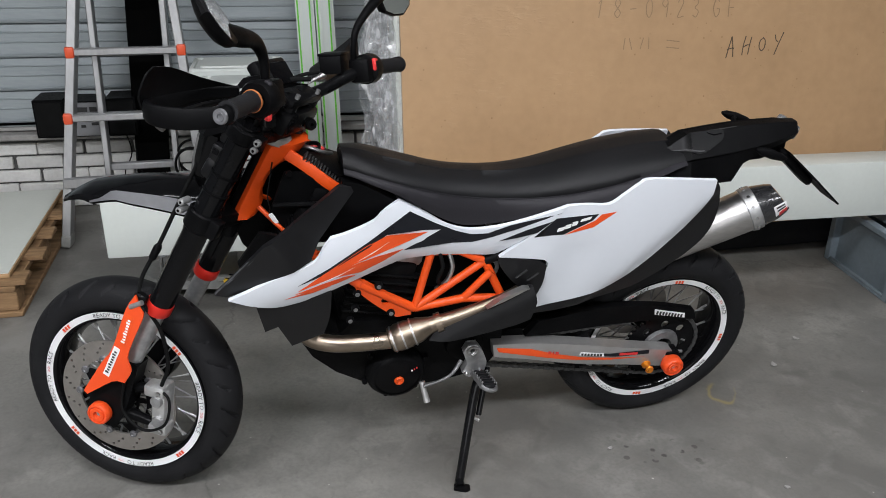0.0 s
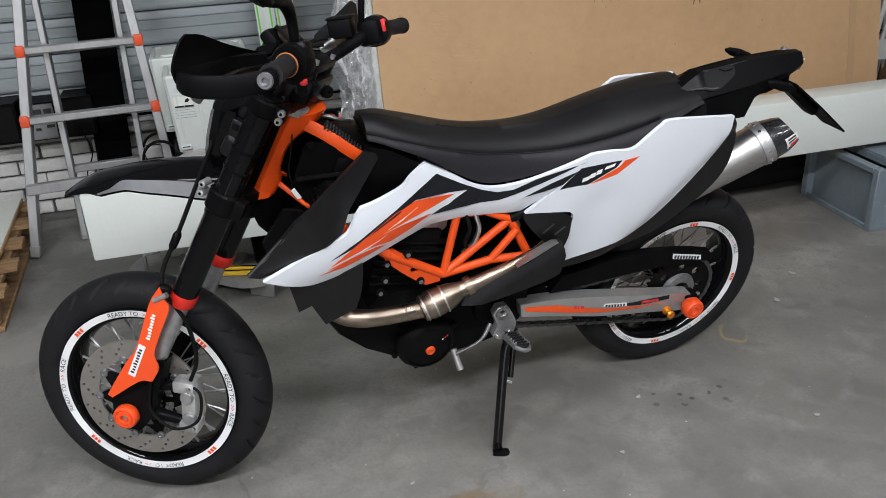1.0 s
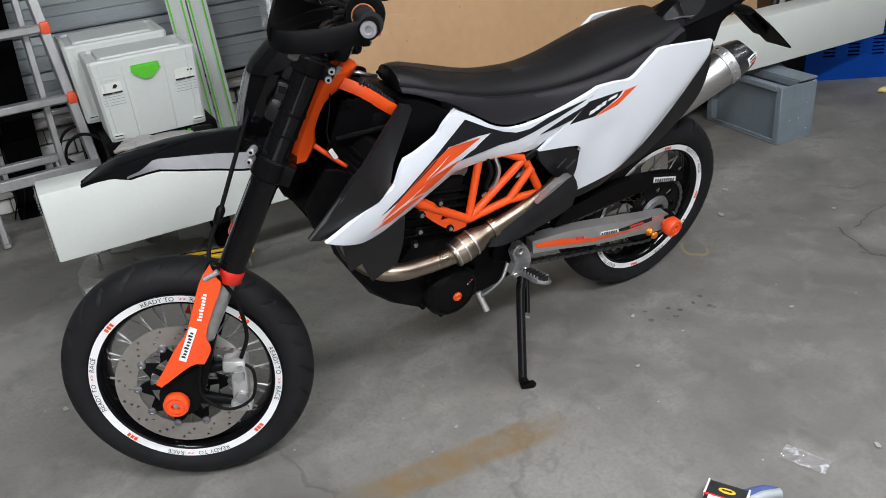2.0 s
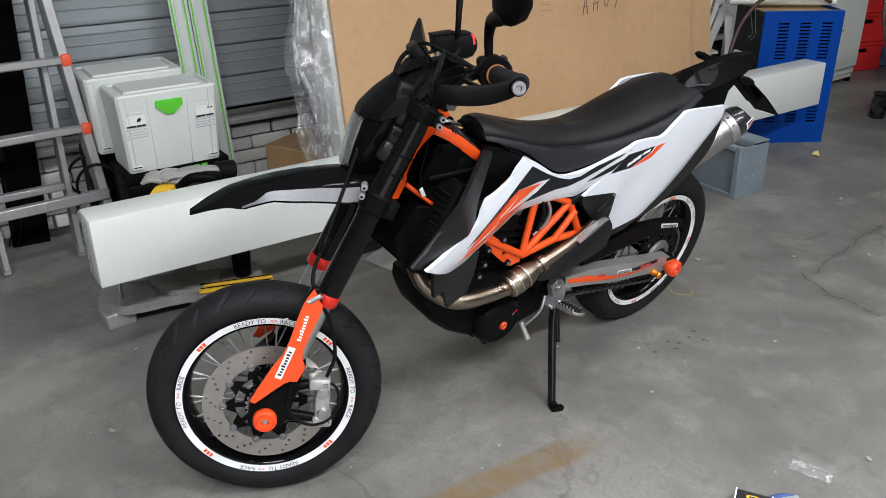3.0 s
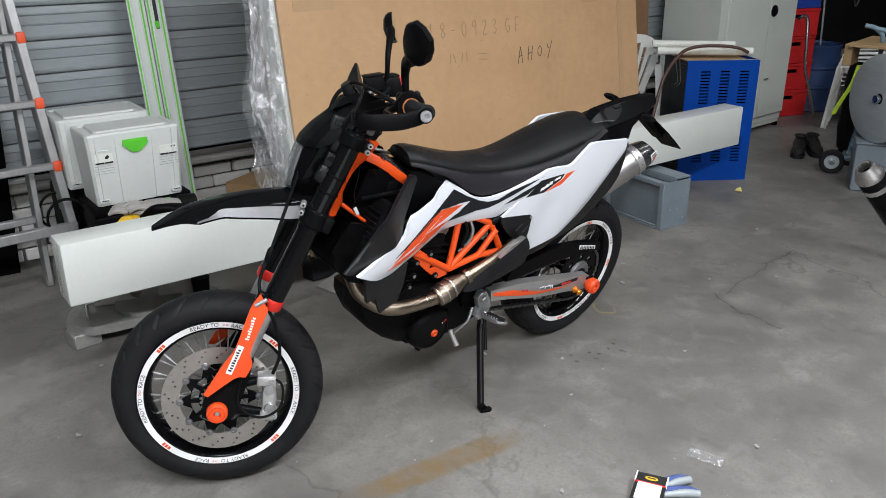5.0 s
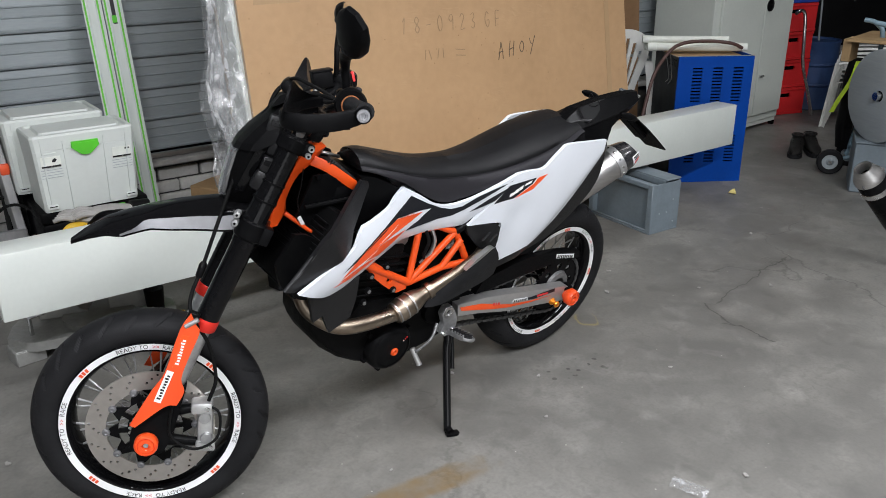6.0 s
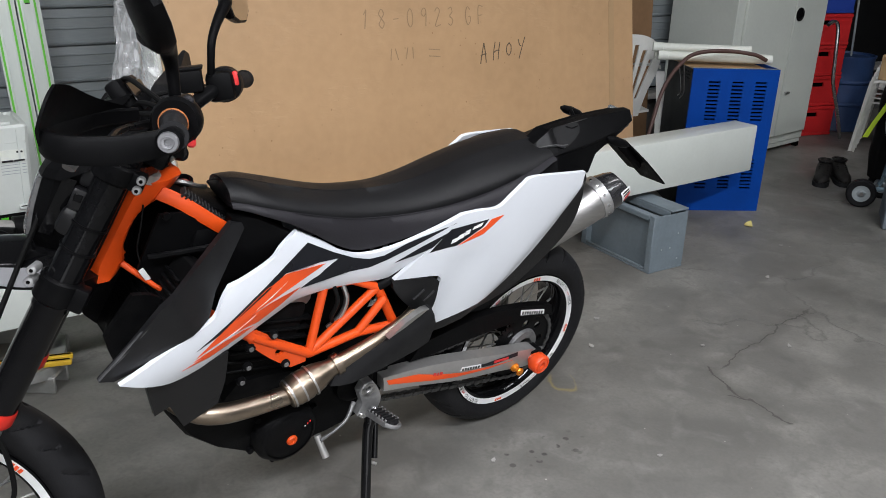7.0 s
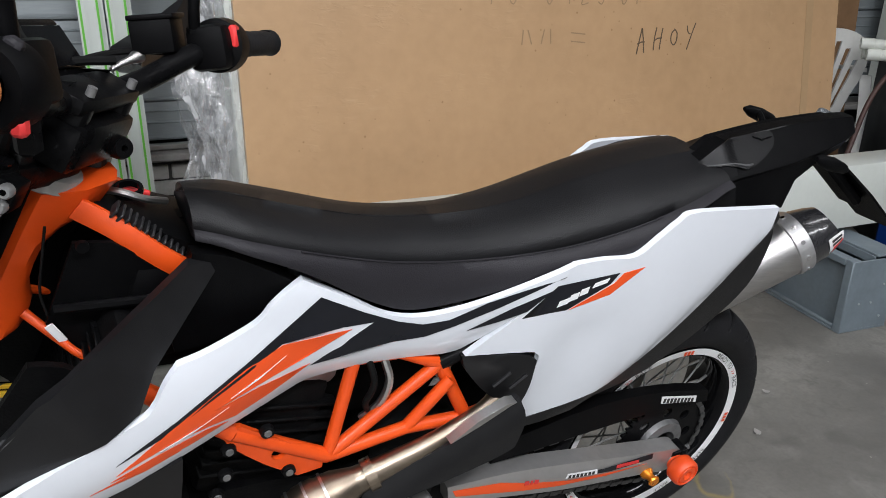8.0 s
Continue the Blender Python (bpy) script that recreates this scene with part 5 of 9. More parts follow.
run = [STEER @ Vector(p) for p in ((0.212, -0.11, 0.372), (0.232, -0.11, 0.43), (0.222, -0.115, 0.52), (0.192, -0.135, 0.60))]
run += [Vector(p) for p in ((0.146, -0.058, 0.668), (0.185, -0.041, 0.730), (0.237, -0.015, 0.819), (0.289, 0.010, 0.907), (0.341, 0.034, 0.996), (0.41, 0.05, 1.06))]
tube(bm, curve(run, 6), 0.0046, 8)
hose = part("brake_hose", bm, CABLE, bike)
bm = B()
tube(bm, [(0.170, -0.048, 0.706), (0.172, -0.047, 0.709), (0.186, -0.040, 0.731), (0.190, -0.038, 0.737)], [0.006, 0.0085, 0.0095, 0.006], 10)
part("hose_sleeve", bm, BLACK_METAL, hose)
bm = B()
box(bm, (0, 0, 0), (0.028, 0.02, 0.03), 0.004, STEER @ pose(0.192, -0.135, 0.60, 0, 26, 0))
part("hose_clamp", bm, BLACK_METAL, bike)
bm = B()
tube(bm, [STEER @ Vector((0.175, -0.15, 0.585)), STEER @ Vector((0.205, -0.15, 0.60))], 0.006, 10)
part("hose_union", bm, ALLOY, bike)


# triple clamps
def yoke(z, thick, name, bolts):
    """A fork clamp: a collar round each leg, a waisted bridge between them and pinch bolts at the back."""
    m = STEER @ Matrix.Translation(leg(z, 0)) @ Matrix.Rotation(RAKE, 4, "Y")
    bm = B()
    rows = []
    for lat in np.linspace(-0.095, 0.105, 13):
        k = abs(lat) / 0.095
        f, b, h = 0.022 + 0.008 * k, 0.054 - 0.026 * k, thick * (0.30 + 0.14 * k)
        rows.append([m @ Vector((x, lat, q)) for x, q in ((-f, -h), (-f - 0.003, 0), (-f, h), (b, h), (b + 0.004, 0), (b, -h))])
    loft(bm, rows)
    y = part(name, bm, BLACK_METAL, bike)
    for s in (-1, 1):
        bm = B()
        tube(bm, [m @ Vector((0, LEG_AT[s], q)) for q in (-thick / 2, -thick / 2 + 0.004, thick / 2 - 0.004, thick / 2)], [0.031, 0.0345, 0.0345, 0.031], 28)
        part("clamp_collar", bm, BLACK_METAL, y)
        bm = B()
        box(bm, (0.036, LEG_AT[s] + s * 0.009, 0), (0.024, 0.030, thick * 0.92), 0.004, m, 2)
        lug = part("clamp_lug", bm, BLACK_METAL, y)
        for dz in bolts:
            bm = B()
            tube(bm, [m @ Vector((0.040, LEG_AT[s] + s * q, dz)) for q in (0.023, 0.031, 0.033)], [0.0072, 0.0072, 0.0058], 14)
            part("clamp_bolt", bm, SPOKE, lug, "bright clamp bolt")
            # dark plug on the bolt: the socket's inner shade as colour
            bm = B()
            tube(bm, [m @ Vector((0.040, LEG_AT[s] + s * q, dz)) for q in (0.0325, 0.0336)], 0.0032, 6)
            part("hex_socket", bm, DARK, lug)
    return y


yoke(0.795, 0.046, "lower_yoke", ())
yoke(0.990, 0.034, "upper_yoke", (-0.0085, 0.0085))
for dz, dx in ((0.0, 0.0), (-0.019, -0.006)):
    bm = B()
    tube(bm, [STEER @ Vector((0.306 + dx, -0.112, 0.838 + dz)), STEER @ Vector((0.302 + dx, -0.137, 0.838 + dz)), STEER @ Vector((0.302 + dx, -0.139, 0.838 + dz))], [0.0075, 0.0075, 0.006], 14)
    fb = part("fender_bolt", bm, SPOKE, bike)
    # socket drawn as a dark disc, its shade put into the colour
    bm = B()
    tube(bm, [STEER @ Vector((0.302 + dx, -0.1385, 0.838 + dz)), STEER @ Vector((0.302 + dx, -0.1396, 0.838 + dz))], 0.0032, 6)
    part("hex_socket", bm, DARK, fb)
bm = B()
tube(bm, [PIVOT + AXIS * 0.50, PIVOT + AXIS * 0.86], 0.021, 20)
part("steering_stem", bm, BLACK_METAL, bike)

# front fender: a pointed beak
RIDGE = [(-0.072, 0.757), (-0.03, 0.786), (0.01, 0.808), (0.06, 0.822), (0.11, 0.833), (0.17, 0.842), (0.227, 0.847), (0.30, 0.85), (0.36, 0.85)]


def fender_section(x, drop):
    z = float(np.interp(x, [p[0] for p in RIDGE], [p[1] for p in RIDGE]))
    w = float(np.interp(x, [-0.072, -0.03, 0.05, 0.09, 0.16, 0.27, 0.36], [0.006, 0.035, 0.070, 0.074, 0.078, 0.076, 0.068]))
    h = float(np.interp(x, [-0.072, -0.03, 0.05, 0.09, 0.11, 0.16, 0.27, 0.36], [0.004, 0.014, 0.036, 0.034, 0.034, 0.045, 0.062, 0.066]))
    pts = [(-w, -h), (-w * 0.96, -h * 0.62), (-w * 0.80, -h * 0.34), (-w * 0.52, -h * 0.16), (-w * 0.34, -h * 0.02), (0, 0.004), (w * 0.34, -h * 0.02), (w * 0.52, -h * 0.16), (w * 0.80, -h * 0.34), (w * 0.96, -h * 0.62), (w, -h)]
    return [STEER @ Vector((x, l, z + dz - drop)) for l, dz in pts]


bm = B()
xs = np.linspace(-0.072, 0.36, 36)
loft(bm, [fender_section(x, 0.0) + fender_section(x, 0.005)[::-1] for x in xs])
fender = part("front_fender", bm, GLOSS_BLACK, bike, "gloss black beak fender with silver flash", 30)
for s in (-1, 1):
    bm = B()
    rows = []
    for x in np.linspace(0.045, 0.30, 20):
        z = float(np.interp(x, [p[0] for p in RIDGE], [p[1] for p in RIDGE]))
        w = float(np.interp(x, [0.05, 0.09, 0.16, 0.27, 0.36], [0.070, 0.074, 0.078, 0.076, 0.068]))
        h = float(np.interp(x, [0.05, 0.09, 0.11, 0.16, 0.27, 0.36], [0.036, 0.034, 0.034, 0.045, 0.062, 0.066]))
        lo = 0.98
        hi = float(np.interp(x, [0.045, 0.075, 0.10, 0.30], [0.94, 0.86, 0.50, 0.52]))
        f = lambda q: float(np.interp(q, [0.34, 0.62, 1.0], [0.80, 0.96, 1.0]))
        rows.append([STEER @ Vector((x, s * (w * f(lo) + 0.0045), z - h * lo)), STEER @ Vector((x, s * (w * f(hi) + 0.0050), z - h * hi + 0.003)), STEER @ Vector((x, s * (w * f(hi) - 0.002), z - h * hi)), STEER @ Vector((x, s * (w * f(lo) - 0.002), z - h * lo))])
    loft(bm, rows)
    part("silver_flash", bm, SILVER_DECAL, fender, "silver side flash", 30)

# headlight mask
MASK_Z = [0.842, 0.868, 0.914, 0.965, 0.993, 1.017, 1.046, 1.070]
MASK_X = [0.272, 0.268, 0.281, 0.299, 0.315, 0.342, 0.380, 0.413]
MASK_W = [0.045, 0.062, 0.082, 0.095, 0.100, 0.096, 0.082, 0.05]
bm = B()
rows = []
for z in MASK_Z:
    x, w = float(np.interp(z, MASK_Z, MASK_X)), float(np.interp(z, MASK_Z, MASK_W))
    back = 0.075 + 0.02 * (z - 0.85) / 0.24
    pts = [(x, 0), (x + 0.003, w * 0.35), (x + 0.012, w * 0.66), (x + 0.035, w * 0.92), (x + back, w), (x + back, w - 0.006), (x + 0.045, w * 0.85), (x + 0.03, 0)]
    ring = pts + [(px, -pw) for px, pw in pts[-2:0:-1]]
    rows.append([STEER @ Vector((px, pw, z)) for px, pw in ring])
loft(bm, rows)
mask = part("headlight_mask", bm, BLACK_PLASTIC, bike, "black plastic headlight mask", 14)
bm = B()
rows = []
for z, cut in ((0.973, 0.052), (0.988, 0.082), (1.017, 0.092), (1.046, 0.086), (1.073, 0.060)):
    x, w = float(np.interp(z, MASK_Z, MASK_X)) - 0.006, float(np.interp(z, MASK_Z, MASK_W)) + 0.006
    pts = [(x, 0), (x + 0.004, w * 0.40), (x + 0.016, w * 0.72), (x + 0.040, w * 0.96), (x + cut, w * 1.02), (x + cut, w - 0.003), (x + 0.042, w * 0.90), (x + 0.012, 0)]
    ring = pts + [(px, -pw) for px, pw in pts[-2:0:-1]]
    rows.append([STEER @ Vector((px, pw, z)) for px, pw in ring])
loft(bm, rows)
part("brow_panel", bm, BLACK_PLASTIC, mask, "black plastic brow panel", 12)
bm = B()
sheet(bm, [(0.386, 1.062), (0.436, 1.080), (0.454, 1.102), (0.410, 1.090)], lambda u, v, d: STEER @ Vector((u, -0.060 + d, v)), 0.05)
part("screen_fin", bm, BLACK_PLASTIC, mask)
for s in (-1, 1):
    bm = B()
    sheet(bm, [(0.300, 0.880), (0.318, 0.872), (0.372, 0.972), (0.352, 0.978)], lambda u, v, d: STEER @ Vector((u, s * (float(np.interp(v, MASK_Z, MASK_W)) + 0.004 - d), v)), 0.006)
    part("mask_strip", bm, GLOSS_BLACK, mask)
bm = B()
rows = []
for z in np.linspace(0.858, 0.972, 10):
    x, w = float(np.interp(z, MASK_Z, MASK_X)), float(np.interp(z, MASK_Z, MASK_W)) * 0.72
    arc = [(x - 0.008 + 0.026 * (k / 6) ** 2, w * k / 6) for k in range(7)]
    full = [(px, -pw) for px, pw in arc[::-1]] + arc[1:]
    rows.append([STEER @ Vector((px, pw, z)) for px, pw in full] + [STEER @ Vector((px + 0.007, pw, z)) for px, pw in full[::-1]])
loft(bm, rows)
part("headlight_lens", bm, CLEAR, mask, "clear headlight lens", 60)
bm = B()
rows = []
for z in np.linspace(0.865, 0.966, 8):
    x, w = float(np.interp(z, MASK_Z, MASK_X)), float(np.interp(z, MASK_Z, MASK_W)) * 0.6
    rows.append([STEER @ Vector((x + 0.004, l, z)) for l in np.linspace(-w, w, 9)] + [STEER @ Vector((x + 0.02, l, z)) for l in np.linspace(w, -w, 9)])
loft(bm, rows)
part("reflector", bm, BOLT, mask)
for s in (-1, 1):
    bm = B()
    box(bm, (0, 0, 0), (0.05, 0.028, 0.062), 0.008, STEER @ pose(0.405, s * 0.088, 0.985, 0, 22, 0), 2)
    part("wiring_box", bm, GRAINED, bike)
    bm = B()
    box(bm, (0, 0, 0), (0.045, 0.03, 0.05), 0.012, STEER @ pose(0.36, s * 0.100, 0.905, 0, 30, 0), 2)
    part("indicator", bm, GRAINED, bike)

# plugs and ties in the loom beside the left leg
for cx, cy, cz, a, sx, sz in ((0.395, -0.086, 1.030, 20, 0.030, 0.040), (0.420, -0.094, 0.965, 30, 0.026, 0.046), (0.372, -0.104, 0.945, 24, 0.022, 0.036)):
    bm = B()
    box(bm, (0, 0, 0), (sx, 0.024, sz), 0.004, STEER @ pose(cx, cy, cz, 0, a, 0), 2)
    plug = part("wire_plug", bm, GRAINED, bike)
    bm = B()
    box(bm, (0, -0.013, 0.004), (sx * 0.6, 0.004, sz * 0.35), 0.001, STEER @ pose(cx, cy, cz, 0, a, 0))
    part("plug_clip", bm, GLOSS_BLACK, plug)
for z in (0.86, 0.90):
    bm = B()
    tube(bm, [STEER @ leg(z, -0.103), STEER @ leg(z + 0.004, -0.103)], 0.0292, 24)
    part("cable_tie", bm, BLACK_METAL, bike)

# instrument and its bracket
bm = B()
box(bm, (0, 0, 0), (0.028, 0.12, 0.075), 0.008, BARS @ pose(0.445, 0, 1.085, 0, -35, 0), 2)
dash = part("instrument", bm, BLACK_PLASTIC, bike)
bm = B()
box(bm, (0, 0, 0), (0.004, 0.095, 0.05), 0.002, BARS @ pose(0.459, 0, 1.095, 0, -35, 0))
part("display", bm, GLOSS_BLACK, dash)

# --- handlebar and controls ---
BAR = [(0.588, -0.405, 1.086), (0.566, -0.29, 1.088), (0.548, -0.21, 1.084), (0.512, -0.115, 1.056), (0.500, -0.05, 1.048), (0.498, 0, 1.047), (0.500, 0.05, 1.048), (0.512, 0.105, 1.058), (0.546, 0.17, 1.086), (0.562, 0.24, 1.096), (0.584, 0.352, 1.098)]
bm = B()
tube(bm, curve([BARS @ Vector(p) for p in BAR], 6), 0.0135, 14)
part("handlebar", bm, BLACK_METAL, bike)
for s in (-1, 1):
    bm = B()
    box(bm, (0, 0, 0), (0.04, 0.026, 0.07), 0.008, BARS @ pose(0.494, s * 0.045, 1.022, 0, 26, 0), 2)
    part("bar_clamp", bm, BLACK_METAL, bike)
    for dx in (-0.013, 0.013):
        bm = B()
        tube(bm, [BARS @ Vector((0.510 + dx, s * 0.045, 1.055)), BARS @ Vector((0.514 + dx, s * 0.045, 1.064))], 0.005, 10)
        part("clamp_bolt", bm, BOLT, bike)
    bm = B()
    R0 = 0.292 if s < 0 else 0.240
    pts = [BARS @ Vector((0.567 + 0.021 * k / 10, s * (R0 + 0.003 + 0.011 * k), 1.092 + 0.005 * s)) for k in range(11)]
    tube(bm, pts, [0.019, 0.0165, 0.0172, 0.0162, 0.0172, 0.0162, 0.0172, 0.0162, 0.0172, 0.0162, 0.0185], 16)
    part("grip", bm, RUBBER, bike, "ribbed black rubber grip")
    bm = B()
    mm = BARS @ Matrix.Translation((0.566, s * R0, 1.092 + 0.005 * s))
    lathe(bm, [(0.015, -0.003), (0.0195, -0.003), (0.0205, 0), (0.0195, 0.003), (0.015, 0.003)], 32, mm, True)
    part("grip_flange", bm, GRIP_ORANGE if s < 0 else RUBBER, bike, "dull orange grip ring" if s < 0 else "black grip ring")
    bm = B()
    lathe(bm, [(0.016, -0.012 * s), (0.030, -0.010 * s), (0.034, -0.018 * s), (0.033, -0.045 * s), (0.016, -0.05 * s)], 32, mm, True)
    part("throttle_housing" if s > 0 else "clutch_perch", bm, BLACK_PLASTIC, bike)
    bm = B()
    end = BARS @ Matrix.Translation((0.584, s * (R0 + 0.116), 1.081 if s < 0 else 1.099))
    lathe(bm, [(0, 0.008 * s), (0.0135, 0.008 * s), (0.0160, 0.004 * s), (0.0160, -0.012 * s), (0.013, -0.016 * s), (0, -0.016 * s)], 28, end)
    cap = part("bar_end", bm, BLACK_PLASTIC, bike, "black bar end")
    if s < 0:
        bm = B()
        lathe(bm, [(0, 0.010 * s), (0.0040, 0.010 * s), (0.0046, 0.0135 * s), (0.0075, 0.0140 * s), (0.0080, 0.0128 * s), (0.0118, 0.0128 * s), (0.0130, 0.0110 * s), (0.0130, 0.006 * s), (0, 0.006 * s)], 28, end)
        part("bolt", bm, BAR_BOLT, cap, "zinc steel bolt and washer")
    # brush guard blade and shield
    blade = curve([(0.584, s * 0.397, 1.081), (0.566, s * 0.403, 1.076), (0.526, s * 0.422, 1.070), (0.472, s * 0.428, 1.070), (0.437, s * 0.400, 1.074), (0.440, s * 0.35, 1.080), (0.462, s * 0.29, 1.088), (0.505, s * 0.235, 1.090)], 6)
    bm = B()
    rows = []
    for i, p in enumerate(blade):
        d = (blade[min(i + 1, len(blade) - 1)] - blade[max(i - 1, 0)]).normalized()
        n = Vector((d.y, -d.x, 0)).normalized()
        h = float(np.interp(i / (len(blade) - 1), [0, 0.12, 0.35, 0.6, 1.0], [0.0150, 0.0165, 0.0175, 0.015, 0.010]))
        rows.append([BARS @ (p + n * a + Vector((0, 0, b * h))) for a, b in ((-0.007, -0.7), (-0.004, -1), (0.004, -1), (0.007, -0.7), (0.007, 0.7), (0.004, 1), (-0.004, 1), (-0.007, 0.7))])
    loft(bm, rows)
    if s > 0:
        bm.free()
    else:
        part("brush_guard", bm, BLACK_PLASTIC, bike, "black plastic brush guard")
    bm = B()
    o = rounded([(0.175, -0.020), (0.215, -0.035), (0.28, -0.030), (0.345, 0.000), (0.356, 0.055), (0.342, 0.062), (0.300, 0.037), (0.245, 0.014), (0.19, -0.002)], 2, 20) if s > 0 else rounded([(0.235, -0.016), (0.29, -0.026), (0.37, -0.026), (0.41, -0.018), (0.425, 0.012), (0.420, 0.042), (0.404, 0.055), (0.36, 0.050), (0.30, 0.030), (0.24, 0.012)], 3)
    if s < 0:
        sheet(bm, o, lambda u, v, d: BARS @ Vector((0.433 + 2.2 * (0.405 - u) ** 2 + 0.35 * max(v, 0) + d, s * u, 1.088 + v)), 0.004, step=0.02)
    else:
        sheet(bm, o, lambda u, v, d: BARS @ Vector((0.432 + 0.9 * (u - 0.23) ** 2 + 0.35 * max(v, 0) + d * (1 - 14 * max(v, 0)), u, 1.088 + v)), 0.044, step=0.02)
    part("hand_shield", bm, BLACK_PLASTIC if s < 0 else GRAINED, bike, "black hand shield")
    bm = B()
    tube(bm, curve([BARS @ Vector((a, s * (b + R0 - 0.292), z)) for a, b, z in ((0.545, 0.215, 1.080), (0.515, 0.26, 1.078), (0.505, 0.33, 1.080), (0.515, 0.41, 1.080))], 6), [0.008, 0.006, 0.005, 0.006], 8)
    part("lever", bm, BLACK_METAL, bike)
    if s < 0:
        bm = B()
        tube(bm, [BARS @ Vector((0.470, s * 0.402, 1.056)), BARS @ Vector((0.466, s * 0.412, 1.045))], [0.010, 0.008], 12)
        part("guard_bolt", bm, BOLT, bike)

# switches
bm = B()
box(bm, (0, 0, 0), (0.045, 0.045, 0.05), 0.008, BARS @ pose(0.562, -0.228, 1.092, 0, -10, 0), 2)
sw = part("left_switch", bm, BLACK_PLASTIC, bike)
bm = B()
box(bm, (0, 0, 0), (0.012, 0.012, 0.016), 0.003, BARS @ pose(0.585, -0.270, 1.060))
part("button", bm, RED_PRINT, sw, "red button")
bm = B()
box(bm, (0, 0, 0), (0.014, 0.012, 0.020), 0.003, BARS @ pose(0.580, -0.266, 1.112, 0, 30, 0))
part("rocker", bm, SEAT_SIDE, sw)
bm = B()
box(bm, (0, 0, 0), (0.05, 0.05, 0.055), 0.01, BARS @ pose(0.562, 0.193, 1.095, 0, -10, 0), 2)
sw = part("right_switch", bm, BLACK_PLASTIC, bike)
bm = B()
box(bm, (0, 0, 0), (0.010, 0.018, 0.028), 0.003, BARS @ pose(0.588, 0.200, 1.110, 0, -12, 0))
part("kill_switch", bm, RED_PRINT, sw, "red kill switch")
bm = B()
box(bm, (0, 0, 0), (0.050, 0.058, 0.040), 0.004, BARS @ pose(0.509, 0.154, 1.106, 0, -8, 8), 2)
res = part("brake_reservoir", bm, BLACK_PLASTIC, bike)
bm = B()
box(bm, (0, 0, 0), (0.054, 0.062, 0.006), 0.002, BARS @ pose(0.507, 0.154, 1.128, 0, -8, 8), 2)
part("reservoir_cap", bm, BLACK_PLASTIC, res)
bm = B()
tube(bm, [BARS @ Vector(q) for q in ((0.498, 0.132, 1.083), (0.494, 0.124, 1.081), (0.492, 0.118, 1.079), (0.486, 0.104, 1.074), (0.480, 0.092, 1.068))], [0.0075, 0.0080, 0.0050, 0.0040, 0.0030], 10)
part("hose_union", bm, STEEL, bike)
bm = B()
box(bm, (0, 0, 0), (0.046, 0.125, 0.055), 0.010, BARS @ pose(0.492, 0, 1.008, 0, 26, 0), 2)
part("bar_riser", bm, BLACK_METAL, bike)
bm = B()
box(bm, (0, 0, 0), (0.05, 0.13, 0.022), 0.009, BARS @ pose(0.503, 0, 1.053, 0, 26, 0), 2)
part("bar_clamp_cap", bm, BLACK_METAL, bike)
for k, (cx, cy, cz, sx, sy, sz) in enumerate(((0.452, -0.06, 0.985, 0.03, 0.04, 0.05), (0.470, 0.055, 0.965, 0.035, 0.035, 0.06), (0.425, -0.035, 1.03, 0.03, 0.05, 0.035), (0.440, 0.03, 1.045, 0.04, 0.03, 0.03), (0.478, -0.085, 1.02, 0.025, 0.025, 0.045))):
    bm = B()
    box(bm, (0, 0, 0), (sx, sy, sz), 0.007, BARS @ pose(cx, cy, cz, 10 * k, 20, 7 * k), 2)
    part("connector", bm, GRAINED, bike)
bm = B()
lathe(bm, [(0.004, -0.008), (0.011, -0.008), (0.013, -0.004), (0.013, 0.010), (0.004, 0.010)], 24, BARS @ pose(0.512, 0.040, 0.990, 0, 0, 60), True)
part("ignition_lock", bm, BLACK_METAL, bike)
for k, pts in enumerate([((0.55, -0.2, 1.085), (0.50, -0.14, 1.095), (0.46, -0.06, 1.08), (0.42, -0.02, 1.04), (0.43, -0.03, 0.98)), ((0.56, 0.2, 1.085), (0.47, 0.12, 1.085), (0.42, 0.05, 1.05), (0.41, 0.02, 0.98)), ((0.47, 0.01, 1.07), (0.43, -0.03, 1.08), (0.41, -0.06, 1.03), (0.37, -0.07, 0.93)), ((0.54, -0.19, 1.085), (0.47, -0.15, 1.075), (0.42, -0.11, 1.02), (0.40, -0.08, 0.90)), ((0.55, -0.16, 1.08), (0.49, -0.10, 1.11), (0.44, -0.03, 1.12), (0.42, 0.03, 1.06), (0.42, 0.04, 0.96)), ((0.50, 0.06, 1.082), (0.46, 0.02, 1.075), (0.43, -0.02, 1.03), (0.41, -0.05, 0.95), (0.38, -0.06, 0.88)), ((0.53, -0.17, 1.07), (0.48, -0.12, 1.02), (0.44, -0.07, 0.985), (0.37, -0.05, 0.90)), ((0.45, 0.03, 1.06), (0.42, 0.01, 1.10), (0.39, 0.0, 1.06), (0.385, 0.0, 0.98)), ((0.47, -0.05, 1.03), (0.45, -0.085, 1.0), (0.43, -0.07, 0.98), (0.39, -0.05, 0.92)), ((0.52, 0.10, 1.06), (0.48, 0.07, 1.02), (0.46, 0.05, 0.98), (0.38, 0.03, 0.91))]):
    bm = B()
    tube(bm, curve([BARS @ Vector(p) for p in pts], 8), 0.0042 if k < 5 else 0.0055, 8)
    part("control_cable", bm, CABLE, bike)


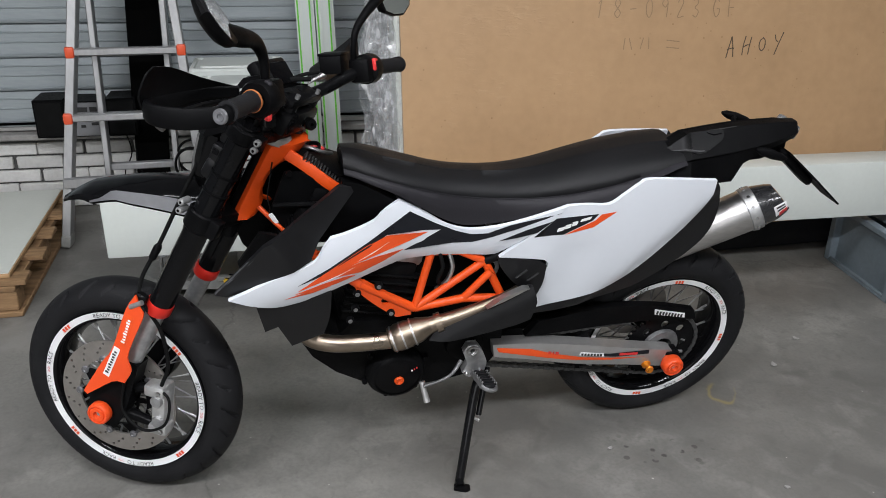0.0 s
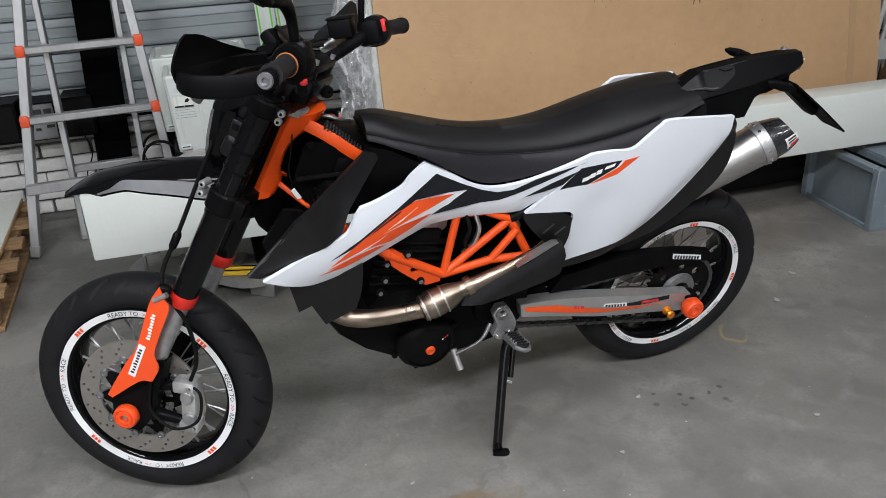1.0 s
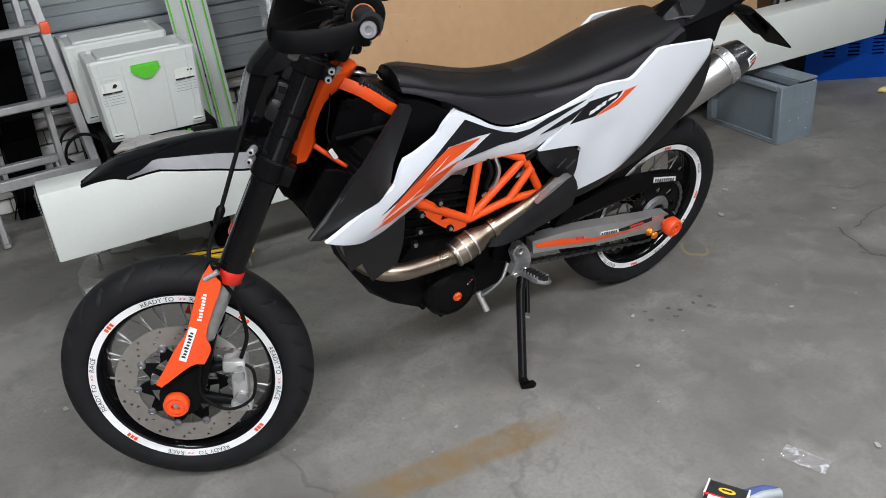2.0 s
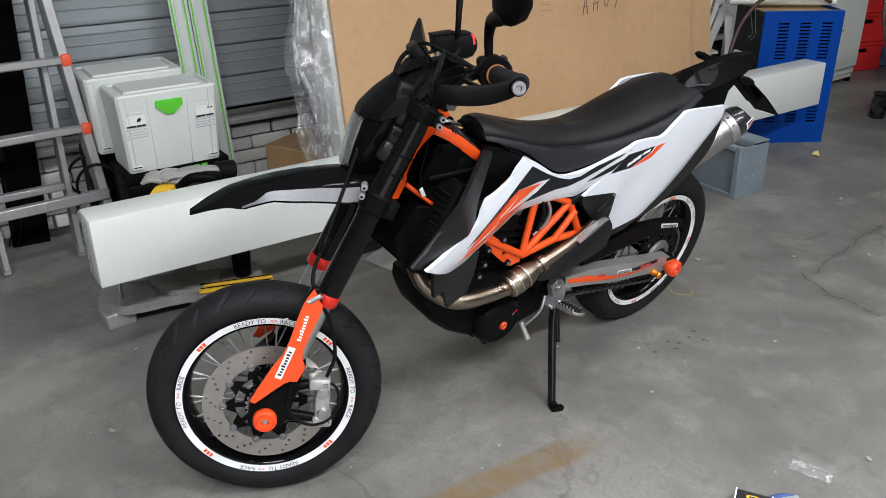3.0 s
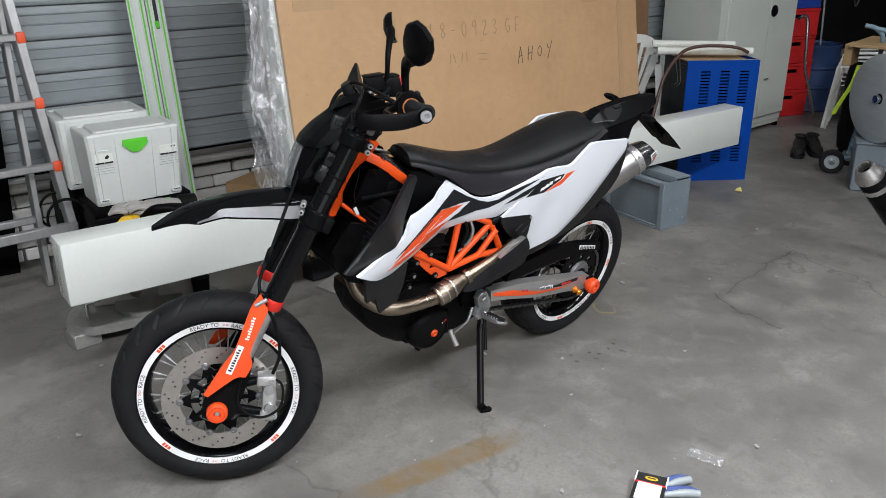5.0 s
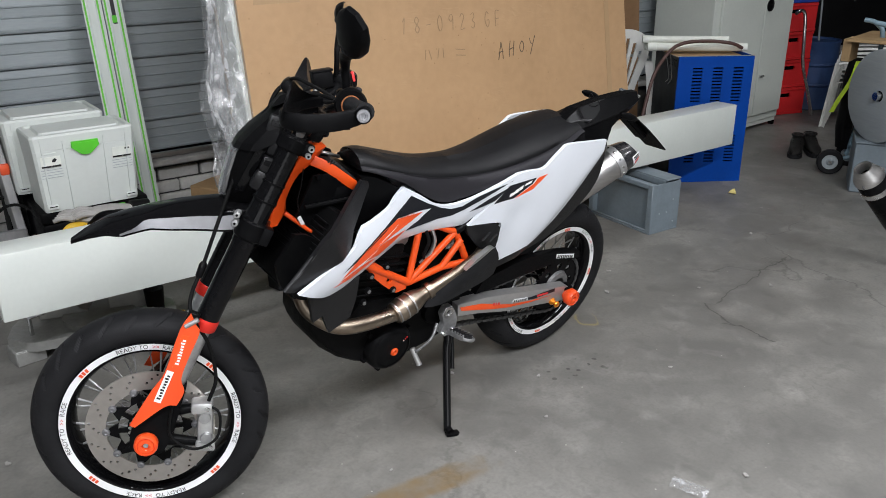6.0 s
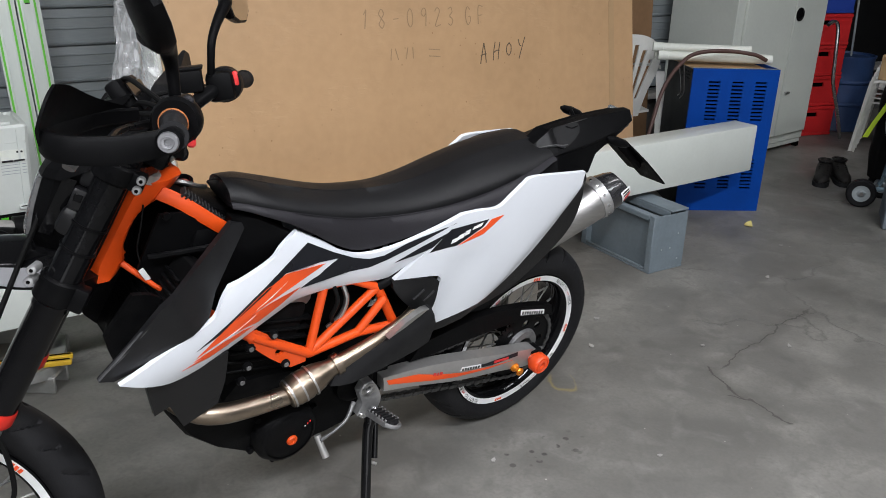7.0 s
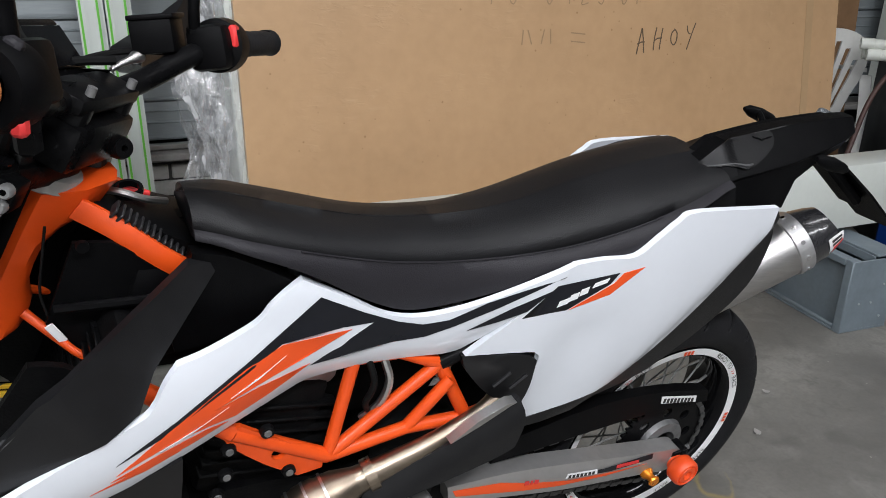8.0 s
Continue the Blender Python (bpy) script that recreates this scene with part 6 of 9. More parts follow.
# mirrors
def mirror(arm, radii, centre, along, glass_to, size):
    """A handlebar mirror: an upright arm that bends into the back of a six-sided shell; the glass faces glass_to."""
    arm = [Vector(p) for p in arm]
    c, along, back = Vector(centre), Vector(along).normalized(), Vector(glass_to)
    back = (back - along * back.dot(along)).normalized()
    across = back.cross(along)
    bm = B()
    run = curve(arm + [c - along * 0.036 * size - back * 0.012], 7)
    q = np.linspace(0, len(radii) - 1, len(run))
    tube(bm, run, [float(np.interp(v, range(len(radii)), radii)) for v in q], 14)
    st = part("mirror", bm, BLACK_PLASTIC, bike, "black handlebar mirror")
    bm = B()
    tube(bm, [arm[0] - Vector((0, 0, 0.03)), arm[0] + Vector((0, 0, 0.004))], radii[0] + 0.0025, 6)
    part("lock_nut", bm, BLACK_METAL, st)
    o = rounded([(-0.070, -0.012), (-0.058, -0.034), (-0.019, -0.046), (0.029, -0.048), (0.066, -0.028), (0.075, 0.0), (0.063, 0.030), (0.029, 0.042), (-0.015, 0.042), (-0.049, 0.030), (-0.070, 0.012)], 1, 50)

    def ring(k, dep, lift=0.0):
        return [c + along * (u * k * size - lift) + across * (v * k * size) - back * dep for u, v in o]
    bm = B()
    loft(bm, [ring(0.96, -0.004), ring(1.0, 0.0), ring(0.98, 0.007), ring(0.88, 0.015, 0.003), ring(0.62, 0.022, 0.008), ring(0.25, 0.025, 0.014)])
    part("mirror_shell", bm, BLACK_PLASTIC, st, angle=28)
    bm = B()
    loft(bm, [ring(0.90, -0.0041), ring(0.90, -0.0050)])
    part("mirror_glass", bm, MIRROR, st, "mirror glass")


mirror([(0.430, -0.212, 1.125), (0.427, -0.206, 1.180), (0.425, -0.199, 1.222), (0.412, -0.216, 1.256), (0.386, -0.260, 1.282)], [0.0085, 0.0085, 0.0095, 0.013, 0.017, 0.017], (0.355, -0.319, 1.336), (-0.379, -0.551, 0.743), (0.898, -0.024, 0.44), 0.90)
mirror([(0.637, 0.128, 1.068), (0.637, 0.129, 1.100), (0.643, 0.140, 1.132), (0.664, 0.166, 1.155), (0.700, 0.208, 1.176)], [0.0070, 0.0070, 0.0078, 0.0090, 0.012, 0.014], (0.752, 0.266, 1.167), (0.654, 0.734, -0.184), (0.747, -0.588, 0.31), 0.98)

# --- frame ---
def pipe(name, pts, r, mat, label="", seg=12, smooth=0):
    bm = B()
    tube(bm, curve(pts, smooth) if smooth else pts, r, seg)
    return part(name, bm, mat, bike, label)


for s in (-1, 1):
    y = s * 0.122
    nodes = {"front": (0.612, y, 0.640), "low": (0.744, y, 0.552), "top": (0.784, s * 0.096, 0.694), "rear_top": (0.912, s * 0.106, 0.660), "rear_low": (0.962, y, 0.556), "mid": (0.862, y, 0.566)}
    pipe("frame_tube", [nodes["front"], nodes["low"]], 0.0108, ORANGE_FRAME)
    pipe("frame_tube", [nodes["low"], nodes["top"]], 0.0096, ORANGE_FRAME)
    pipe("frame_tube", [nodes["low"], nodes["rear_top"]], 0.0098, ORANGE_FRAME)
    pipe("frame_tube", [nodes["rear_top"], nodes["rear_low"]], 0.0105, ORANGE_FRAME)
    pipe("frame_tube", [nodes["mid"], (0.925, y, 0.640)], 0.0095, ORANGE_FRAME)
    pipe("frame_tube", [nodes["low"], nodes["mid"], nodes["rear_low"], (1.02, y, 0.565)], 0.0102, ORANGE_FRAME)
    pipe("frame_tube", [(0.71, s * 0.088, 0.730), nodes["top"], (0.85, s * 0.098, 0.690), nodes["rear_top"]], 0.0100, ORANGE_FRAME)
    pipe("frame_tube", [(0.49, s * 0.09, 0.735), nodes["front"]], 0.0125, ORANGE_FRAME)
    pipe("frame_tube", [nodes["rear_top"], (1.10, y, 0.74), (1.35, s * 0.09, 0.83)], 0.0115, BLACK_METAL)
    # gusset plates at the engine mounts
    bm = B()
    sheet(bm, rounded([(0.600, 0.650), (0.622, 0.652), (0.672, 0.612), (0.736, 0.566), (0.735, 0.538), (0.700, 0.535), (0.652, 0.575), (0.606, 0.625)], 3), lambda u, v, d: Vector((u, s * (0.128 - d), v)), 0.008, [ring_points(0.010, 14, 0.672, 0.586)])
    part("gusset_plate", bm, ORANGE_FRAME, bike)
    pipe("frame_tube", [(0.600, s * 0.072, 0.838), (0.72, s * 0.086, 0.725)], 0.0120, ORANGE_FRAME)
    pipe("frame_tube", [(0.405, s * 0.025, 0.805), (0.45, s * 0.06, 0.765), (0.51, s * 0.09, 0.725)], [0.006, 0.0048, 0.0055], ORANGE_FRAME)
bm = B()
rows = []
for z in np.linspace(0.782, 0.958, 14):
    c = PIVOT + AXIS * ((z - PIVOT.z) / AXIS.z)
    k = (z - 0.782) / 0.176
    w = 0.030 + 0.008 * abs(2 * k - 1) ** 3
    b = float(np.interp(k, [0, 0.12, 0.3, 0.5, 0.66, 0.8, 1.0], [0.040, 0.046, 0.030, 0.026, 0.030, 0.064, 0.072]))
    rows.append([c + Vector((dx, dy, 0)) for dx, dy in ((-0.012, -0.016), (-0.016, 0.0), (-0.012, 0.016), (-0.004, w), (b * 0.55, w), (b, w * 0.55), (b + 0.004, 0), (b, -w * 0.55), (b * 0.55, -w), (-0.004, -w))])
loft(bm, rows)
part("steering_head", bm, ORANGE_FRAME, bike, "orange cast steering head", 50)
for s in (-1, 1):
    bm = B()
    rail = curve([(0.470, s * 0.030, 0.934), (0.505, s * 0.052, 0.916), (0.555, s * 0.070, 0.876), (0.605, s * 0.072, 0.838)], 4)
    loft(bm, [[q + Vector((a, s * y, b)) for a, y, b in ((-0.006, -0.004, -0.010), (-0.007, 0.004, -0.009), (-0.004, 0.006, -0.003), (0.005, 0.006, 0.007), (0.008, 0.004, 0.011), (0.007, -0.004, 0.011))] for q in rail])
    part("frame_rail", bm, ORANGE_FRAME, bike, "", 50)
    bm = B()
    sheet(bm, rounded([(0.425, 0.80), (0.462, 0.905), (0.500, 0.905), (0.555, 0.868), (0.622, 0.820), (0.650, 0.780), (0.60, 0.740), (0.52, 0.725), (0.47, 0.735), (0.435, 0.765)], 2, 30), lambda u, v, d: Vector((u, s * (0.048 + 0.20 * (u - 0.43) - d), v)), 0.006, step=0.03)
    part("frame_cover", bm, BLACK_PLASTIC, bike, "black plastic cover inside the frame")
    bm = B()
    tube(bm, curve([(0.435, s * 0.066, 0.832), (0.50, s * 0.078, 0.836), (0.58, s * 0.094, 0.842)], 5), 0.006, 8)
    part("cover_rib", bm, BLACK_PLASTIC, bike)
    bm = B()
    sheet(bm, rounded([(0.350, 0.700), (0.40, 0.775), (0.435, 0.765), (0.47, 0.735), (0.50, 0.70), (0.47, 0.62), (0.40, 0.60), (0.365, 0.64)], 2, 30), lambda u, v, d: Vector((u, s * (0.085 - d), v)), 0.01)
    part("radiator_cover", bm, ENGINE_BLACK, bike)
pipe("steering_bearing", [PIVOT + AXIS * 0.752, PIVOT + AXIS * 0.757, PIVOT + AXIS * 0.772, PIVOT + AXIS * 0.776], [0.034, 0.040, 0.038, 0.030], SILL, "greasy beige bearing shield", seg=24)
pipe("frame_bolt", [(0.470, -0.060, 0.905), (0.471, -0.066, 0.905)], 0.007, BLACK_METAL)

# --- bodywork ---
SHROUD = [(0.325, 0.711), (0.398, 0.669), (0.44, 0.657), (0.507, 0.661), (0.584, 0.676), (0.636, 0.688), (0.69, 0.697), (0.752, 0.699), (0.825, 0.697), (0.931, 0.687), (1.025, 0.773), (1.073, 0.828), (0.998, 0.797), (0.924, 0.774), (0.859, 0.770), (0.805, 0.786), (0.752, 0.822), (0.69, 0.862), (0.671, 0.854), (0.649, 0.842), (0.627, 0.826), (0.571, 0.812), (0.535, 0.808), (0.519, 0.790), (0.504, 0.766), (0.485, 0.757), (0.414, 0.74)]
SIDE = [(1.0765, 0.828), (1.12, 0.833), (1.17, 0.835), (1.203, 0.861), (1.232, 0.885), (1.264, 0.897), (1.424, 0.885), (1.422, 0.836), (1.40, 0.776), (1.363, 0.723), (1.306, 0.654), (1.244, 0.599), (1.152, 0.561), (1.048, 0.519), (1.042, 0.593), (1.053, 0.661), (1.043, 0.679), (1.019, 0.682), (0.9345, 0.687), (1.0285, 0.773)]
TRIM = [(1.425, 0.885), (1.450, 0.843), (1.462, 0.796), (1.456, 0.718), (1.408, 0.645), (1.312, 0.573), (1.240, 0.550), (1.049, 0.492), (1.049, 0.517), (1.152, 0.559), (1.246, 0.597), (1.308, 0.652), (1.365, 0.721), (1.402, 0.774), (1.424, 0.834)]


def shroud_crown(x, z):
    """A soft ridge along the middle of the shroud; its lower edge tucks in."""
    mid = float(np.interp(x, [0.32, 0.5, 0.7, 0.9, 1.05], [0.705, 0.715, 0.765, 0.74, 0.79]))
    return 0.010 - 1.6 * (z - mid) ** 2 if z > mid else 0.010 - 4.5 * (z - mid) ** 2


def side_crown(x, z):
    mid = float(np.interp(x, [0.95, 1.1, 1.25, 1.42], [0.73, 0.72, 0.76, 0.86]))
    edge = (z - 0.599) * 0.66 - (x - 1.244) * 0.75
    dish = 0.007 * math.exp(-((x - 1.10 - 0.3 * (z - 0.65)) / 0.05) ** 2) * max(0.0, min(1.0, (0.76 - z) / 0.06))
    return 0.008 - 0.25 * (z - mid) ** 2 - (0.15 * (mid - z) ** 2 if z < mid else 0) - 0.45 * min(0.03, max(0.0, 0.028 - edge)) - dish


for s in (1, -1):
    bm = B()
    skin(bm, rounded(SHROUD), 0.0, 0.010, 0.022, s, shroud_crown)
    part("tank_shroud", bm, WHITE_GLOSS, bike, "white gloss plastic shroud with orange and black graphics", 50)
    bm = B()
    skin(bm, rounded(SIDE), 0.0, 0.010, 0.022, s, side_crown)
    part("side_panel", bm, WHITE_GLOSS, bike, "white gloss plastic side panel", 50)
    bm = B()
    skin(bm, rounded(TRIM), -0.004, 0.012, 0.02, s, side_crown)
    part("side_trim", bm, GRAINED, bike, "grained black plastic edge trim")
    # black inner wing of the shroud: two facets
    bm = B()
    WING = [(0.561, 0.901), (0.600, 0.888), (0.548, 0.838), (0.512, 0.803), (0.492, 0.764), (0.438, 0.746), (0.379, 0.724), (0.322, 0.708), (0.299, 0.716), (0.350, 0.767), (0.402, 0.822), (0.480, 0.862)]
    wy = lambda u, v: -0.209 + 0.46 * max(0.0, (u - 0.435) + 0.55 * (v - 0.795)) + 0.10 * max(0.0, (v - 0.712) * 0.80 - (u - 0.300) * 0.57 - 0.010)
    sheet(bm, rounded(WING, 3, 14), lambda u, v, d: flank(u, wy(u, v) + d, v, s), 0.012, step=0.009)
    wing = part("shroud_wing", bm, GRAINED, bike, "grained black plastic wing", 30)
    # thin lighter bead: the highlight along the wing's front edge, painted
    bm = B()
    tube(bm, [flank(u, wy(u, v) + 0.004, v, s) for u, v in ((0.300, 0.716), (0.336, 0.750), (0.372, 0.785), (0.400, 0.812))], [0.0035, 0.0045, 0.0045, 0.003], 6)
    part("edge_bead", bm, EDGE_GLINT, wing, "grey bead painted as the edge's highlight")
    # lower scoop
    bm = B()
    sheet(bm, rounded([(0.376, 0.674), (0.44, 0.657), (0.534, 0.668), (0.530, 0.60), (0.516, 0.550), (0.447, 0.533), (0.420, 0.597), (0.393, 0.587)], 2, 15), lambda u, v, d: flank(u, -0.194 + 0.10 * max(0, u - 0.43) + 0.03 * (0.66 - v) + d, v, s), 0.012, step=0.025)
    part("lower_scoop", bm, GRAINED, bike, "grained black plastic scoop")
    for k in range(4):
        bm = B()
        box(bm, (0.452 + 0.014 * k, s * -0.1795 + s * 0.0045 * k, 0.603 + 0.004 * k), (0.010, 0.003, 0.003), 0.001)
        part("moulded_mark", bm, SEAT_SIDE, bike)
    # duct cover at the knee
    bm = B()
    sheet(bm, rounded([(0.931, 0.686), (1.02, 0.680), (1.050, 0.662), (1.048, 0.612), (1.035, 0.572), (0.982, 0.608), (0.943, 0.655)], 3), lambda u, v, d: flank(u, -0.134 - 0.02 * math.sin((u - 0.93) * 14) + d, v, s), 0.015, step=0.02)
    part("duct_cover", bm, GRAINED, bike, "grained black plastic duct cover")
    for k in range(2):
        bm = B()
        tube(bm, [(0.975 + 0.030 * k, s * -0.157, 0.640 - 0.012 * k), (1.0 + 0.03 * k, s * -0.158, 0.660 - 0.012 * k)], 0.003, 6)
        part("moulded_rib", bm, GRAINED, bike)
    # tank cover under the front of the seat
    bm = B()
    sheet(bm, rounded([(0.568, 0.905), (0.616, 0.895), (0.700, 0.845), (0.640, 0.802), (0.585, 0.778), (0.545, 0.768), (0.540, 0.82), (0.562, 0.875)], 3), lambda u, v, d: flank(u, -0.112 - 0.15 * (u - 0.57) + d, v, s), 0.02, step=0.025)
    part("tank_cover", bm, BLACK_PLASTIC, bike)

# graphics on the left and right flanks
ORANGE_U = [(0.462, 0.697), (0.510, 0.724), (0.564, 0.751), (0.614, 0.775), (0.660, 0.788), (0.757, 0.776), (0.708, 0.760), (0.650, 0.748), (0.568, 0.731), (0.629, 0.739), (0.700, 0.740), (0.650, 0.719), (0.600, 0.704), (0.567, 0.709), (0.525, 0.710), (0.490, 0.704)]
ORANGE_L = [(0.456, 0.691), (0.510, 0.701), (0.563, 0.705), (0.590, 0.699), (0.547, 0.690), (0.504, 0.687)]
ORANGE_T = [(0.435, 0.683), (0.475, 0.689), (0.533, 0.687), (0.492, 0.682)]
BLACK_A = [(0.713, 0.834), (0.774, 0.796), (0.823, 0.771), (0.861, 0.758), (0.899, 0.758), (0.952, 0.779), (1.062, 0.812), (0.97, 0.770), (0.908, 0.747), (0.866, 0.737), (0.818, 0.739), (0.702, 0.736), (0.789, 0.778), (0.744, 0.783), (0.659, 0.790), (0.615, 0.768), (0.515, 0.725), (0.463, 0.713), (0.528, 0.739), (0.615, 0.782), (0.665, 0.809)]
SLASH_A = [(0.592, 0.7405), (0.640, 0.7600), (0.664, 0.7715), (0.628, 0.7525)]
SLASH_B = [(0.508, 0.7060), (0.560, 0.7180), (0.590, 0.7285), (0.546, 0.7120)]
BLACK_B = [(0.928, 0.735), (0.987, 0.765), (1.046, 0.791), (1.014, 0.757), (0.974, 0.744)]
BLACK_C = [(1.009, 0.745), (1.054, 0.796), (1.148, 0.810), (1.136, 0.792), (1.075, 0.753)]
ORANGE_C = [(1.079, 0.753), (1.143, 0.793), (1.155, 0.809), (1.189, 0.816), (1.14, 0.774)]
for s in (1, -1):
    for o, mt, cr in ((ORANGE_U, ORANGE_DECAL, shroud_crown), (ORANGE_L, ORANGE_DECAL, shroud_crown), (ORANGE_T, ORANGE_DECAL, shroud_crown), (SLASH_A, WHITE_PRINT, shroud_crown), (SLASH_B, WHITE_PRINT, shroud_crown), (BLACK_A, NAVY_DECAL, shroud_crown), (BLACK_B, NAVY_DECAL, shroud_crown), (BLACK_C, NAVY_DECAL, side_crown), (ORANGE_C, ORANGE_DECAL, side_crown)):
        bm = B()
        skin(bm, o, 0.0016 if mt is WHITE_PRINT else 0.0009, 0.0006, 0.018, s, cr)
        part("graphic", bm, mt, bike, "", 60)
    for k, (gx, gz, w, h) in enumerate(((1.058, 0.760, 0.016, 0.010), (1.075, 0.768, 0.013, 0.011), (1.090, 0.776, 0.012, 0.011), (1.108, 0.788, 0.022, 0.008))):
        bm = B()
        skin(bm, [(gx, gz), (gx + w, gz + w * 0.35), (gx + w * 1.15, gz + h + w * 0.35), (gx + w * 0.15, gz + h)], 0.0018, 0.0006, 0.02, s, side_crown)
        part("graphic_bar", bm, WHITE_PRINT, bike)

# --- seat ---
SX = [0.584, 0.61, 0.70, 0.80, 0.86, 0.95, 1.03, 1.10, 1.18, 1.25, 1.32, 1.378]
S_LOW = [0.906, 0.902, 0.862, 0.788, 0.761, 0.776, 0.803, 0.818, 0.818, 0.856, 0.886, 0.905]
S_CREASE = [0.914, 0.911, 0.882, 0.847, 0.833, 0.824, 0.826, 0.834, 0.850, 0.868, 0.884, 0.896]
S_TOP = [0.944, 0.940, 0.906, 0.875, 0.865, 0.856, 0.860, 0.874, 0.891, 0.901, 0.908, 0.910]
S_WIDE = [0.072, 0.102, 0.114, 0.108, 0.107, 0.113, 0.124, 0.134, 0.142, 0.144, 0.136, 0.118]


def seat_at(x):
    return [float(np.interp(x, SX, q)) for q in (S_LOW, S_CREASE, S_TOP, S_WIDE)]


def smooth_seat(x):
    a = np.array([seat_at(max(0.584, min(1.378, x + d))) for d in (-0.03, -0.015, 0, 0.015, 0.03)])
    return a.mean(0)


SHIFT = 0.055
bm = B()
rows, sides = [], {1: [], -1: []}
for x in np.linspace(0.584, 1.378, 56):
    lo, cr, tp, w = smooth_seat(x)
    tp = max(tp, cr + 0.008)
    far = SHIFT + float(np.interp(x, [1.12, 1.30], [0.0, 0.004]))
    half = [(w * 0.90, cr), (w * 0.84, cr + (tp - cr) * 0.42), (w * 0.70, cr + (tp - cr) * 0.74), (w * 0.5, cr + (tp - cr) * 0.92), (w * 0.25, tp - 0.001)]
    ring = [(-a, b) for a, b in half] + [(-far / 2, tp)] + [(a - far, b) for a, b in half[::-1]]
    rows.append([Vector((x, a, b)) for a, b in ring] + [Vector((x, w * 0.8 - far, min(cr, lo) - 0.004)), Vector((x, -w * 0.8, min(cr, lo) - 0.004))])
    for s in (1, -1):
        lo2 = min(lo, cr - 0.004)
        fl = float(np.interp(x, [0.88, 1.0, 1.25, 1.36], [0, 0.008, 0.004, 0.0]))
        q = [(w * 0.905, cr + 0.0015), (w * 0.97 + fl * 0.3, cr - (cr - lo2) * 0.25), (w * 1.005 + fl * 0.8, lo2 + (cr - lo2) * 0.35), (w * 1.0 + fl, lo2 - fl * 0.4)]
        sides[s].append([Vector((x, -a if s > 0 else a - far, b)) for a, b in q] + [Vector((x, 0.02 - a if s > 0 else a - 0.02 - far, b)) for a, b in q[::-1]])
loft(bm, rows)
bmesh.ops.smooth_vert(bm, verts=bm.verts, factor=0.3)
seat = part("seat", bm, SEAT_VINYL, bike, "black vinyl bench seat", 70)
for s in (1, -1):
    bm = B()
    loft(bm, sides[s])
    part("seat_skirt", bm, SEAT_SIDE, seat, "dark grey vinyl side", 60)
    bm = B()
    pts = [r[0] + Vector((0, -s * 0.0015, 0.0)) for r in sides[s][8:46]]
    tube(bm, pts, 0.0011, 5)
    part("seam", bm, SEAT_SIDE, seat)

# --- tail ---
TX = [1.345, 1.395, 1.455, 1.51, 1.54, 1.60, 1.65, 1.690]
T_TOP = [0.902, 0.938, 0.946, 0.952, 0.954, 0.956, 0.957, 0.953]
T_RIDGE = [0.060, 0.062, 0.062, 0.062, 0.062, 0.062, 0.062, 0.056]
T_SIDE = [0.100, 0.108, 0.110, 0.108, 0.104, 0.096, 0.086, 0.072]
T_EDGE = [0.876, 0.897, 0.905, 0.911, 0.914, 0.920, 0.926, 0.930]
T_FOOT = [0.120, 0.124, 0.122, 0.116, 0.100, 0.088, 0.078, 0.064]
T_LOW = [0.852, 0.842, 0.836, 0.834, 0.872, 0.896, 0.906, 0.914]


def tail_at(x):
    return [float(np.interp(x, TX, q)) for q in (T_TOP, T_RIDGE, T_SIDE, T_EDGE, T_FOOT, T_LOW)]


bm = B()
rows = []
for x in TX:
    tp, r, w, e, f, lo = tail_at(x)
    half = [(f * 0.86, lo - 0.002), (f, lo), (w - 0.004, e - 0.008), (w, e), (w - 0.003, e + 0.004), (r + 0.003, tp - 0.004), (r, tp), (r * 0.6, tp - 0.002)]
    rows.append([Vector((x, -a, b)) for a, b in half] + [Vector((x, a - SHIFT - 0.024, b - 0.010)) for a, b in half[::-1]])
loft(bm, rows)
tail = part("tail_cover", bm, BLACK_PLASTIC, bike, "black plastic tail cover", 16)


def on_tail(x, v, lift):
    """A point on the sloping shoulder of the tail: v runs from the ridge down to the side edge."""
    tp, r, w, e, f, lo = tail_at(x)
    n = Vector((0, -(tp - e), w - r)).normalized()
    return Vector((x, -(r + (w - r) * v), tp + (e - tp) * v)) + n * lift


bm = B()
pad = [(1.336, 0.10), (1.352, 0.02), (1.400, -0.04), (1.472, 0.02), (1.482, 0.12), (1.474, 0.46), (1.430, 0.80), (1.408, 0.84), (1.384, 0.60)]
sheet(bm, rounded(pad, 2, 22), lambda u, v, d: on_tail(u, v, 0.005 - d), 0.008, step=0.02)
gp = part("grab_pad", bm, PAD_BLACK, tail)
# light line that paints the glint on the pad's moulding
bm = B()
tube(bm, [on_tail(u, v, 0.0055) for u, v in ((1.350, 0.22), (1.392, 0.62), (1.412, 0.76), (1.424, 0.76))], [0.0012, 0.0016, 0.0026, 0.0012], 6)
part("moulded_line", bm, EDGE_GLINT, gp)
bm = B()
tube(bm, [on_tail(u, v, 0.0055) for u, v in ((1.440, 0.08), (1.455, 0.22), (1.476, 0.20))], 0.0014, 6)
part("moulded_line", bm, GLOSS_BLACK, gp)
# highlight along the tail's ridge, drawn as a lighter line
bm = B()
tube(bm, [on_tail(u, 0.0, 0.001) for u in (1.40, 1.45, 1.52)], [0.0008, 0.0013, 0.0008], 5)
part("ridge_line", bm, EDGE_GLINT, tail)
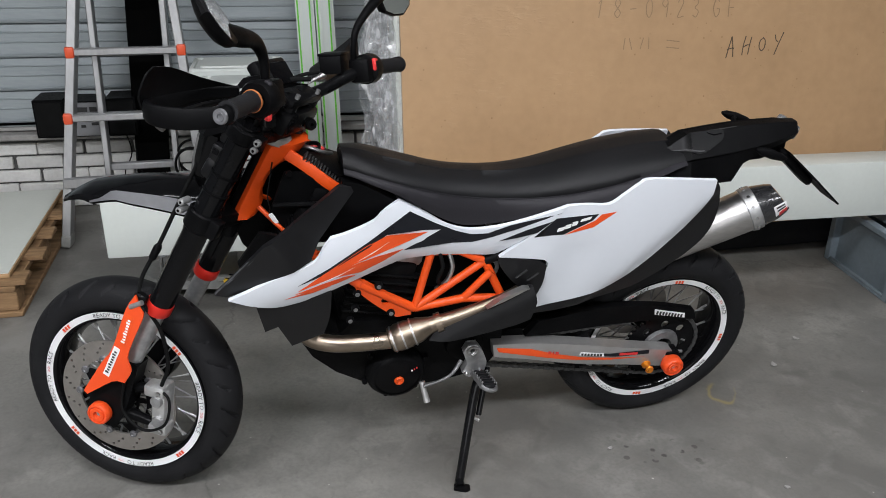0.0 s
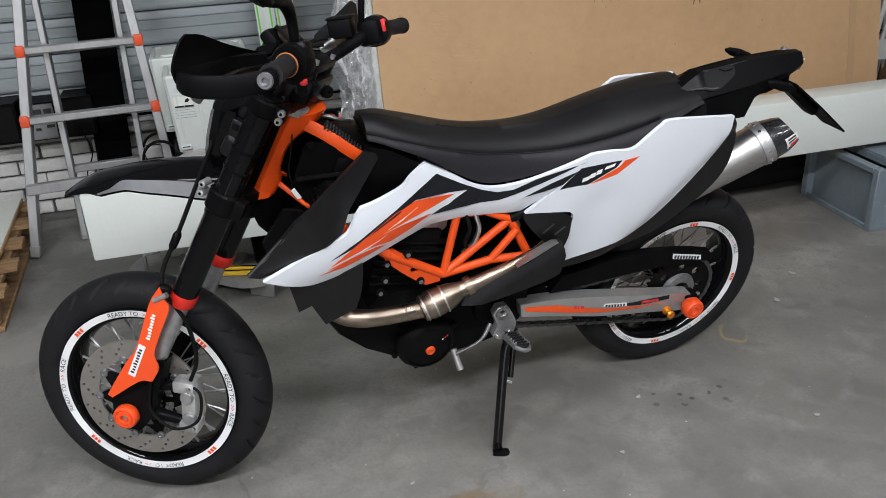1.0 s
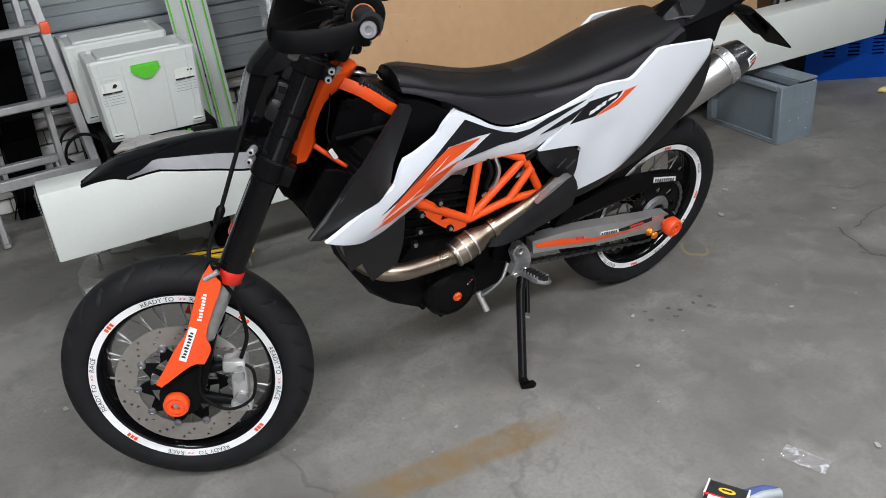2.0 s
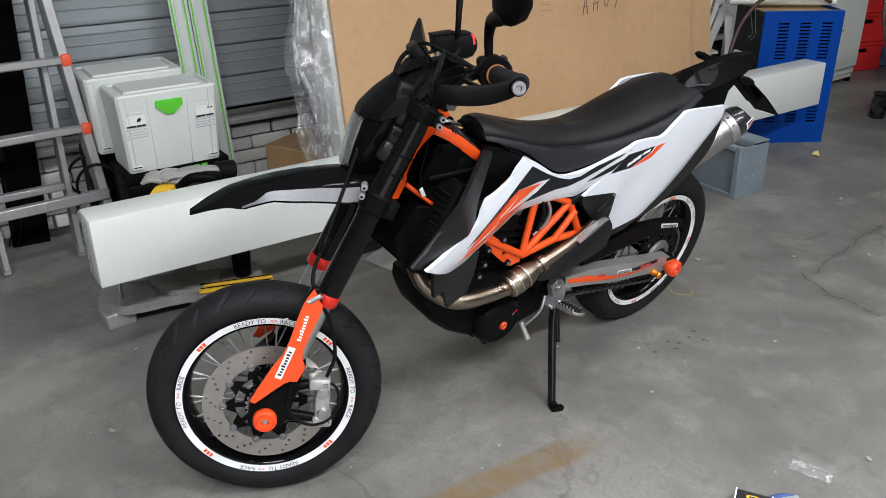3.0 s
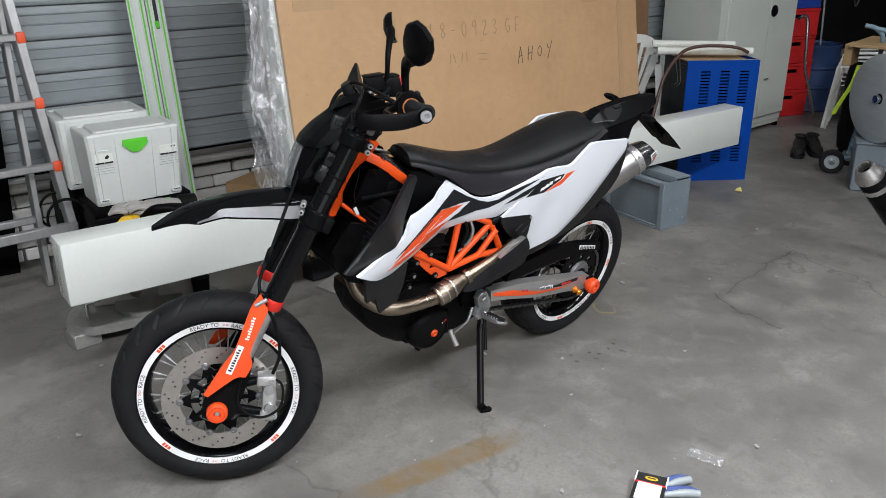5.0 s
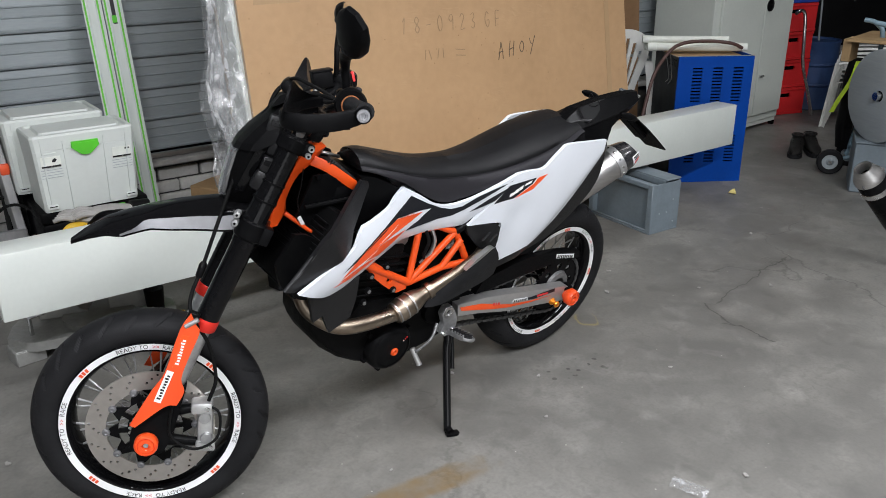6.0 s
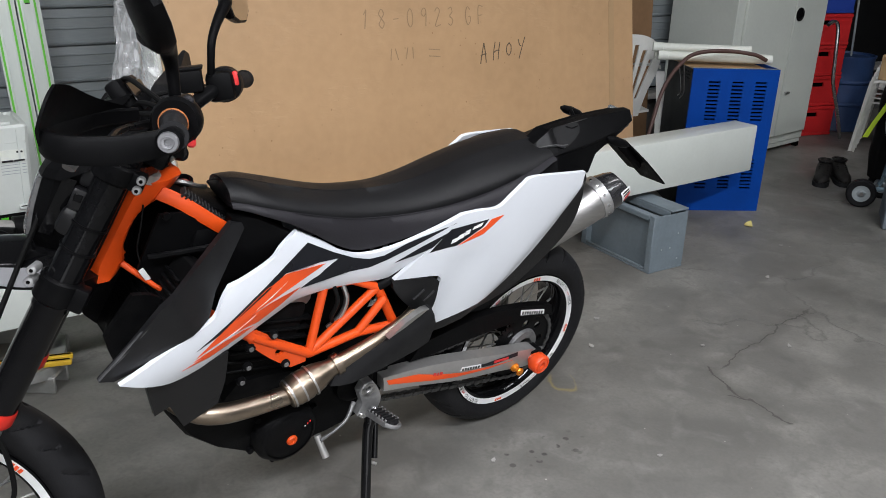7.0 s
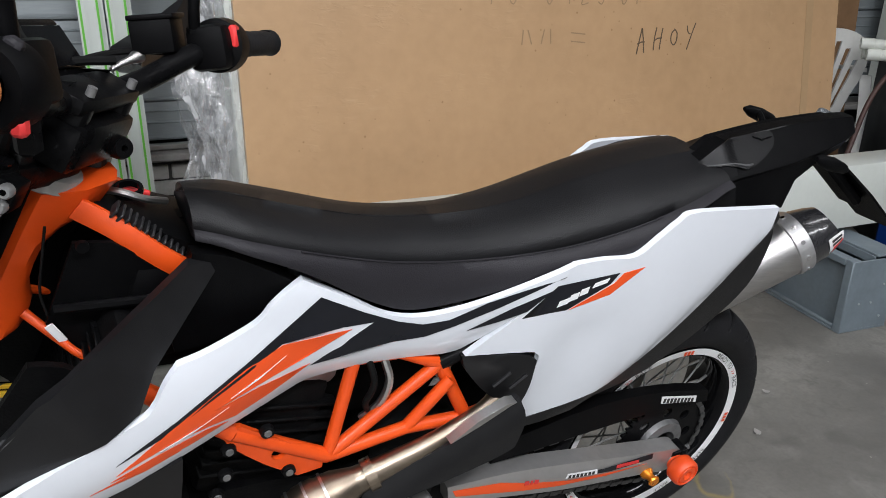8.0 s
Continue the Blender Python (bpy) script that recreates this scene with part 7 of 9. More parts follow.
# rear indicators on short stems
for s in (1, -1):
    bm = B()
    yc, lift = (-0.0275, 0.0) if s > 0 else (-0.030, 0.014)
    tube(bm, curve([(1.565, yc - s * 0.030, 0.900), (1.575, yc - s * 0.058, 0.904 + lift), (1.588, yc - s * 0.078, 0.906 + lift)], 4), 0.006, 8)
    ind = part("rear_indicator", bm, BLACK_PLASTIC, bike)
    bm = B()
    rows = []
    for k, (r, o) in enumerate(((0.005, -0.03), (0.013, -0.02), (0.016, 0.0), (0.012, 0.022), (0.004, 0.032))):
        rows.append([Vector((1.60 + o * 1.5, yc - s * 0.0845 + r * 0.8 * math.cos(a), 0.900 + lift - o * 0.5 + r * 0.8 * math.sin(a))) for a in np.linspace(0, 2 * math.pi, 12, endpoint=False)])
    loft(bm, rows)
    part("indicator_body", bm, BLACK_PLASTIC, ind)
bm = B()
box(bm, (0, 0, 0), (0.02, 0.075, 0.035), 0.006, pose(1.688, -0.0275, 0.925, 0, 15, 0), 2)
part("tail_light", bm, CLEAR, bike, "clear tail light lens")
# plate bracket and plate carrier
bm = B()
loft(bm, [[Vector((x, y, z)) for y, z in ((-w, z0), (w, z0), (w * 0.9, z1), (-w * 0.9, z1))] for x, w, z0, z1 in ((1.56, 0.045, 0.845, 0.885), (1.63, 0.040, 0.845, 0.905), (1.70, 0.032, 0.860, 0.905))])
part("plate_bracket", bm, BLACK_PLASTIC, bike)
bm = B()
m = pose(1.672, -0.03, 0.866, -14, 39, -20)
box(bm, (0.07, 0, 0.004), (0.13, 0.050, 0.020), 0.006, m)
part("plate_stay", bm, BLACK_PLASTIC, bike)
bm = B()
sheet(bm, rounded([(0.02, -0.036), (0.11, -0.054), (0.215, -0.050), (0.219, 0.050), (0.11, 0.054), (0.02, 0.036)], 2), lambda u, v, d: m @ Vector((u, v, 0.018 - d)), 0.004)
part("plate_carrier", bm, BLACK_PLASTIC, bike, "black number plate carrier without plate")

# --- exhaust ---
pipe("header_pipe", [(0.44, -0.03, 0.60), (0.452, -0.075, 0.535), (0.490, -0.125, 0.505), (0.535, -0.147, 0.495), (0.60, -0.15, 0.487), (0.684, -0.15, 0.484)], 0.0205, HEADER, "heat-tinted steel header pipe", 18, 6)
ux = Vector((0.074, 0, 0.026)).normalized()
c0 = Vector((0.684, -0.15, 0.484))
pipe("collector", [c0 + ux * k for k in (-0.004, 0.0, 0.012, 0.016, 0.045, 0.050, 0.056, 0.072, 0.084, 0.1)], [0.0215, 0.030, 0.031, 0.0335, 0.0335, 0.031, 0.032, 0.030, 0.026, 0.021], HEADER, "welded steel collector", 24)
for k in (0.006, 0.030, 0.056):
    pipe("weld_ring", [c0 + ux * (k - 0.002), c0 + ux * (k + 0.002)], 0.0345 if k > 0.01 else 0.0325, STEEL, "", 24)
pipe("link_pipe", [c0 + ux * 0.095, (0.82, -0.150, 0.528), (0.90, -0.152, 0.556), (0.98, -0.140, 0.580), (1.04, -0.112, 0.596), (1.12, -0.08, 0.62), (1.25, -0.045, 0.555), (1.34, -0.042, 0.58)], [0.021, 0.0185, 0.0145, 0.0125, 0.0140, 0.02, 0.024, 0.03], HEADER, "heat-tinted steel link pipe", 16, 5)
bm = B()
sheet(bm, [(0.905, 0.572), (0.950, 0.592), (0.996, 0.616), (1.006, 0.620), (0.992, 0.622), (0.945, 0.602)], lambda u, v, d: Vector((u, -0.180 + d, v)), 0.016)
part("shield_strap", bm, STEEL, bike, "bright shield strap")
pipe("pipe_clamp", [(0.792, -0.1495, 0.520), (0.806, -0.150, 0.525)], 0.0245, HEADER, "", 20)
bm = B()
sheet(bm, rounded([(0.772, 0.490), (0.790, 0.517), (0.90, 0.558), (0.965, 0.588), (1.002, 0.612), (1.018, 0.616), (1.028, 0.580), (1.018, 0.530), (0.980, 0.516), (0.900, 0.500), (0.82, 0.488)], 2, 30), lambda u, v, d: Vector((u, -0.184 + 0.5 * max(0, v - 0.545 - (u - 0.93) * 0.48) + 0.25 * max(0, 0.50 + (u - 0.9) * 0.2 - v) + d, v)), 0.012, step=0.014)
part("heat_shield", bm, GRAINED, bike, "black pipe shield")
for gx, gz in ((0.868, 0.512), (0.985, 0.530)):
    pipe("bolt", [(gx, -0.176, gz), (gx, -0.181, gz)], [0.0055, 0.0045], CHROME)
a, b = Vector((1.33, -0.040, 0.572)), Vector((1.618, -0.088, 0.733))
d = (b - a).normalized()
pipe("muffler", [a, a + d * 0.02, a + d * 0.05, b - d * 0.012, b], [0.03, 0.042, 0.050, 0.054, 0.053], STEEL, "brushed steel silencer can", 36)
pipe("muffler_band", [b - d * 0.022, b - d * 0.020, b + d * 0.006, b + d * 0.008], [0.0535, 0.0565, 0.0565, 0.0535], ALLOY, "riveted alloy band", 36)
side = d.orthogonal().normalized()
for k in range(12):
    q = side.copy()
    q.rotate(Matrix.Rotation(2 * math.pi * k / 12, 3, d))
    pipe("rivet", [b - d * 0.008 + q * 0.056, b - d * 0.008 + q * 0.0585], 0.004, CHROME, "", 8)
bm = B()
rings = []
q1 = d.orthogonal().normalized()
q2 = d.cross(q1)
for k, (t_, r) in enumerate(((0.006, 0.053), (0.03, 0.051), (0.055, 0.044), (0.070, 0.037))):
    ring = []
    for j in range(36):
        an = 2 * math.pi * j / 36
        off = q1 * math.cos(an) + q2 * math.sin(an)
        ring.append(b + d * (t_ + (-0.35 * off.z * r if k else 0)) + off * r)
    rings.append(ring)
rings.append([v.lerp(b + d * 0.075, 0.35) for v in rings[-1]])
rings.append([v - d * 0.04 for v in rings[-1]])
loft(bm, rings)
cap = part("end_cap", bm, CARBON, bike, "carbon weave end cap", 40)
def cap_patch(t0, t1, a0, a1, lift):
    """A patch of sticker on the end cap, from a0 to a1 degrees round it."""
    bm = B()
    rows = []
    for an in np.linspace(radians(a0), radians(a1), 9):
        off = Vector((0, -1, 0)) * math.cos(an) + Vector((-d.z, 0, d.x)) * math.sin(an)
        rad = [float(np.interp(t_ - 0.35 * off.z * 0.045, [0.006, 0.03, 0.055, 0.075], [0.0535, 0.0515, 0.045, 0.037])) + lift for t_ in (t0, t1)]
        rows.append([b + d * t0 + off * rad[0], b + d * t1 + off * rad[1], b + d * t1 + off * (rad[1] - 0.001), b + d * t0 + off * (rad[0] - 0.001)])
    loft(bm, rows)
    return bm


decal = part("sticker", cap_patch(0.030, 0.066, -60, 22, 0.0008), WHITE_PRINT, cap, "white and red maker sticker")
part("sticker_red", cap_patch(0.040, 0.064, -34, -4, 0.0016), RED_PRINT, decal)
for a0 in (-56, -46, 2, 12):
    part("sticker_bar", cap_patch(0.036, 0.060, a0, a0 + 5, 0.0016), BLACK_PRINT, decal)

# --- engine ---
bm = B()
o = rounded([(0.555, 0.46), (0.57, 0.40), (0.625, 0.345), (0.70, 0.285), (0.80, 0.275), (0.93, 0.30), (0.985, 0.36), (0.985, 0.44), (0.93, 0.48), (0.80, 0.47), (0.70, 0.50), (0.60, 0.51)], 4)
sheet(bm, o, lambda u, v, d_: Vector((u, -0.098 + d_, v)), 0.19)
crank = part("crankcase", bm, ENGINE_BLACK, bike, "black cast crankcase")
bm = B()
lathe(bm, [(0.0, -0.138), (0.030, -0.138), (0.052, -0.136), (0.066, -0.130), (0.074, -0.119), (0.076, -0.095), (0.0, -0.095)], 48, Matrix.Translation((0.708, 0, 0.343)))
cov = part("ignition_cover", bm, ENGINE_BLACK, crank, "round black ignition cover")
bm = B()
lathe(bm, [(0.058, -0.1365), (0.064, -0.134), (0.066, -0.1315), (0.062, -0.1315)], 48, Matrix.Translation((0.708, 0, 0.343)), True)
part("cover_rim", bm, BLACK_METAL, cov)
bm = B()
lathe(bm, [(0, -0.142), (0.005, -0.142), (0.006, -0.144), (0.010, -0.144), (0.0125, -0.141), (0.0125, -0.136), (0, -0.136)], 24, Matrix.Translation((0.712, 0, 0.336)))
part("filler_cap", bm, ORANGE_FRAME, cov, "orange plug")
for k in range(3):
    bm = B()
    box(bm, (0.744 + 0.006 * k, -0.1365, 0.362 + 0.004 * k), (0.003, 0.002, 0.004))
    part("cast_mark", bm, RED_PRINT if k else WHITE_PRINT, cov)
for an in (20, 75, 140, 200, 255, 310):
    bx_, bz_ = 0.708 + 0.082 * math.cos(radians(an)), 0.343 + 0.082 * math.sin(radians(an))
    bm = B()
    tube(bm, [(bx_, -0.096, bz_), (bx_, -0.110, bz_)], [0.008, 0.007], 10)
    lug = part("cover_bolt", bm, ENGINE_BLACK, crank)
bm = B()
lathe(bm, [(0.0, -0.118), (0.035, -0.118), (0.048, -0.112), (0.052, -0.095), (0, -0.095)], 36, Matrix.Translation((0.885, 0, 0.405)))
part("sprocket_cover", bm, BLACK_PLASTIC, crank)
bm = B()
box(bm, (0, 0, 0), (0.16, 0.17, 0.20), 0.02, pose(0.665, 0.0, 0.575, 0, 12, 0), 2)
cyl = part("cylinder", bm, ENGINE_BLACK, bike)
for k in range(6):
    bm = B()
    box(bm, (0, 0, 0), (0.175, 0.182, 0.006), 0.002, pose(0.662 + 0.004 * k, 0.0, 0.52 + 0.022 * k, 0, 12, 0))
    part("fin", bm, ENGINE_BLACK, cyl)
bm = B()
box(bm, (0, 0, 0), (0.15, 0.16, 0.09), 0.02, pose(0.705, 0.0, 0.69, 0, 12, 0), 2)
part("cylinder_head", bm, ALLOY, bike, "grey cylinder head")
# plain block, coloured as the deep shade behind the frame
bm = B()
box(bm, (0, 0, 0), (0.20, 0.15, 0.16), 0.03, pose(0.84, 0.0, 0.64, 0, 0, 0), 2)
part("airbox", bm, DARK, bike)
bm = B()
box(bm, (0, 0, 0), (0.16, 0.19, 0.10), 0.02, pose(0.90, 0.0, 0.50, 0, 0, 0), 2)
part("gearbox", bm, ENGINE_BLACK, bike)
pipe("throttle_cable", [(0.80, -0.10, 0.70), (0.808, -0.115, 0.66), (0.80, -0.11, 0.62), (0.815, -0.10, 0.59)], 0.005, CABLE, "", 8, 5)
pipe("breather_hose", [(0.825, -0.10, 0.69), (0.832, -0.112, 0.655), (0.822, -0.11, 0.615), (0.80, -0.10, 0.585)], 0.006, STEEL, "", 8, 5)
for gx, gz in ((0.606, 0.619), (0.686, 0.552), (0.59, 0.542), (0.655, 0.635), (0.602, 0.575)):
    pipe("engine_bolt", [(gx, -0.126, gz), (gx, -0.134, gz)], [0.010, 0.009], BLACK_METAL)
    pipe("bolt_head", [(gx, -0.133, gz), (gx, -0.1360, gz)], [0.0055, 0.005], BOLT)
# shock spring behind the frame
bm = B()
tube(bm, [(0.945 + 0.028 * math.cos(a_), -0.03 + 0.028 * math.sin(a_), 0.50 + 0.014 * a_ / 2) for a_ in np.linspace(0, 38, 150)], 0.0055, 8)
part("shock_spring", bm, WHITE_PRINT, bike, "white shock spring")
# skid plate and sump
bm = B()
rows = []
for x, z0, z1, w in ((0.470, 0.445, 0.500, 0.070), (0.505, 0.385, 0.490, 0.090), (0.56, 0.335, 0.48, 0.10), (0.625, 0.292, 0.44, 0.10), (0.70, 0.27, 0.36, 0.095), (0.80, 0.262, 0.34, 0.09), (0.90, 0.27, 0.34, 0.085)):
    rows.append([Vector((x, y_, z_)) for y_, z_ in ((-w * 0.7, z0), (-w, z0 + 0.02), (-w, z1), (w, z1), (w, z0 + 0.02), (w * 0.7, z0))])
loft(bm, rows)
part("sump_guard", bm, ENGINE_BLACK, bike)
# radiator, tank, inner fairing
bm = B()
box(bm, (0, 0, 0), (0.035, 0.25, 0.24), 0.008, pose(0.455, 0, 0.715, 0, 26, 0), 2)
part("radiator", bm, ENGINE_BLACK, bike)
for k in range(14):
    bm = B()
    box(bm, (0, 0, 0), (0.006, 0.22, 0.005), 0.001, pose(0.392 + 0.0062 * k, 0, 0.61 + 0.0145 * k, 0, 26, 0))
    part("radiator_fin", bm, BLACK_METAL, bike)
bm = B()
box(bm, (0, 0, 0), (0.20, 0.16, 0.14), 0.03, pose(0.60, 0, 0.795, 0, 10, 0), 2)
part("tank", bm, BLACK_PLASTIC, bike)
# plain block, coloured as the shade behind the wings
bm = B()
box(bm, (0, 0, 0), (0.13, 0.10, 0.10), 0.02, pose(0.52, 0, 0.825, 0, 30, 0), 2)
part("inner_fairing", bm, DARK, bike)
bm = B()
rows = []
for x, z, w in ((0.49, 0.935, 0.035), (0.53, 0.918, 0.045), (0.60, 0.882, 0.06)):
    rows.append([Vector((x, y_, z_)) for y_, z_ in ((-w, z - 0.03), (-w, z - 0.004), (-w * 0.7, z), (w * 0.7, z), (w, z - 0.004), (w, z - 0.03))])
loft(bm, rows)
deck = part("cockpit_deck", bm, BLACK_PLASTIC, bike)
for k in range(13):
    bm = B()
    q = k / 12
    box(bm, (0, 0, 0), (0.0034, 0.022, 0.012), 0.001, pose(0.508 + 0.070 * q, -0.046 - 0.012 * q, 0.936 - 0.064 * q, 8, 44, -12))
    part("deck_rib", bm, DECK_GREY, deck)
bm = B()
lathe(bm, [(0.012, -0.004), (0.016, -0.004), (0.017, 0.0), (0.016, 0.004), (0.012, 0.004)], 24, pose(0.530, 0.004, 0.930, 96, 0, 0), True)
part("deck_ring", bm, GLOSS_BLACK, deck)
pipe("deck_tag", [(0.525, 0.02, 0.924), (0.555, 0.022, 0.912)], 0.004, RED_PRINT)
pipe("deck_hose", [(0.50, 0.01, 0.932), (0.52, -0.01, 0.936), (0.545, -0.012, 0.925), (0.57, 0.0, 0.912)], 0.0045, STEEL, "", 8, 5)
# horn-side tag on a wire below the steering head
pipe("wire", [(0.438, -0.046, 0.925), (0.430, -0.052, 0.885), (0.424, -0.050, 0.845), (0.428, -0.052, 0.815)], 0.0016, CABLE, "", 6, 5)
bm = B()
box(bm, (0, 0, 0), (0.010, 0.002, 0.030), 0.0008, pose(0.434, -0.054, 0.790, 0, -28, 0))
part("wire_tag", bm, WHITE_PRINT, bike, "white wire tag")

# --- swingarm, chain and rear fittings ---
SWING = [(0.955, 0.402), (1.06, 0.390), (1.159, 0.372), (1.30, 0.341), (1.415, 0.316), (1.474, 0.304), (1.494, 0.290), (1.494, 0.254), (1.46, 0.246), (1.42, 0.254), (1.348, 0.269), (1.26, 0.284), (1.175, 0.303), (1.06, 0.338), (0.961, 0.362)]
for s in (1, -1):
    bm = B()
    sheet(bm, rounded(SWING, 4), lambda u, v, d_: Vector((u, s * (-0.116 - 0.010 * math.cos((v - 0.33 + (u - 1.2) * 0.18) * 28) + d_), v)), 0.034, step=0.02)
    arm = part("swingarm", bm, SWING_ALLOY, bike, "satin alloy swingarm", 50)
    if s > 0:
        def arm_place(lift):
            return lambda u, v, d_: Vector((u, -0.116 - 0.010 * math.cos((v - 0.33 + (u - 1.2) * 0.18) * 28) - lift + d_, v))
        for o, mt, lf in (([(0.965, 0.392), (1.06, 0.374), (1.13, 0.347), (1.21, 0.322), (1.30, 0.306), (1.40, 0.294), (1.30, 0.299), (1.19, 0.315), (1.11, 0.336), (1.04, 0.358), (0.972, 0.378)], ORANGE_DECAL, 0.0008), ([(1.215, 0.336), (1.29, 0.322), (1.41, 0.316), (1.41, 0.304), (1.31, 0.309), (1.225, 0.325)], NAVY_DECAL, 0.0014), ([(1.11, 0.350), (1.119, 0.348), (1.119, 0.357), (1.11, 0.359)], RED_PRINT, 0.0016), ([(1.123, 0.347), (1.127, 0.346), (1.127, 0.355), (1.123, 0.356)], RED_PRINT, 0.0016), ([(1.131, 0.345), (1.140, 0.343), (1.140, 0.352), (1.131, 0.354)], RED_PRINT, 0.0016), ([(1.200, 0.332), (1.275, 0.316), (1.272, 0.328), (1.204, 0.342)], WHITE_PRINT, 0.0020), ([(1.320, 0.312), (1.375, 0.307), (1.375, 0.314), (1.320, 0.320)], RED_PRINT, 0.0020)):
            bm = B()
            sheet(bm, o, arm_place(lf), 0.0005, step=0.02)
            part("sticker", bm, mt, arm, "", 60)
        for k in range(7):
            bm = B()
            q = 1.206 + 0.0092 * k
            sheet(bm, [(q, 0.332 - (q - 1.2) * 0.20), (q + 0.006, 0.331 - (q - 1.2) * 0.20), (q + 0.006, 0.338 - (q - 1.2) * 0.20), (q, 0.339 - (q - 1.2) * 0.20)], arm_place(0.0026), 0.0004)
            part("sticker_print", bm, BLACK_PRINT, arm)
bm = B()
box(bm, (1.02, 0, 0.365), (0.08, 0.19, 0.06), 0.015, seg=2)
part("swingarm_pivot", bm, BLACK_METAL, bike)
bm = B()
box(bm, (1.484, -0.112, 0.281), (0.040, 0.036, 0.036), 0.005, seg=2)
part("chain_adjuster", bm, BLACK_METAL, bike)
pipe("adjuster_bolt", [(1.50, -0.112, 0.284), (1.522, -0.112, 0.282)], 0.005, BOLT)
# paddock stand spool
bm = B()
lathe(bm, [(0, -0.150), (0.010, -0.150), (0.012, -0.146), (0.008, -0.140), (0.008, -0.134), (0.013, -0.128), (0.013, -0.12), (0, -0.12)], 20, Matrix.Translation((1.412, 0, 0.262)))
part("stand_spool", bm, GOLD_ANODISED, bike, "orange anodised spool")
# sprocket
bm = B()
teeth = []
for k in range(42 * 4):
    r = (0.108, 0.112, 0.112, 0.108)[k % 4] - (0.006 if k % 4 in (0, 3) else 0)
    teeth.append((r * math.cos(2 * math.pi * k / 168), r * math.sin(2 * math.pi * k / 168)))
plate(bm, teeth, 0.005, Matrix.Translation((0, -0.078, 0)), [ring_points(0.045, 24)] + [ring_points(0.012, 10, 0.072 * math.cos(a_), 0.072 * math.sin(a_)) for a_ in np.linspace(0, 2 * math.pi, 8, endpoint=False)])
part("sprocket", bm, BLACK_METAL, rw, angle=30)
bm = B()
lathe(bm, [(0.03, -0.09), (0.05, -0.088), (0.055, -0.075), (0.055, -0.05), (0.03, -0.05)], 32, None, True)
part("sprocket_carrier", bm, BOLT, rw)
# chain: links along the run
bm = B()
path = [Vector((0.965, 0, 0.33)) + Vector((0.036 * math.cos(a_), 0, 0.036 * math.sin(a_))) for a_ in np.linspace(radians(262), radians(95), 10)]
path += [Vector((1.47 + 0.108 * math.cos(a_), 0, 0.288 + 0.108 * math.sin(a_))) for a_ in np.linspace(radians(95), radians(-98), 30)]
path.append(path[0])
total, acc = [], 0.0
pts = []
for p, q in zip(path, path[1:]):
    ln = (q - p).length
    n = max(1, int(ln / 0.0159 + 0.5))
    for k in range(n):
        pts.append(p.lerp(q, k / n))
for i, p in enumerate(pts):
    q = pts[(i + 1) % len(pts)]
    c_, t_ = (p + q) / 2, (q - p)
    an = math.atan2(t_.z, t_.x)
    off = 0.0065 if i % 2 else 0.0042
    for s in (-1, 1):
        box(bm, (0, s * off, 0), (t_.length * 1.22, 0.002, 0.0105), 0.0, Matrix.Translation(c_ + Vector((0, -0.0755, 0))) @ Matrix.Rotation(-an, 4, "Y"))
part("drive_chain", bm, CHAIN_STEEL, bike, "dull steel drive chain", 30)
bm = B()
sheet(bm, rounded([(1.05, 0.395), (1.08, 0.440), (1.26, 0.462), (1.42, 0.445), (1.535, 0.415), (1.545, 0.385), (1.42, 0.398), (1.28, 0.400), (1.12, 0.395)], 3), lambda u, v, d_: Vector((u, -0.098 + d_, v)), 0.022, step=0.03)
guard = part("chain_guard", bm, BLACK_PLASTIC, bike, "black plastic chain guard")
bm = B()
sheet(bm, [(1.410, 0.452), (1.505, 0.426), (1.508, 0.410), (1.413, 0.434)], lambda u, v, d_: Vector((u, -0.1005 + d_, v - 0.014)), 0.001)
lab = part("sticker", bm, WHITE_PRINT, guard, "white information sticker")
for k in range(9):
    bm = B()
    q = 1.417 + 0.0095 * k
    sheet(bm, [(q, 0.436 - (q - 1.41) * 0.27), (q + 0.006, 0.435 - (q - 1.41) * 0.27), (q + 0.006, 0.446 - (q - 1.41) * 0.27), (q, 0.447 - (q - 1.41) * 0.27)], lambda u, v, d_: Vector((u, -0.1012 + d_, v - 0.014)), 0.0006)
    part("sticker_print", bm, BLACK_PRINT, lab)
# inner rear fender, linkage and subframe blocks, dark: deep shade put into their colour
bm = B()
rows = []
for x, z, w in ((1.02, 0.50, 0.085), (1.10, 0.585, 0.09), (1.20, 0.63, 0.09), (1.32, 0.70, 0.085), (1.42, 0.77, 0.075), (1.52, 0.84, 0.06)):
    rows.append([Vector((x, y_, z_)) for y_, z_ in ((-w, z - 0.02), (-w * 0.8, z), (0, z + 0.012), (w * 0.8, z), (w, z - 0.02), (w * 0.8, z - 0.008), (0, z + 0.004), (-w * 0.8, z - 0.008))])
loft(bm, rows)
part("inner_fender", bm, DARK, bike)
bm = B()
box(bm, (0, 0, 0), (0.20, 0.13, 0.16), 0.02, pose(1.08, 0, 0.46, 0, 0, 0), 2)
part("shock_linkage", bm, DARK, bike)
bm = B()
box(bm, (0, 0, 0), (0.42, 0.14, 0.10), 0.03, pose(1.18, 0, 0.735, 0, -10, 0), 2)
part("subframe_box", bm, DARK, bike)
bm = B()
lathe(bm, [(0.028, 0.085), (0.10, 0.085), (0.10, 0.089), (0.028, 0.089)], 40, None, True)
part("rear_disc", bm, DISC_STEEL, rw)

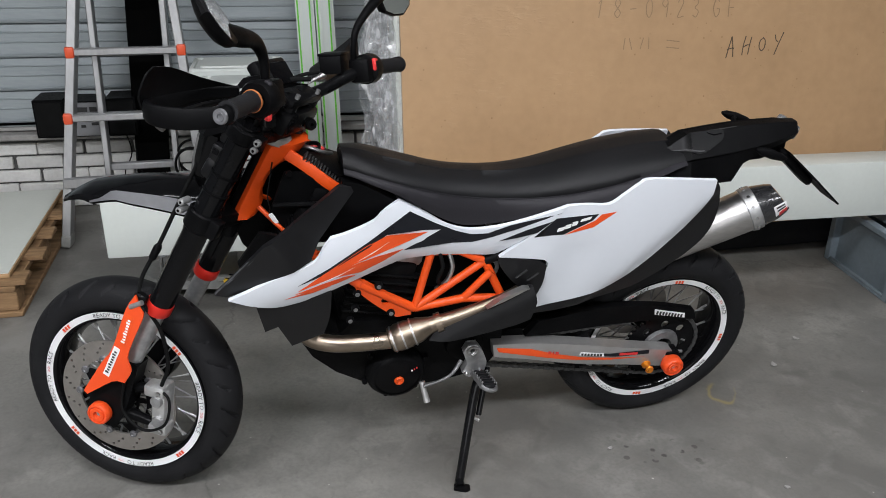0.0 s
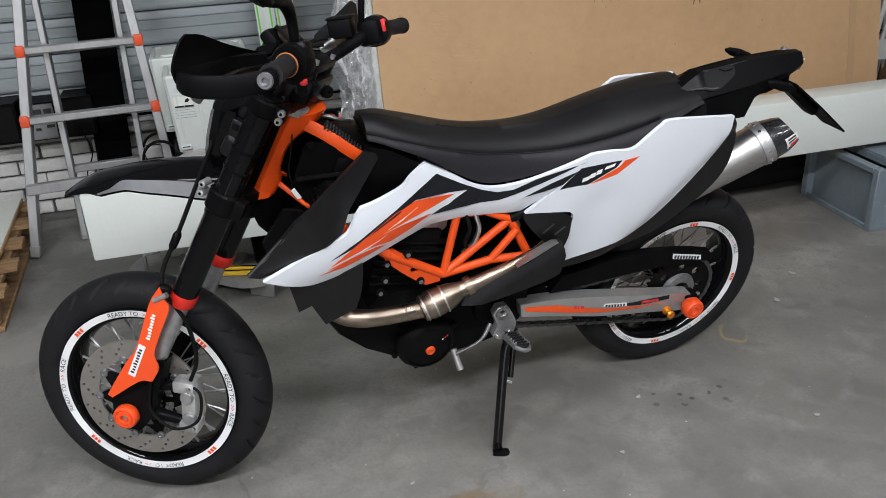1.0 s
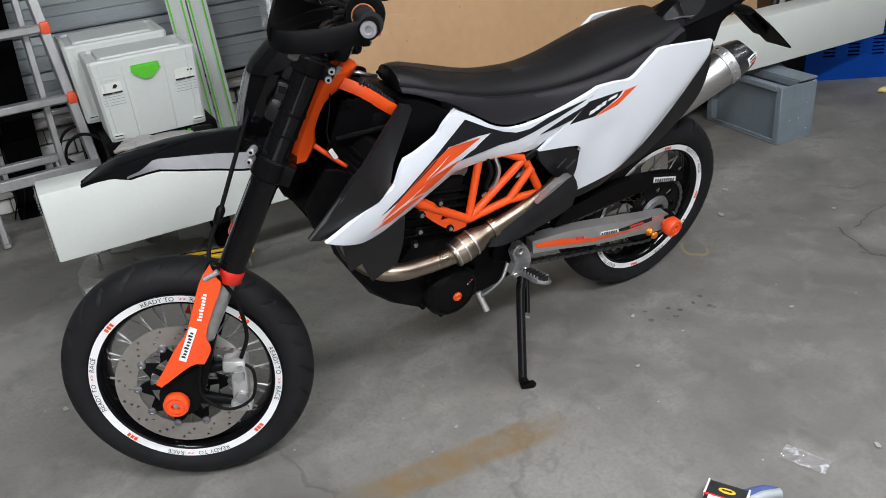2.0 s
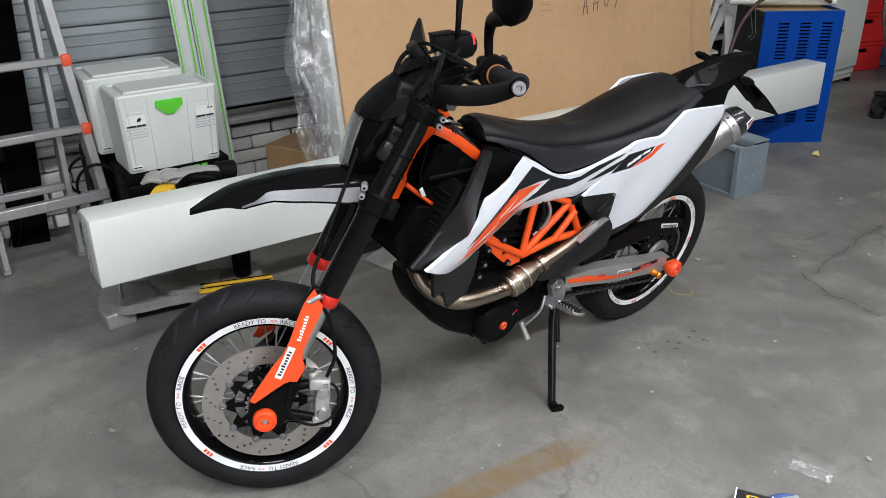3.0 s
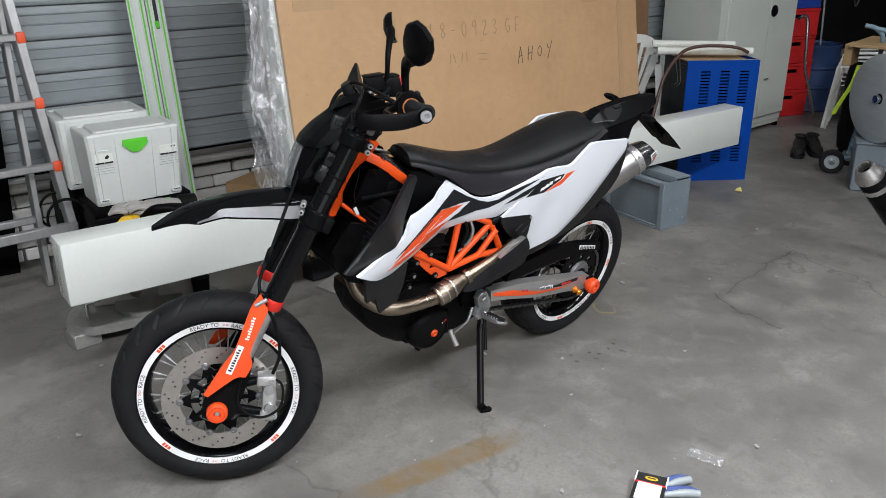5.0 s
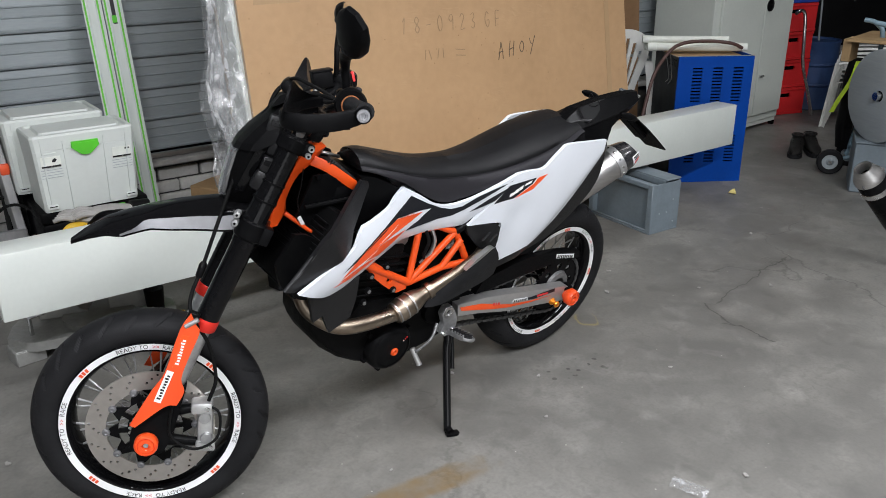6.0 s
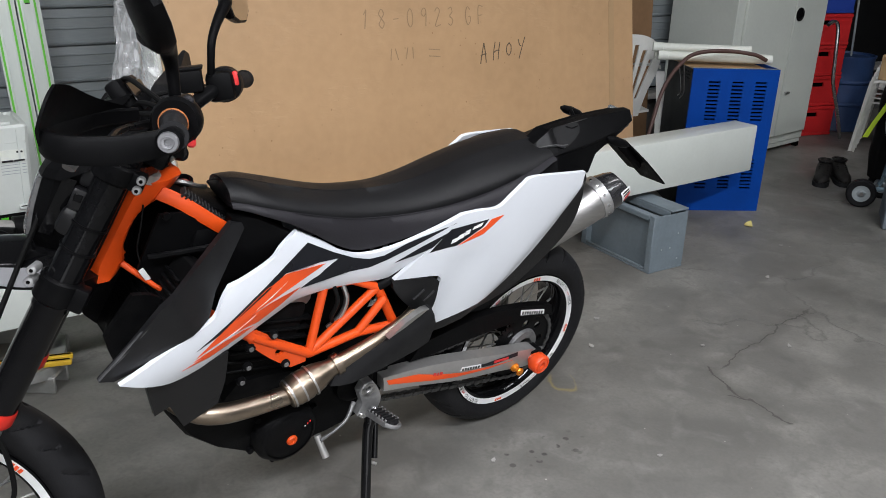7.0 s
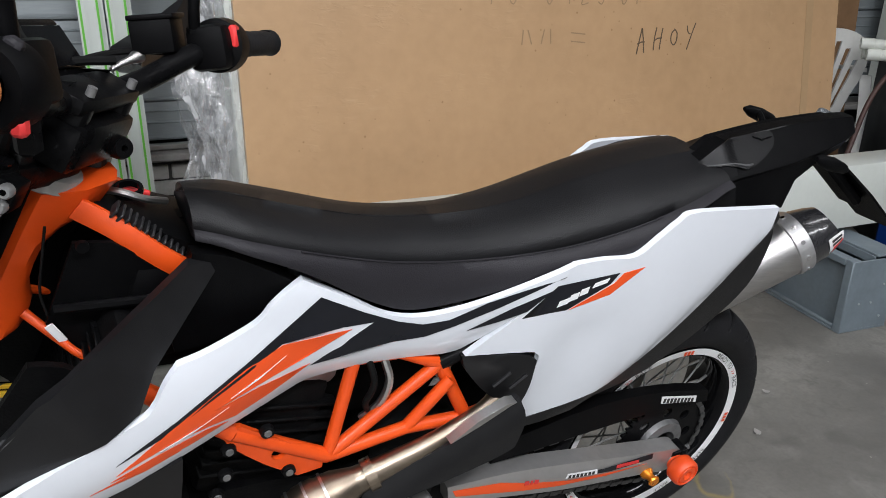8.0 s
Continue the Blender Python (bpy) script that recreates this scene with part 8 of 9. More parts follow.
# --- foot controls and stand ---
bm = B()
sheet(bm, rounded([(0.868, 0.415), (0.878, 0.436), (0.902, 0.436), (0.918, 0.412), (0.932, 0.376), (0.928, 0.346), (0.912, 0.336), (0.890, 0.330), (0.870, 0.348), (0.882, 0.377)], 3), lambda u, v, d_: Vector((u, -0.152 + d_, v)), 0.02, [ring_points(0.007, 12, 0.892, 0.418)], 0.02)
hang = part("footpeg_hanger", bm, ALLOY, bike, "cast alloy footpeg hanger")
bm = B()
lathe(bm, [(0.011, -0.156), (0.017, -0.156), (0.018, -0.150), (0.011, -0.150)], 24, Matrix.Translation((0.892, 0, 0.418)), True)
part("bush", bm, STEEL, hang)
for hx, hz in ((0.880, 0.346), (0.916, 0.350)):
    bm = B()
    lathe(bm, [(0, -0.158), (0.0045, -0.158), (0.006, -0.156), (0.006, -0.150), (0, -0.150)], 12, Matrix.Translation((hx, 0, hz)))
    part("bolt", bm, CHROME, hang)
bm = B()
m = pose(0.912, -0.156, 0.345, -8, 16, 6)
for s in (-1, 1):
    box(bm, (s * 0.020, -0.030, 0), (0.004, 0.064, 0.013), 0.001, m)
    for k in range(6):
        box(bm, (s * 0.020, -0.006 - 0.0105 * k, 0.009), (0.004, 0.005, 0.007), 0.001, m)
tube(bm, curve([m @ Vector(q) for q in ((-0.020, -0.061, 0), (-0.012, -0.074, 0), (0.0, -0.078, 0), (0.012, -0.074, 0), (0.020, -0.061, 0))], 4), 0.0055, 8)
peg = part("footpeg", bm, BOLT, bike, "serrated steel footpeg")
bm = B()
box(bm, (0, -0.034, 0.002), (0.034, 0.074, 0.012), 0.004, m)
part("rubber_pad", bm, RUBBER, peg)
for k in range(6):
    bm = B()
    box(bm, (0, -0.010 - 0.011 * k, 0.0095), (0.032, 0.004, 0.005), 0.001, m)
    part("pad_rib", bm, RUBBER, peg)
pipe("shift_lever", [(0.872, -0.132, 0.372), (0.845, -0.148, 0.345), (0.812, -0.156, 0.334), (0.780, -0.162, 0.331), (0.768, -0.164, 0.330)], [0.006, 0.0042, 0.0036, 0.0042, 0.006], BOLT, "dull alloy gear lever", 10, 5)
pipe("shift_peg", [(0.767, -0.152, 0.336), (0.771, -0.167, 0.314), (0.776, -0.182, 0.292)], [0.008, 0.0075, 0.0085], SWING_ALLOY, "", 12)
S0, S1 = Vector((0.925, -0.120, 0.330)), Vector((0.856, -0.262, 0.060))
pipe("side_stand", [S0, S0.lerp(S1, 0.12) + Vector((0.006, 0, 0)), S0.lerp(S1, 0.25), S1], [0.013, 0.0135, 0.0122, 0.0118], STAND_BLACK, "glossy black tubular side stand", 14, 5)
pipe("stand_spring", [S0 + Vector((0.026, 0.005, -0.01)), S0.lerp(S1, 0.42) + Vector((0.022, 0, 0))], 0.0075, STAND_BLACK, "", 10)
pipe("stand_catch", [S0.lerp(S1, 0.42), S0.lerp(S1, 0.46) + Vector((0.024, -0.004, 0.0))], 0.004, STEEL, "", 8)
bm = B()
foot = bike.matrix_world.inverted() @ Vector((0.858, -0.268, 0.004))
fm = bike.matrix_world.inverted() @ pose(0.862, -0.272, 0.0045, 0, 0, -18)
sheet(bm, rounded([(-0.016, -0.010), (0.014, -0.014), (0.026, -0.006), (0.024, 0.009), (0.0, 0.013), (-0.016, 0.009)], 3), lambda u, v, d_: fm @ Vector((u, v, 0.003 - d_)), 0.007)
part("stand_foot", bm, BLACK_METAL, bike)
pipe("stand_neck", [S1 + Vector((0.0, 0.0, 0.01)), fm @ Vector((0, 0, 0.004))], 0.011, BLACK_METAL)

# ---- steel box carrying the beam ----
t = thing("steel_box", "open blue-grey steel box on its side under the wrapped panel", "steel box", pose(2.704, 0.412, 0.0, 0, 0, -6))
L, W, H = 0.43, 0.20, 0.266
for nm, c, s in (("bottom_plate", (W / 2, L / 2, 0.004), (W, L, 0.008)), ("rear_top", (0.148, L / 2, H - 0.004), (0.100, L, 0.008)), ("rear_lip", (0.100, L / 2, H - 0.022), (0.006, L - 0.02, 0.028)), ("back_plate", (W - 0.004, L / 2, H / 2), (0.008, L - 0.02, H - 0.018)), ("end_plate", (0.103, 0.004, H / 2 - 0.004), (W - 0.010, 0.008, H - 0.024)), ("end_plate", (0.103, L - 0.004, H / 2 - 0.004), (W - 0.010, 0.008, H - 0.024)), ("front_panel", (0.034, L / 2, H / 2 - 0.012), (0.006, L - 0.02, H - 0.036))):
    bm = B()
    box(bm, c, s, 0.0015)
    part(nm, bm, GREY_BOX, t)
for nm, c, s in (("upright_flange", (0.017, 0.014, 0.127), (0.036, 0.032, 0.252)), ("upright_flange", (0.017, L - 0.014, 0.127), (0.036, 0.032, 0.252)), ("top_flange", (0.017, L / 2, 0.240), (0.036, L - 0.062, 0.024)), ("floor_lip", (0.006, L / 2, 0.014), (0.010, L - 0.062, 0.012))):
    bm = B()
    box(bm, c, s, 0.003)
    part(nm, bm, GREY_BOX, t)
for y, z in ((0.06, 0.10), (0.11, 0.10), (0.16, 0.045), (0.15, 0.16)):
    bm = B()
    tube(bm, [(y, 0.001, z), (y, -0.003, z)], 0.004, 8)
    part("rivet", bm, SHUTTER, t)

# ---- mitre saw on the floor ----
t = thing("mitre_saw", "yellow and grey mitre saw standing on the floor", "mitre saw", pose(0.27, 1.03, 0.0, 0, 0, -20))
bm = B()
sheet(bm, rounded([(-0.30, -0.06), (-0.20, -0.13), (0.0, -0.10), (0.14, -0.15), (0.24, -0.12), (0.27, -0.02), (0.26, 0.10), (0.12, 0.16), (-0.16, 0.17), (-0.28, 0.08)], 3, 60), lambda u, v, d: Vector((u, v, 0.085 - d)), 0.035)
base = part("base", bm, SAW_ALLOY, t, "cast grey saw base")
for fx, fy, a in ((-0.245, -0.07, 25), (-0.235, 0.11, 0), (0.215, -0.075, -20), (0.21, 0.11, 0)):
    bm = B()
    m = pose(fx, fy, 0, 0, 0, a)
    for c, s in (((0, -0.04, 0.026), (0.10, 0.012, 0.052)), ((0, 0.04, 0.026), (0.10, 0.012, 0.052)), ((-0.045, 0, 0.026), (0.012, 0.07, 0.052)), ((0, 0, 0.052), (0.10, 0.09, 0.008))):
        box(bm, c, s, 0.003, m)
    part("foot", bm, SAW_ALLOY, base)
    bm = B()
    tube(bm, [m @ Vector((-0.02, 0, 0.056)), m @ Vector((-0.02, 0, 0.062))], 0.008, 8)
    part("foot_bolt", bm, DARK, base)
bm = B()
tube(bm, [(0, 0.02, 0.086), (0, 0.02, 0.104)], 0.125, 40)
part("turntable", bm, SAW_ALLOY, t)
for dx in (-0.12, 0.12):
    bm = B()
    box(bm, (dx, 0.05, 0.13), (0.17, 0.022, 0.075), 0.004)
    part("fence", bm, SAW_ALLOY, t)
for dy in (-0.105, -0.070):
    bm = B()
    box(bm, (0.17, dy - 0.01, 0.096), (0.26, 0.022, 0.016), 0.003)
    part("scale_rail", bm, YELLOW, t, "yellow scale rail")
    # dark bar on the rail: the slot's shade put into colour
    bm = B()
    box(bm, (0.17, dy - 0.01, 0.105), (0.25, 0.004, 0.004), 0.001)
    part("slot", bm, DARK, t)
bm = B()
lathe(bm, [(0.0, -0.012), (0.03, -0.012), (0.03, -0.003), (0.122, -0.002), (0.122, 0.002), (0.03, 0.003), (0.0, 0.012)], 48, pose(-0.03, 0.06, 0.235, 0, 0, 70))
part("blade", bm, DISC_STEEL, t, "dark saw blade")
for sg in (-1, 1):
    bm = B()
    o = ring_points(0.145, 24, 0, 0)
    o = [p for p in o if p[1] > -0.055]
    sheet(bm, o, lambda u, v, d: pose(-0.03, 0.04, 0.290, 0, 0, 70) @ Vector((u, sg * (0.034 - d), v)), 0.008)
    part("guard", bm, YELLOW, t, "yellow blade guard")
bm = B()
rings = []
for k in range(15):
    a = math.pi * (0.02 + 0.96 * k / 14)
    rings.append([pose(-0.03, 0.04, 0.290, 0, 0, 70) @ Vector((r * math.cos(a), y, r * math.sin(a))) for r, y in ((0.135, -0.034), (0.150, -0.030), (0.156, 0.0), (0.150, 0.030), (0.135, 0.034))])
loft(bm, rings)
part("guard_rim", bm, YELLOW, t, "yellow blade guard rim")
bm = B()
rings = []
for k, (r, o) in enumerate(((0.03, 0.04), (0.055, 0.05), (0.058, 0.10), (0.056, 0.16), (0.045, 0.19), (0.02, 0.20))):
    rings.append([pose(0.0, 0.05, 0.25, 0, 0, -20) @ Vector((o, r * math.cos(a), r * math.sin(a))) for a in np.linspace(0, 2 * math.pi, 24, endpoint=False)])
loft(bm, rings)
part("motor", bm, BLACK_PLASTIC, t, "black motor housing")
bm = B()
tube(bm, curve([(-0.02, 0.20, 0.10), (-0.02, 0.22, 0.25), (-0.02, 0.17, 0.36), (-0.02, 0.08, 0.40)], 6), [0.04, 0.032, 0.028, 0.03], 12)
part("arm", bm, BLACK_PLASTIC, t)
bm = B()
tube(bm, curve([(0.02, 0.06, 0.425), (0.07, 0.03, 0.465), (0.14, 0.03, 0.455), (0.17, 0.05, 0.41)], 6), [0.016, 0.018, 0.02, 0.016], 12)
part("handle", bm, BLACK_PLASTIC, t)
bm = B()
tube(bm, [(0.20, -0.03, 0.10), (0.20, -0.03, 0.19)], [0.03, 0.036], 18)
part("clamp_knob", bm, BLACK_PLASTIC, t)
bm = B()
tube(bm, [(-0.22, -0.06, 0.085), (-0.22, -0.06, 0.15), (-0.17, -0.05, 0.16)], 0.008, 8)
part("clamp_rod", bm, CHROME, t)

# work gloves lying on the saw
t = thing("work_gloves", "pair of grey work gloves with dark cuffs on the saw", "gloves", pose(0.345, 1.10, 0.425, 0, 0, -30))
for k, (dx, dy, a) in enumerate(((0.0, 0.0, 0), (0.05, 0.035, 25))):
    m = pose(dx, dy, 0.012 * k, 0, 6, a)
    bm = B()
    rows = []
    for u, w, h in ((-0.09, 0.026, 0.012), (-0.06, 0.040, 0.020), (-0.01, 0.046, 0.024), (0.03, 0.036, 0.022), (0.06, 0.034, 0.018)):
        rows.append([m @ Vector((u, w * math.cos(a_), 0.018 + h * math.sin(a_))) for a_ in np.linspace(0, 2 * math.pi, 14, endpoint=False)])
    loft(bm, rows)
    palm = part("palm", bm, SILL, t, "grey knitted glove")
    bm = B()
    tube(bm, [m @ Vector((0.055, 0, 0.018)), m @ Vector((0.12, 0.005, 0.016))], [0.033, 0.036], 14)
    part("cuff", bm, CABLE, t, "dark elastic cuff")
    for f in range(4):
        bm = B()
        y = -0.033 + 0.022 * f
        tube(bm, curve([m @ Vector((-0.075, y, 0.018)), m @ Vector((-0.115, y * 1.15, 0.022)), m @ Vector((-0.145, y * 1.2, 0.008))], 4), [0.011, 0.010, 0.007], 8)
        part("finger", bm, SILL, t)

# folded card on the floor under the stack's edge
t = thing("packing_card", "folded piece of beige card lying on the floor", "card", pose(1.12, 0.86, 0.0, 0, 0, 12))
bm = B()
loft(bm, [[Vector((x, y, z)) for x, z in ((-0.14, 0.002), (0.0, 0.03), (0.13, 0.003), (0.13, 0.006), (0.0, 0.034), (-0.14, 0.006))] for y in (-0.06, 0.10)])
part("sheet", bm, SILL, t)

# ---- pallet with a white sheet ----
t = thing("pallet", "worn wooden pallet lying on the floor by the wall", "pallet", pose(-0.44, 0.96, 0.0, 0, 0, -1.5))
PW, PL = 1.0, 0.93
for i, y in enumerate((0.045, 0.26, 0.47, 0.68, 0.885)):
    bm = B()
    box(bm, (-PW / 2 + 0.03 + 0.012 * (i % 2), y, 0.128), (PW, 0.09, 0.020), 0.003)
    part("deck_board", bm, PALLET_WOOD, t)
for x in (-0.05, -0.48, -0.93):
    bm = B()
    box(bm, (x, PL / 2, 0.106), (0.085, PL, 0.022), 0.003)
    part("bearer", bm, PALLET_WOOD, t)
    bm = B()
    box(bm, (x + 0.005, PL / 2, 0.010), (0.10, PL + 0.02, 0.020), 0.003)
    part("skid_board", bm, PALLET_WOOD, t)
    for y in (0.05, 0.465, 0.88):
        bm = B()
        box(bm, (x, y, 0.0575), (0.085, 0.095, 0.075), 0.004)
        part("block", bm, PALLET_WOOD, t)
t = thing("white_sheet", "white laminate sheet with raw edges lying on the pallet", "sheet", pose(-0.46, 0.985, 0.138, 0, 0, -1.5))
bm = B()
box(bm, (-0.5, 0.455, 0.008), (0.99, 0.90, 0.014), 0.001)
part("core", bm, CARDBOARD, t, "brown raw core")
bm = B()
box(bm, (-0.502, 0.457, 0.0165), (0.985, 0.895, 0.003), 0.0006)
part("top_face", bm, WHITE_SHEET, t, "smooth white face")

# ---- blue machine cabinet ----
ang = math.degrees(math.atan2(-0.57, 0.82))
t = thing("blue_cabinet", "blue steel machine cabinet with louvre slots and dark side", "cabinet", pose(3.51, 0.895, 0.0, 0, 0, ang))
CW, CD, CH = 0.435, 0.40, 0.73
holes = []
for col in range(3):
    for row in range(11):
        x, z = 0.085 + 0.118 * col, 0.475 + 0.0185 * row
        holes.append([(x, z), (x + 0.058, z), (x + 0.058, z + 0.009), (x, z + 0.009)])
    for row in range(9):
        x, z = 0.085 + 0.118 * col, 0.12 + 0.0185 * row
        holes.append([(x, z), (x + 0.058, z), (x + 0.058, z + 0.009), (x, z + 0.009)])
bm = B()
sheet(bm, [(0, 0), (CW, 0), (CW, CH), (0, CH)], lambda u, v, d: Vector((u, d, v)), 0.012, holes)
part("front_panel", bm, CABINET_BLUE, t, "blue louvred steel panel")
bm = B()
sheet(bm, [(0.013, 0), (CD, 0), (CD, CH - 0.012), (0.013, CH - 0.005)], lambda u, v, d: Vector((d, u, v)), 0.008, [[(0.04 + 0.025 * c, 0.70 - 0.016 * r), (0.055 + 0.025 * c, 0.70 - 0.016 * r), (0.055 + 0.025 * c, 0.708 - 0.016 * r), (0.04 + 0.025 * c, 0.708 - 0.016 * r)] for c in range(5) for r in range(3)])
part("side_panel", bm, CABINET_DARK, t, "dark grey side panel")
bm = B()
box(bm, (CW - 0.004, 0.012 + CD / 2, CH / 2), (0.008, CD - 0.002, CH), 0.001)
part("side_panel", bm, CABINET_BLUE, t)
bm = B()
box(bm, (CW / 2, CD - 0.006, CH / 2), (CW - 0.02, 0.010, CH - 0.004), 0.001)
part("back_panel", bm, CABINET_BLUE, t)
bm = B()
box(bm, (CW / 2, CD / 2, CH - 0.020), (CW - 0.02, CD - 0.03, 0.008), 0.001)
part("inner_tray", bm, CARDBOARD, t, "dusty inner tray")
# added dark block: the shade seen through the louvre slots, as colour
bm = B()
box(bm, (CW / 2, CD / 2 + 0.01, 0.35), (CW - 0.05, CD - 0.06, 0.66), 0.004)
part("shade_core", bm, DARK, t)
bm = B()
box(bm, (CW / 2 + 0.002, 0.020, CH - 0.003), (CW - 0.004, 0.030, 0.006), 0.002)
part("top_flange", bm, SHUTTER, t, "bare metal flange")
t = thing("cabinet_wire", "thin grey wires hanging on the cabinet's side", "wire")
for k, pts in enumerate((((3.72, 1.16, 0.72), (3.62, 1.06, 0.70), (3.55, 0.99, 0.64), (3.53, 0.97, 0.60), (3.575, 1.02, 0.57)), ((3.545, 0.98, 0.73), (3.54, 0.965, 0.66), (3.53, 0.95, 0.60), (3.57, 1.0, 0.56)))):
    bm = B()
    tube(bm, curve(pts, 6), 0.0022, 6)
    part("wire_run", bm, STEEL, t)
for k, (dx, dy, dz, r, sh) in enumerate(((0.0, 0.0, 0.025, 0.024, 0.0), (0.03, 0.045, 0.024, 0.023, -0.03), (-0.02, 0.022, 0.066, 0.021, -0.06))):
    t = thing("plastic_tube", "white plastic tube lying across the blue cabinet", "tube", group="tubes on the cabinet")
    a, b = Vector((3.575 + dx, 1.17 + dy, 0.73 + dz)), Vector((3.985 + dx + sh, 0.775 + dy - sh * 0.9, 0.73 + dz))
    bm = B()
    d = (b - a).normalized()
    tube(bm, [a, a + d * 0.05, a + d * 0.052, b - d * 0.03, b, b - d * 0.001], [r * 1.12, r * 1.12, r, r, r, r * 0.6], 20)
    part("pipe_wall", bm, TUBE_WHITE, t)
t = thing("rubber_hose", "brown rubber hose draped over the cabinet", "hose")
bm = B()
tube(bm, curve([(3.30, 0.96, 0.40), (3.40, 0.98, 0.62), (3.50, 0.97, 0.74), (3.60, 0.95, 0.79), (3.74, 0.88, 0.80), (3.86, 0.80, 0.785), (3.93, 0.77, 0.755)], 8), 0.010, 10)
part("hose_run", bm, surface("brown_rubber", (0.075, 0.035, 0.028), (0.05, 0.025, 0.02), 12, 0.5, 0.62, bump=0.1), t)


# ---- white garden chairs ----
def garden_chair(m, lab, group=""):
    """A moulded chair: fan back with slots, arms, seat and four legs; the back stands at y=0, the seat runs to +y."""
    t = thing("garden_chair", lab, "chair", m, group=group)
    o = rounded([(-0.13, 0.40), (-0.16, 0.52), (-0.215, 0.64), (-0.225, 0.72), (-0.19, 0.79), (-0.10, 0.835), (0.0, 0.845), (0.10, 0.835), (0.19, 0.79), (0.225, 0.72), (0.215, 0.64), (0.16, 0.52), (0.13, 0.40)], 4)
    holes = []
    for k in range(-3, 4):
        x0, x1 = 0.030 * k, 0.052 * k
        z1 = 0.80 - 0.010 * k * k
        holes.append([(x0 - 0.008, 0.50), (x0 + 0.008, 0.50), (x1 + 0.013, z1), (x1 - 0.013, z1)])
    bm = B()
    sheet(bm, o, lambda u, v, d: Vector((u, -0.10 * (v - 0.4) + 0.9 * u * u - d, v)), 0.010, holes, 0.05)
    part("backrest", bm, CHAIR_WHITE, t, "slotted fan back")
    bm = B()
    sheet(bm, rounded([(-0.19, 0.0), (-0.22, 0.40), (-0.12, 0.45), (0.12, 0.45), (0.22, 0.40), (0.19, 0.0)], 4), lambda u, v, d: Vector((u, v, 0.425 + 0.25 * u * u - d)), 0.012, step=0.06)
    part("seat", bm, CHAIR_WHITE, t)
    for s in (-1, 1):
        bm = B()
        pts = curve([(s * 0.215, 0.03, 0.67), (s * 0.27, 0.12, 0.655), (s * 0.285, 0.28, 0.645), (s * 0.27, 0.40, 0.62)], 5)
        rows = [[p + Vector((s * a, 0, b)) for a, b in ((-0.025, 0), (0.025, 0), (0.028, -0.018), (0.022, -0.018), (0.020, -0.008), (-0.025, -0.008))] for p in pts]
        loft(bm, rows)
        part("armrest", bm, CHAIR_WHITE, t)
        for y0, y1, z1 in ((0.40, 0.46, 0.61), (0.03, -0.05, 0.64)):
            bm = B()
            loft(bm, [[Vector((s * (0.225 + 0.04 * (1 - abs(z - 0.4) * 2)) + s * a, y1 + (y0 - y1) * z / z1 + b, z)) for a, b in ((-0.028, -0.004), (0.014, -0.022), (0.020, -0.018), (-0.018, 0.006), (0.0, 0.03), (-0.008, 0.032))] for z in np.linspace(0, z1, 5)])
            part("leg", bm, CHAIR_WHITE, t)
    return t


garden_chair(pose(3.53, 1.36, 0.0, 0, 0, -22), "white plastic garden chair with slotted back behind the blue cabinet")
STACK = pose(5.88, 0.76, 0.0, 0, 0, 22)
first = garden_chair(STACK @ Matrix.Scale(0.78, 4), "white plastic garden chair in a stack", "stacked garden chairs")
for k in range(1, 4):
    copy_thing(first, Matrix.Translation((0.008 * k, -0.006 * k, 0.03 * k)) @ STACK)

# boards standing behind the chair
t = thing("brown_board", "tall brown board standing against the shutter", "board", pose(4.02, 1.62, 0.0, -5, 0, -8))
bm = B()
box(bm, (0, 0, 1.0), (0.20, 0.022, 2.0), 0.003)
part("panel", bm, BROWN_BOARD, t)

# ---- metal locker ----
t = thing("metal_locker", "tall grey-green metal locker with two doors", "locker", pose(4.42, 1.275, 0.0, 0, 0, 1))
LW, LH = 1.00, 1.95
bm = B()
box(bm, (LW / 2, 0.25, LH / 2 + 0.03), (LW, 0.46, LH - 0.06), 0.004)
part("body", bm, LOCKER, t)
for x0, x1 in ((0.075, 0.605), (0.612, LW - 0.012)):
    bm = B()
    box(bm, ((x0 + x1) / 2, 0.011, LH / 2 + 0.05), (x1 - x0, 0.020, LH - 0.13), 0.004)
    dr = part("door", bm, LOCKER, t)
    if x0 > 0.3:
        bm = B()
        lathe(bm, [(0, -0.02), (0.012, -0.02), (0.020, -0.012), (0.040, -0.008), (0.042, 0.0), (0, 0.0)], 28, Matrix.Translation((x0 + 0.05, 0.0, 0.89)))
        part("lock", bm, BLACK_PLASTIC, dr, "round black lock")
    else:
        bm = B()
        box(bm, (x1 + 0.055, -0.006, 0.40), (0.045, 0.02, 0.014), 0.003)
        part("handle", bm, CHROME, dr, "small bright handle")
bm = B()
box(bm, (LW / 2, 0.24, 0.045), (LW - 0.02, 0.43, 0.03), 0.003)
part("plinth", bm, LOCKER, t)
for x in (0.03, LW - 0.03):
    bm = B()
    box(bm, (x, 0.04, 0.016), (0.035, 0.035, 0.032), 0.003)
    part("foot", bm, DARK, t)


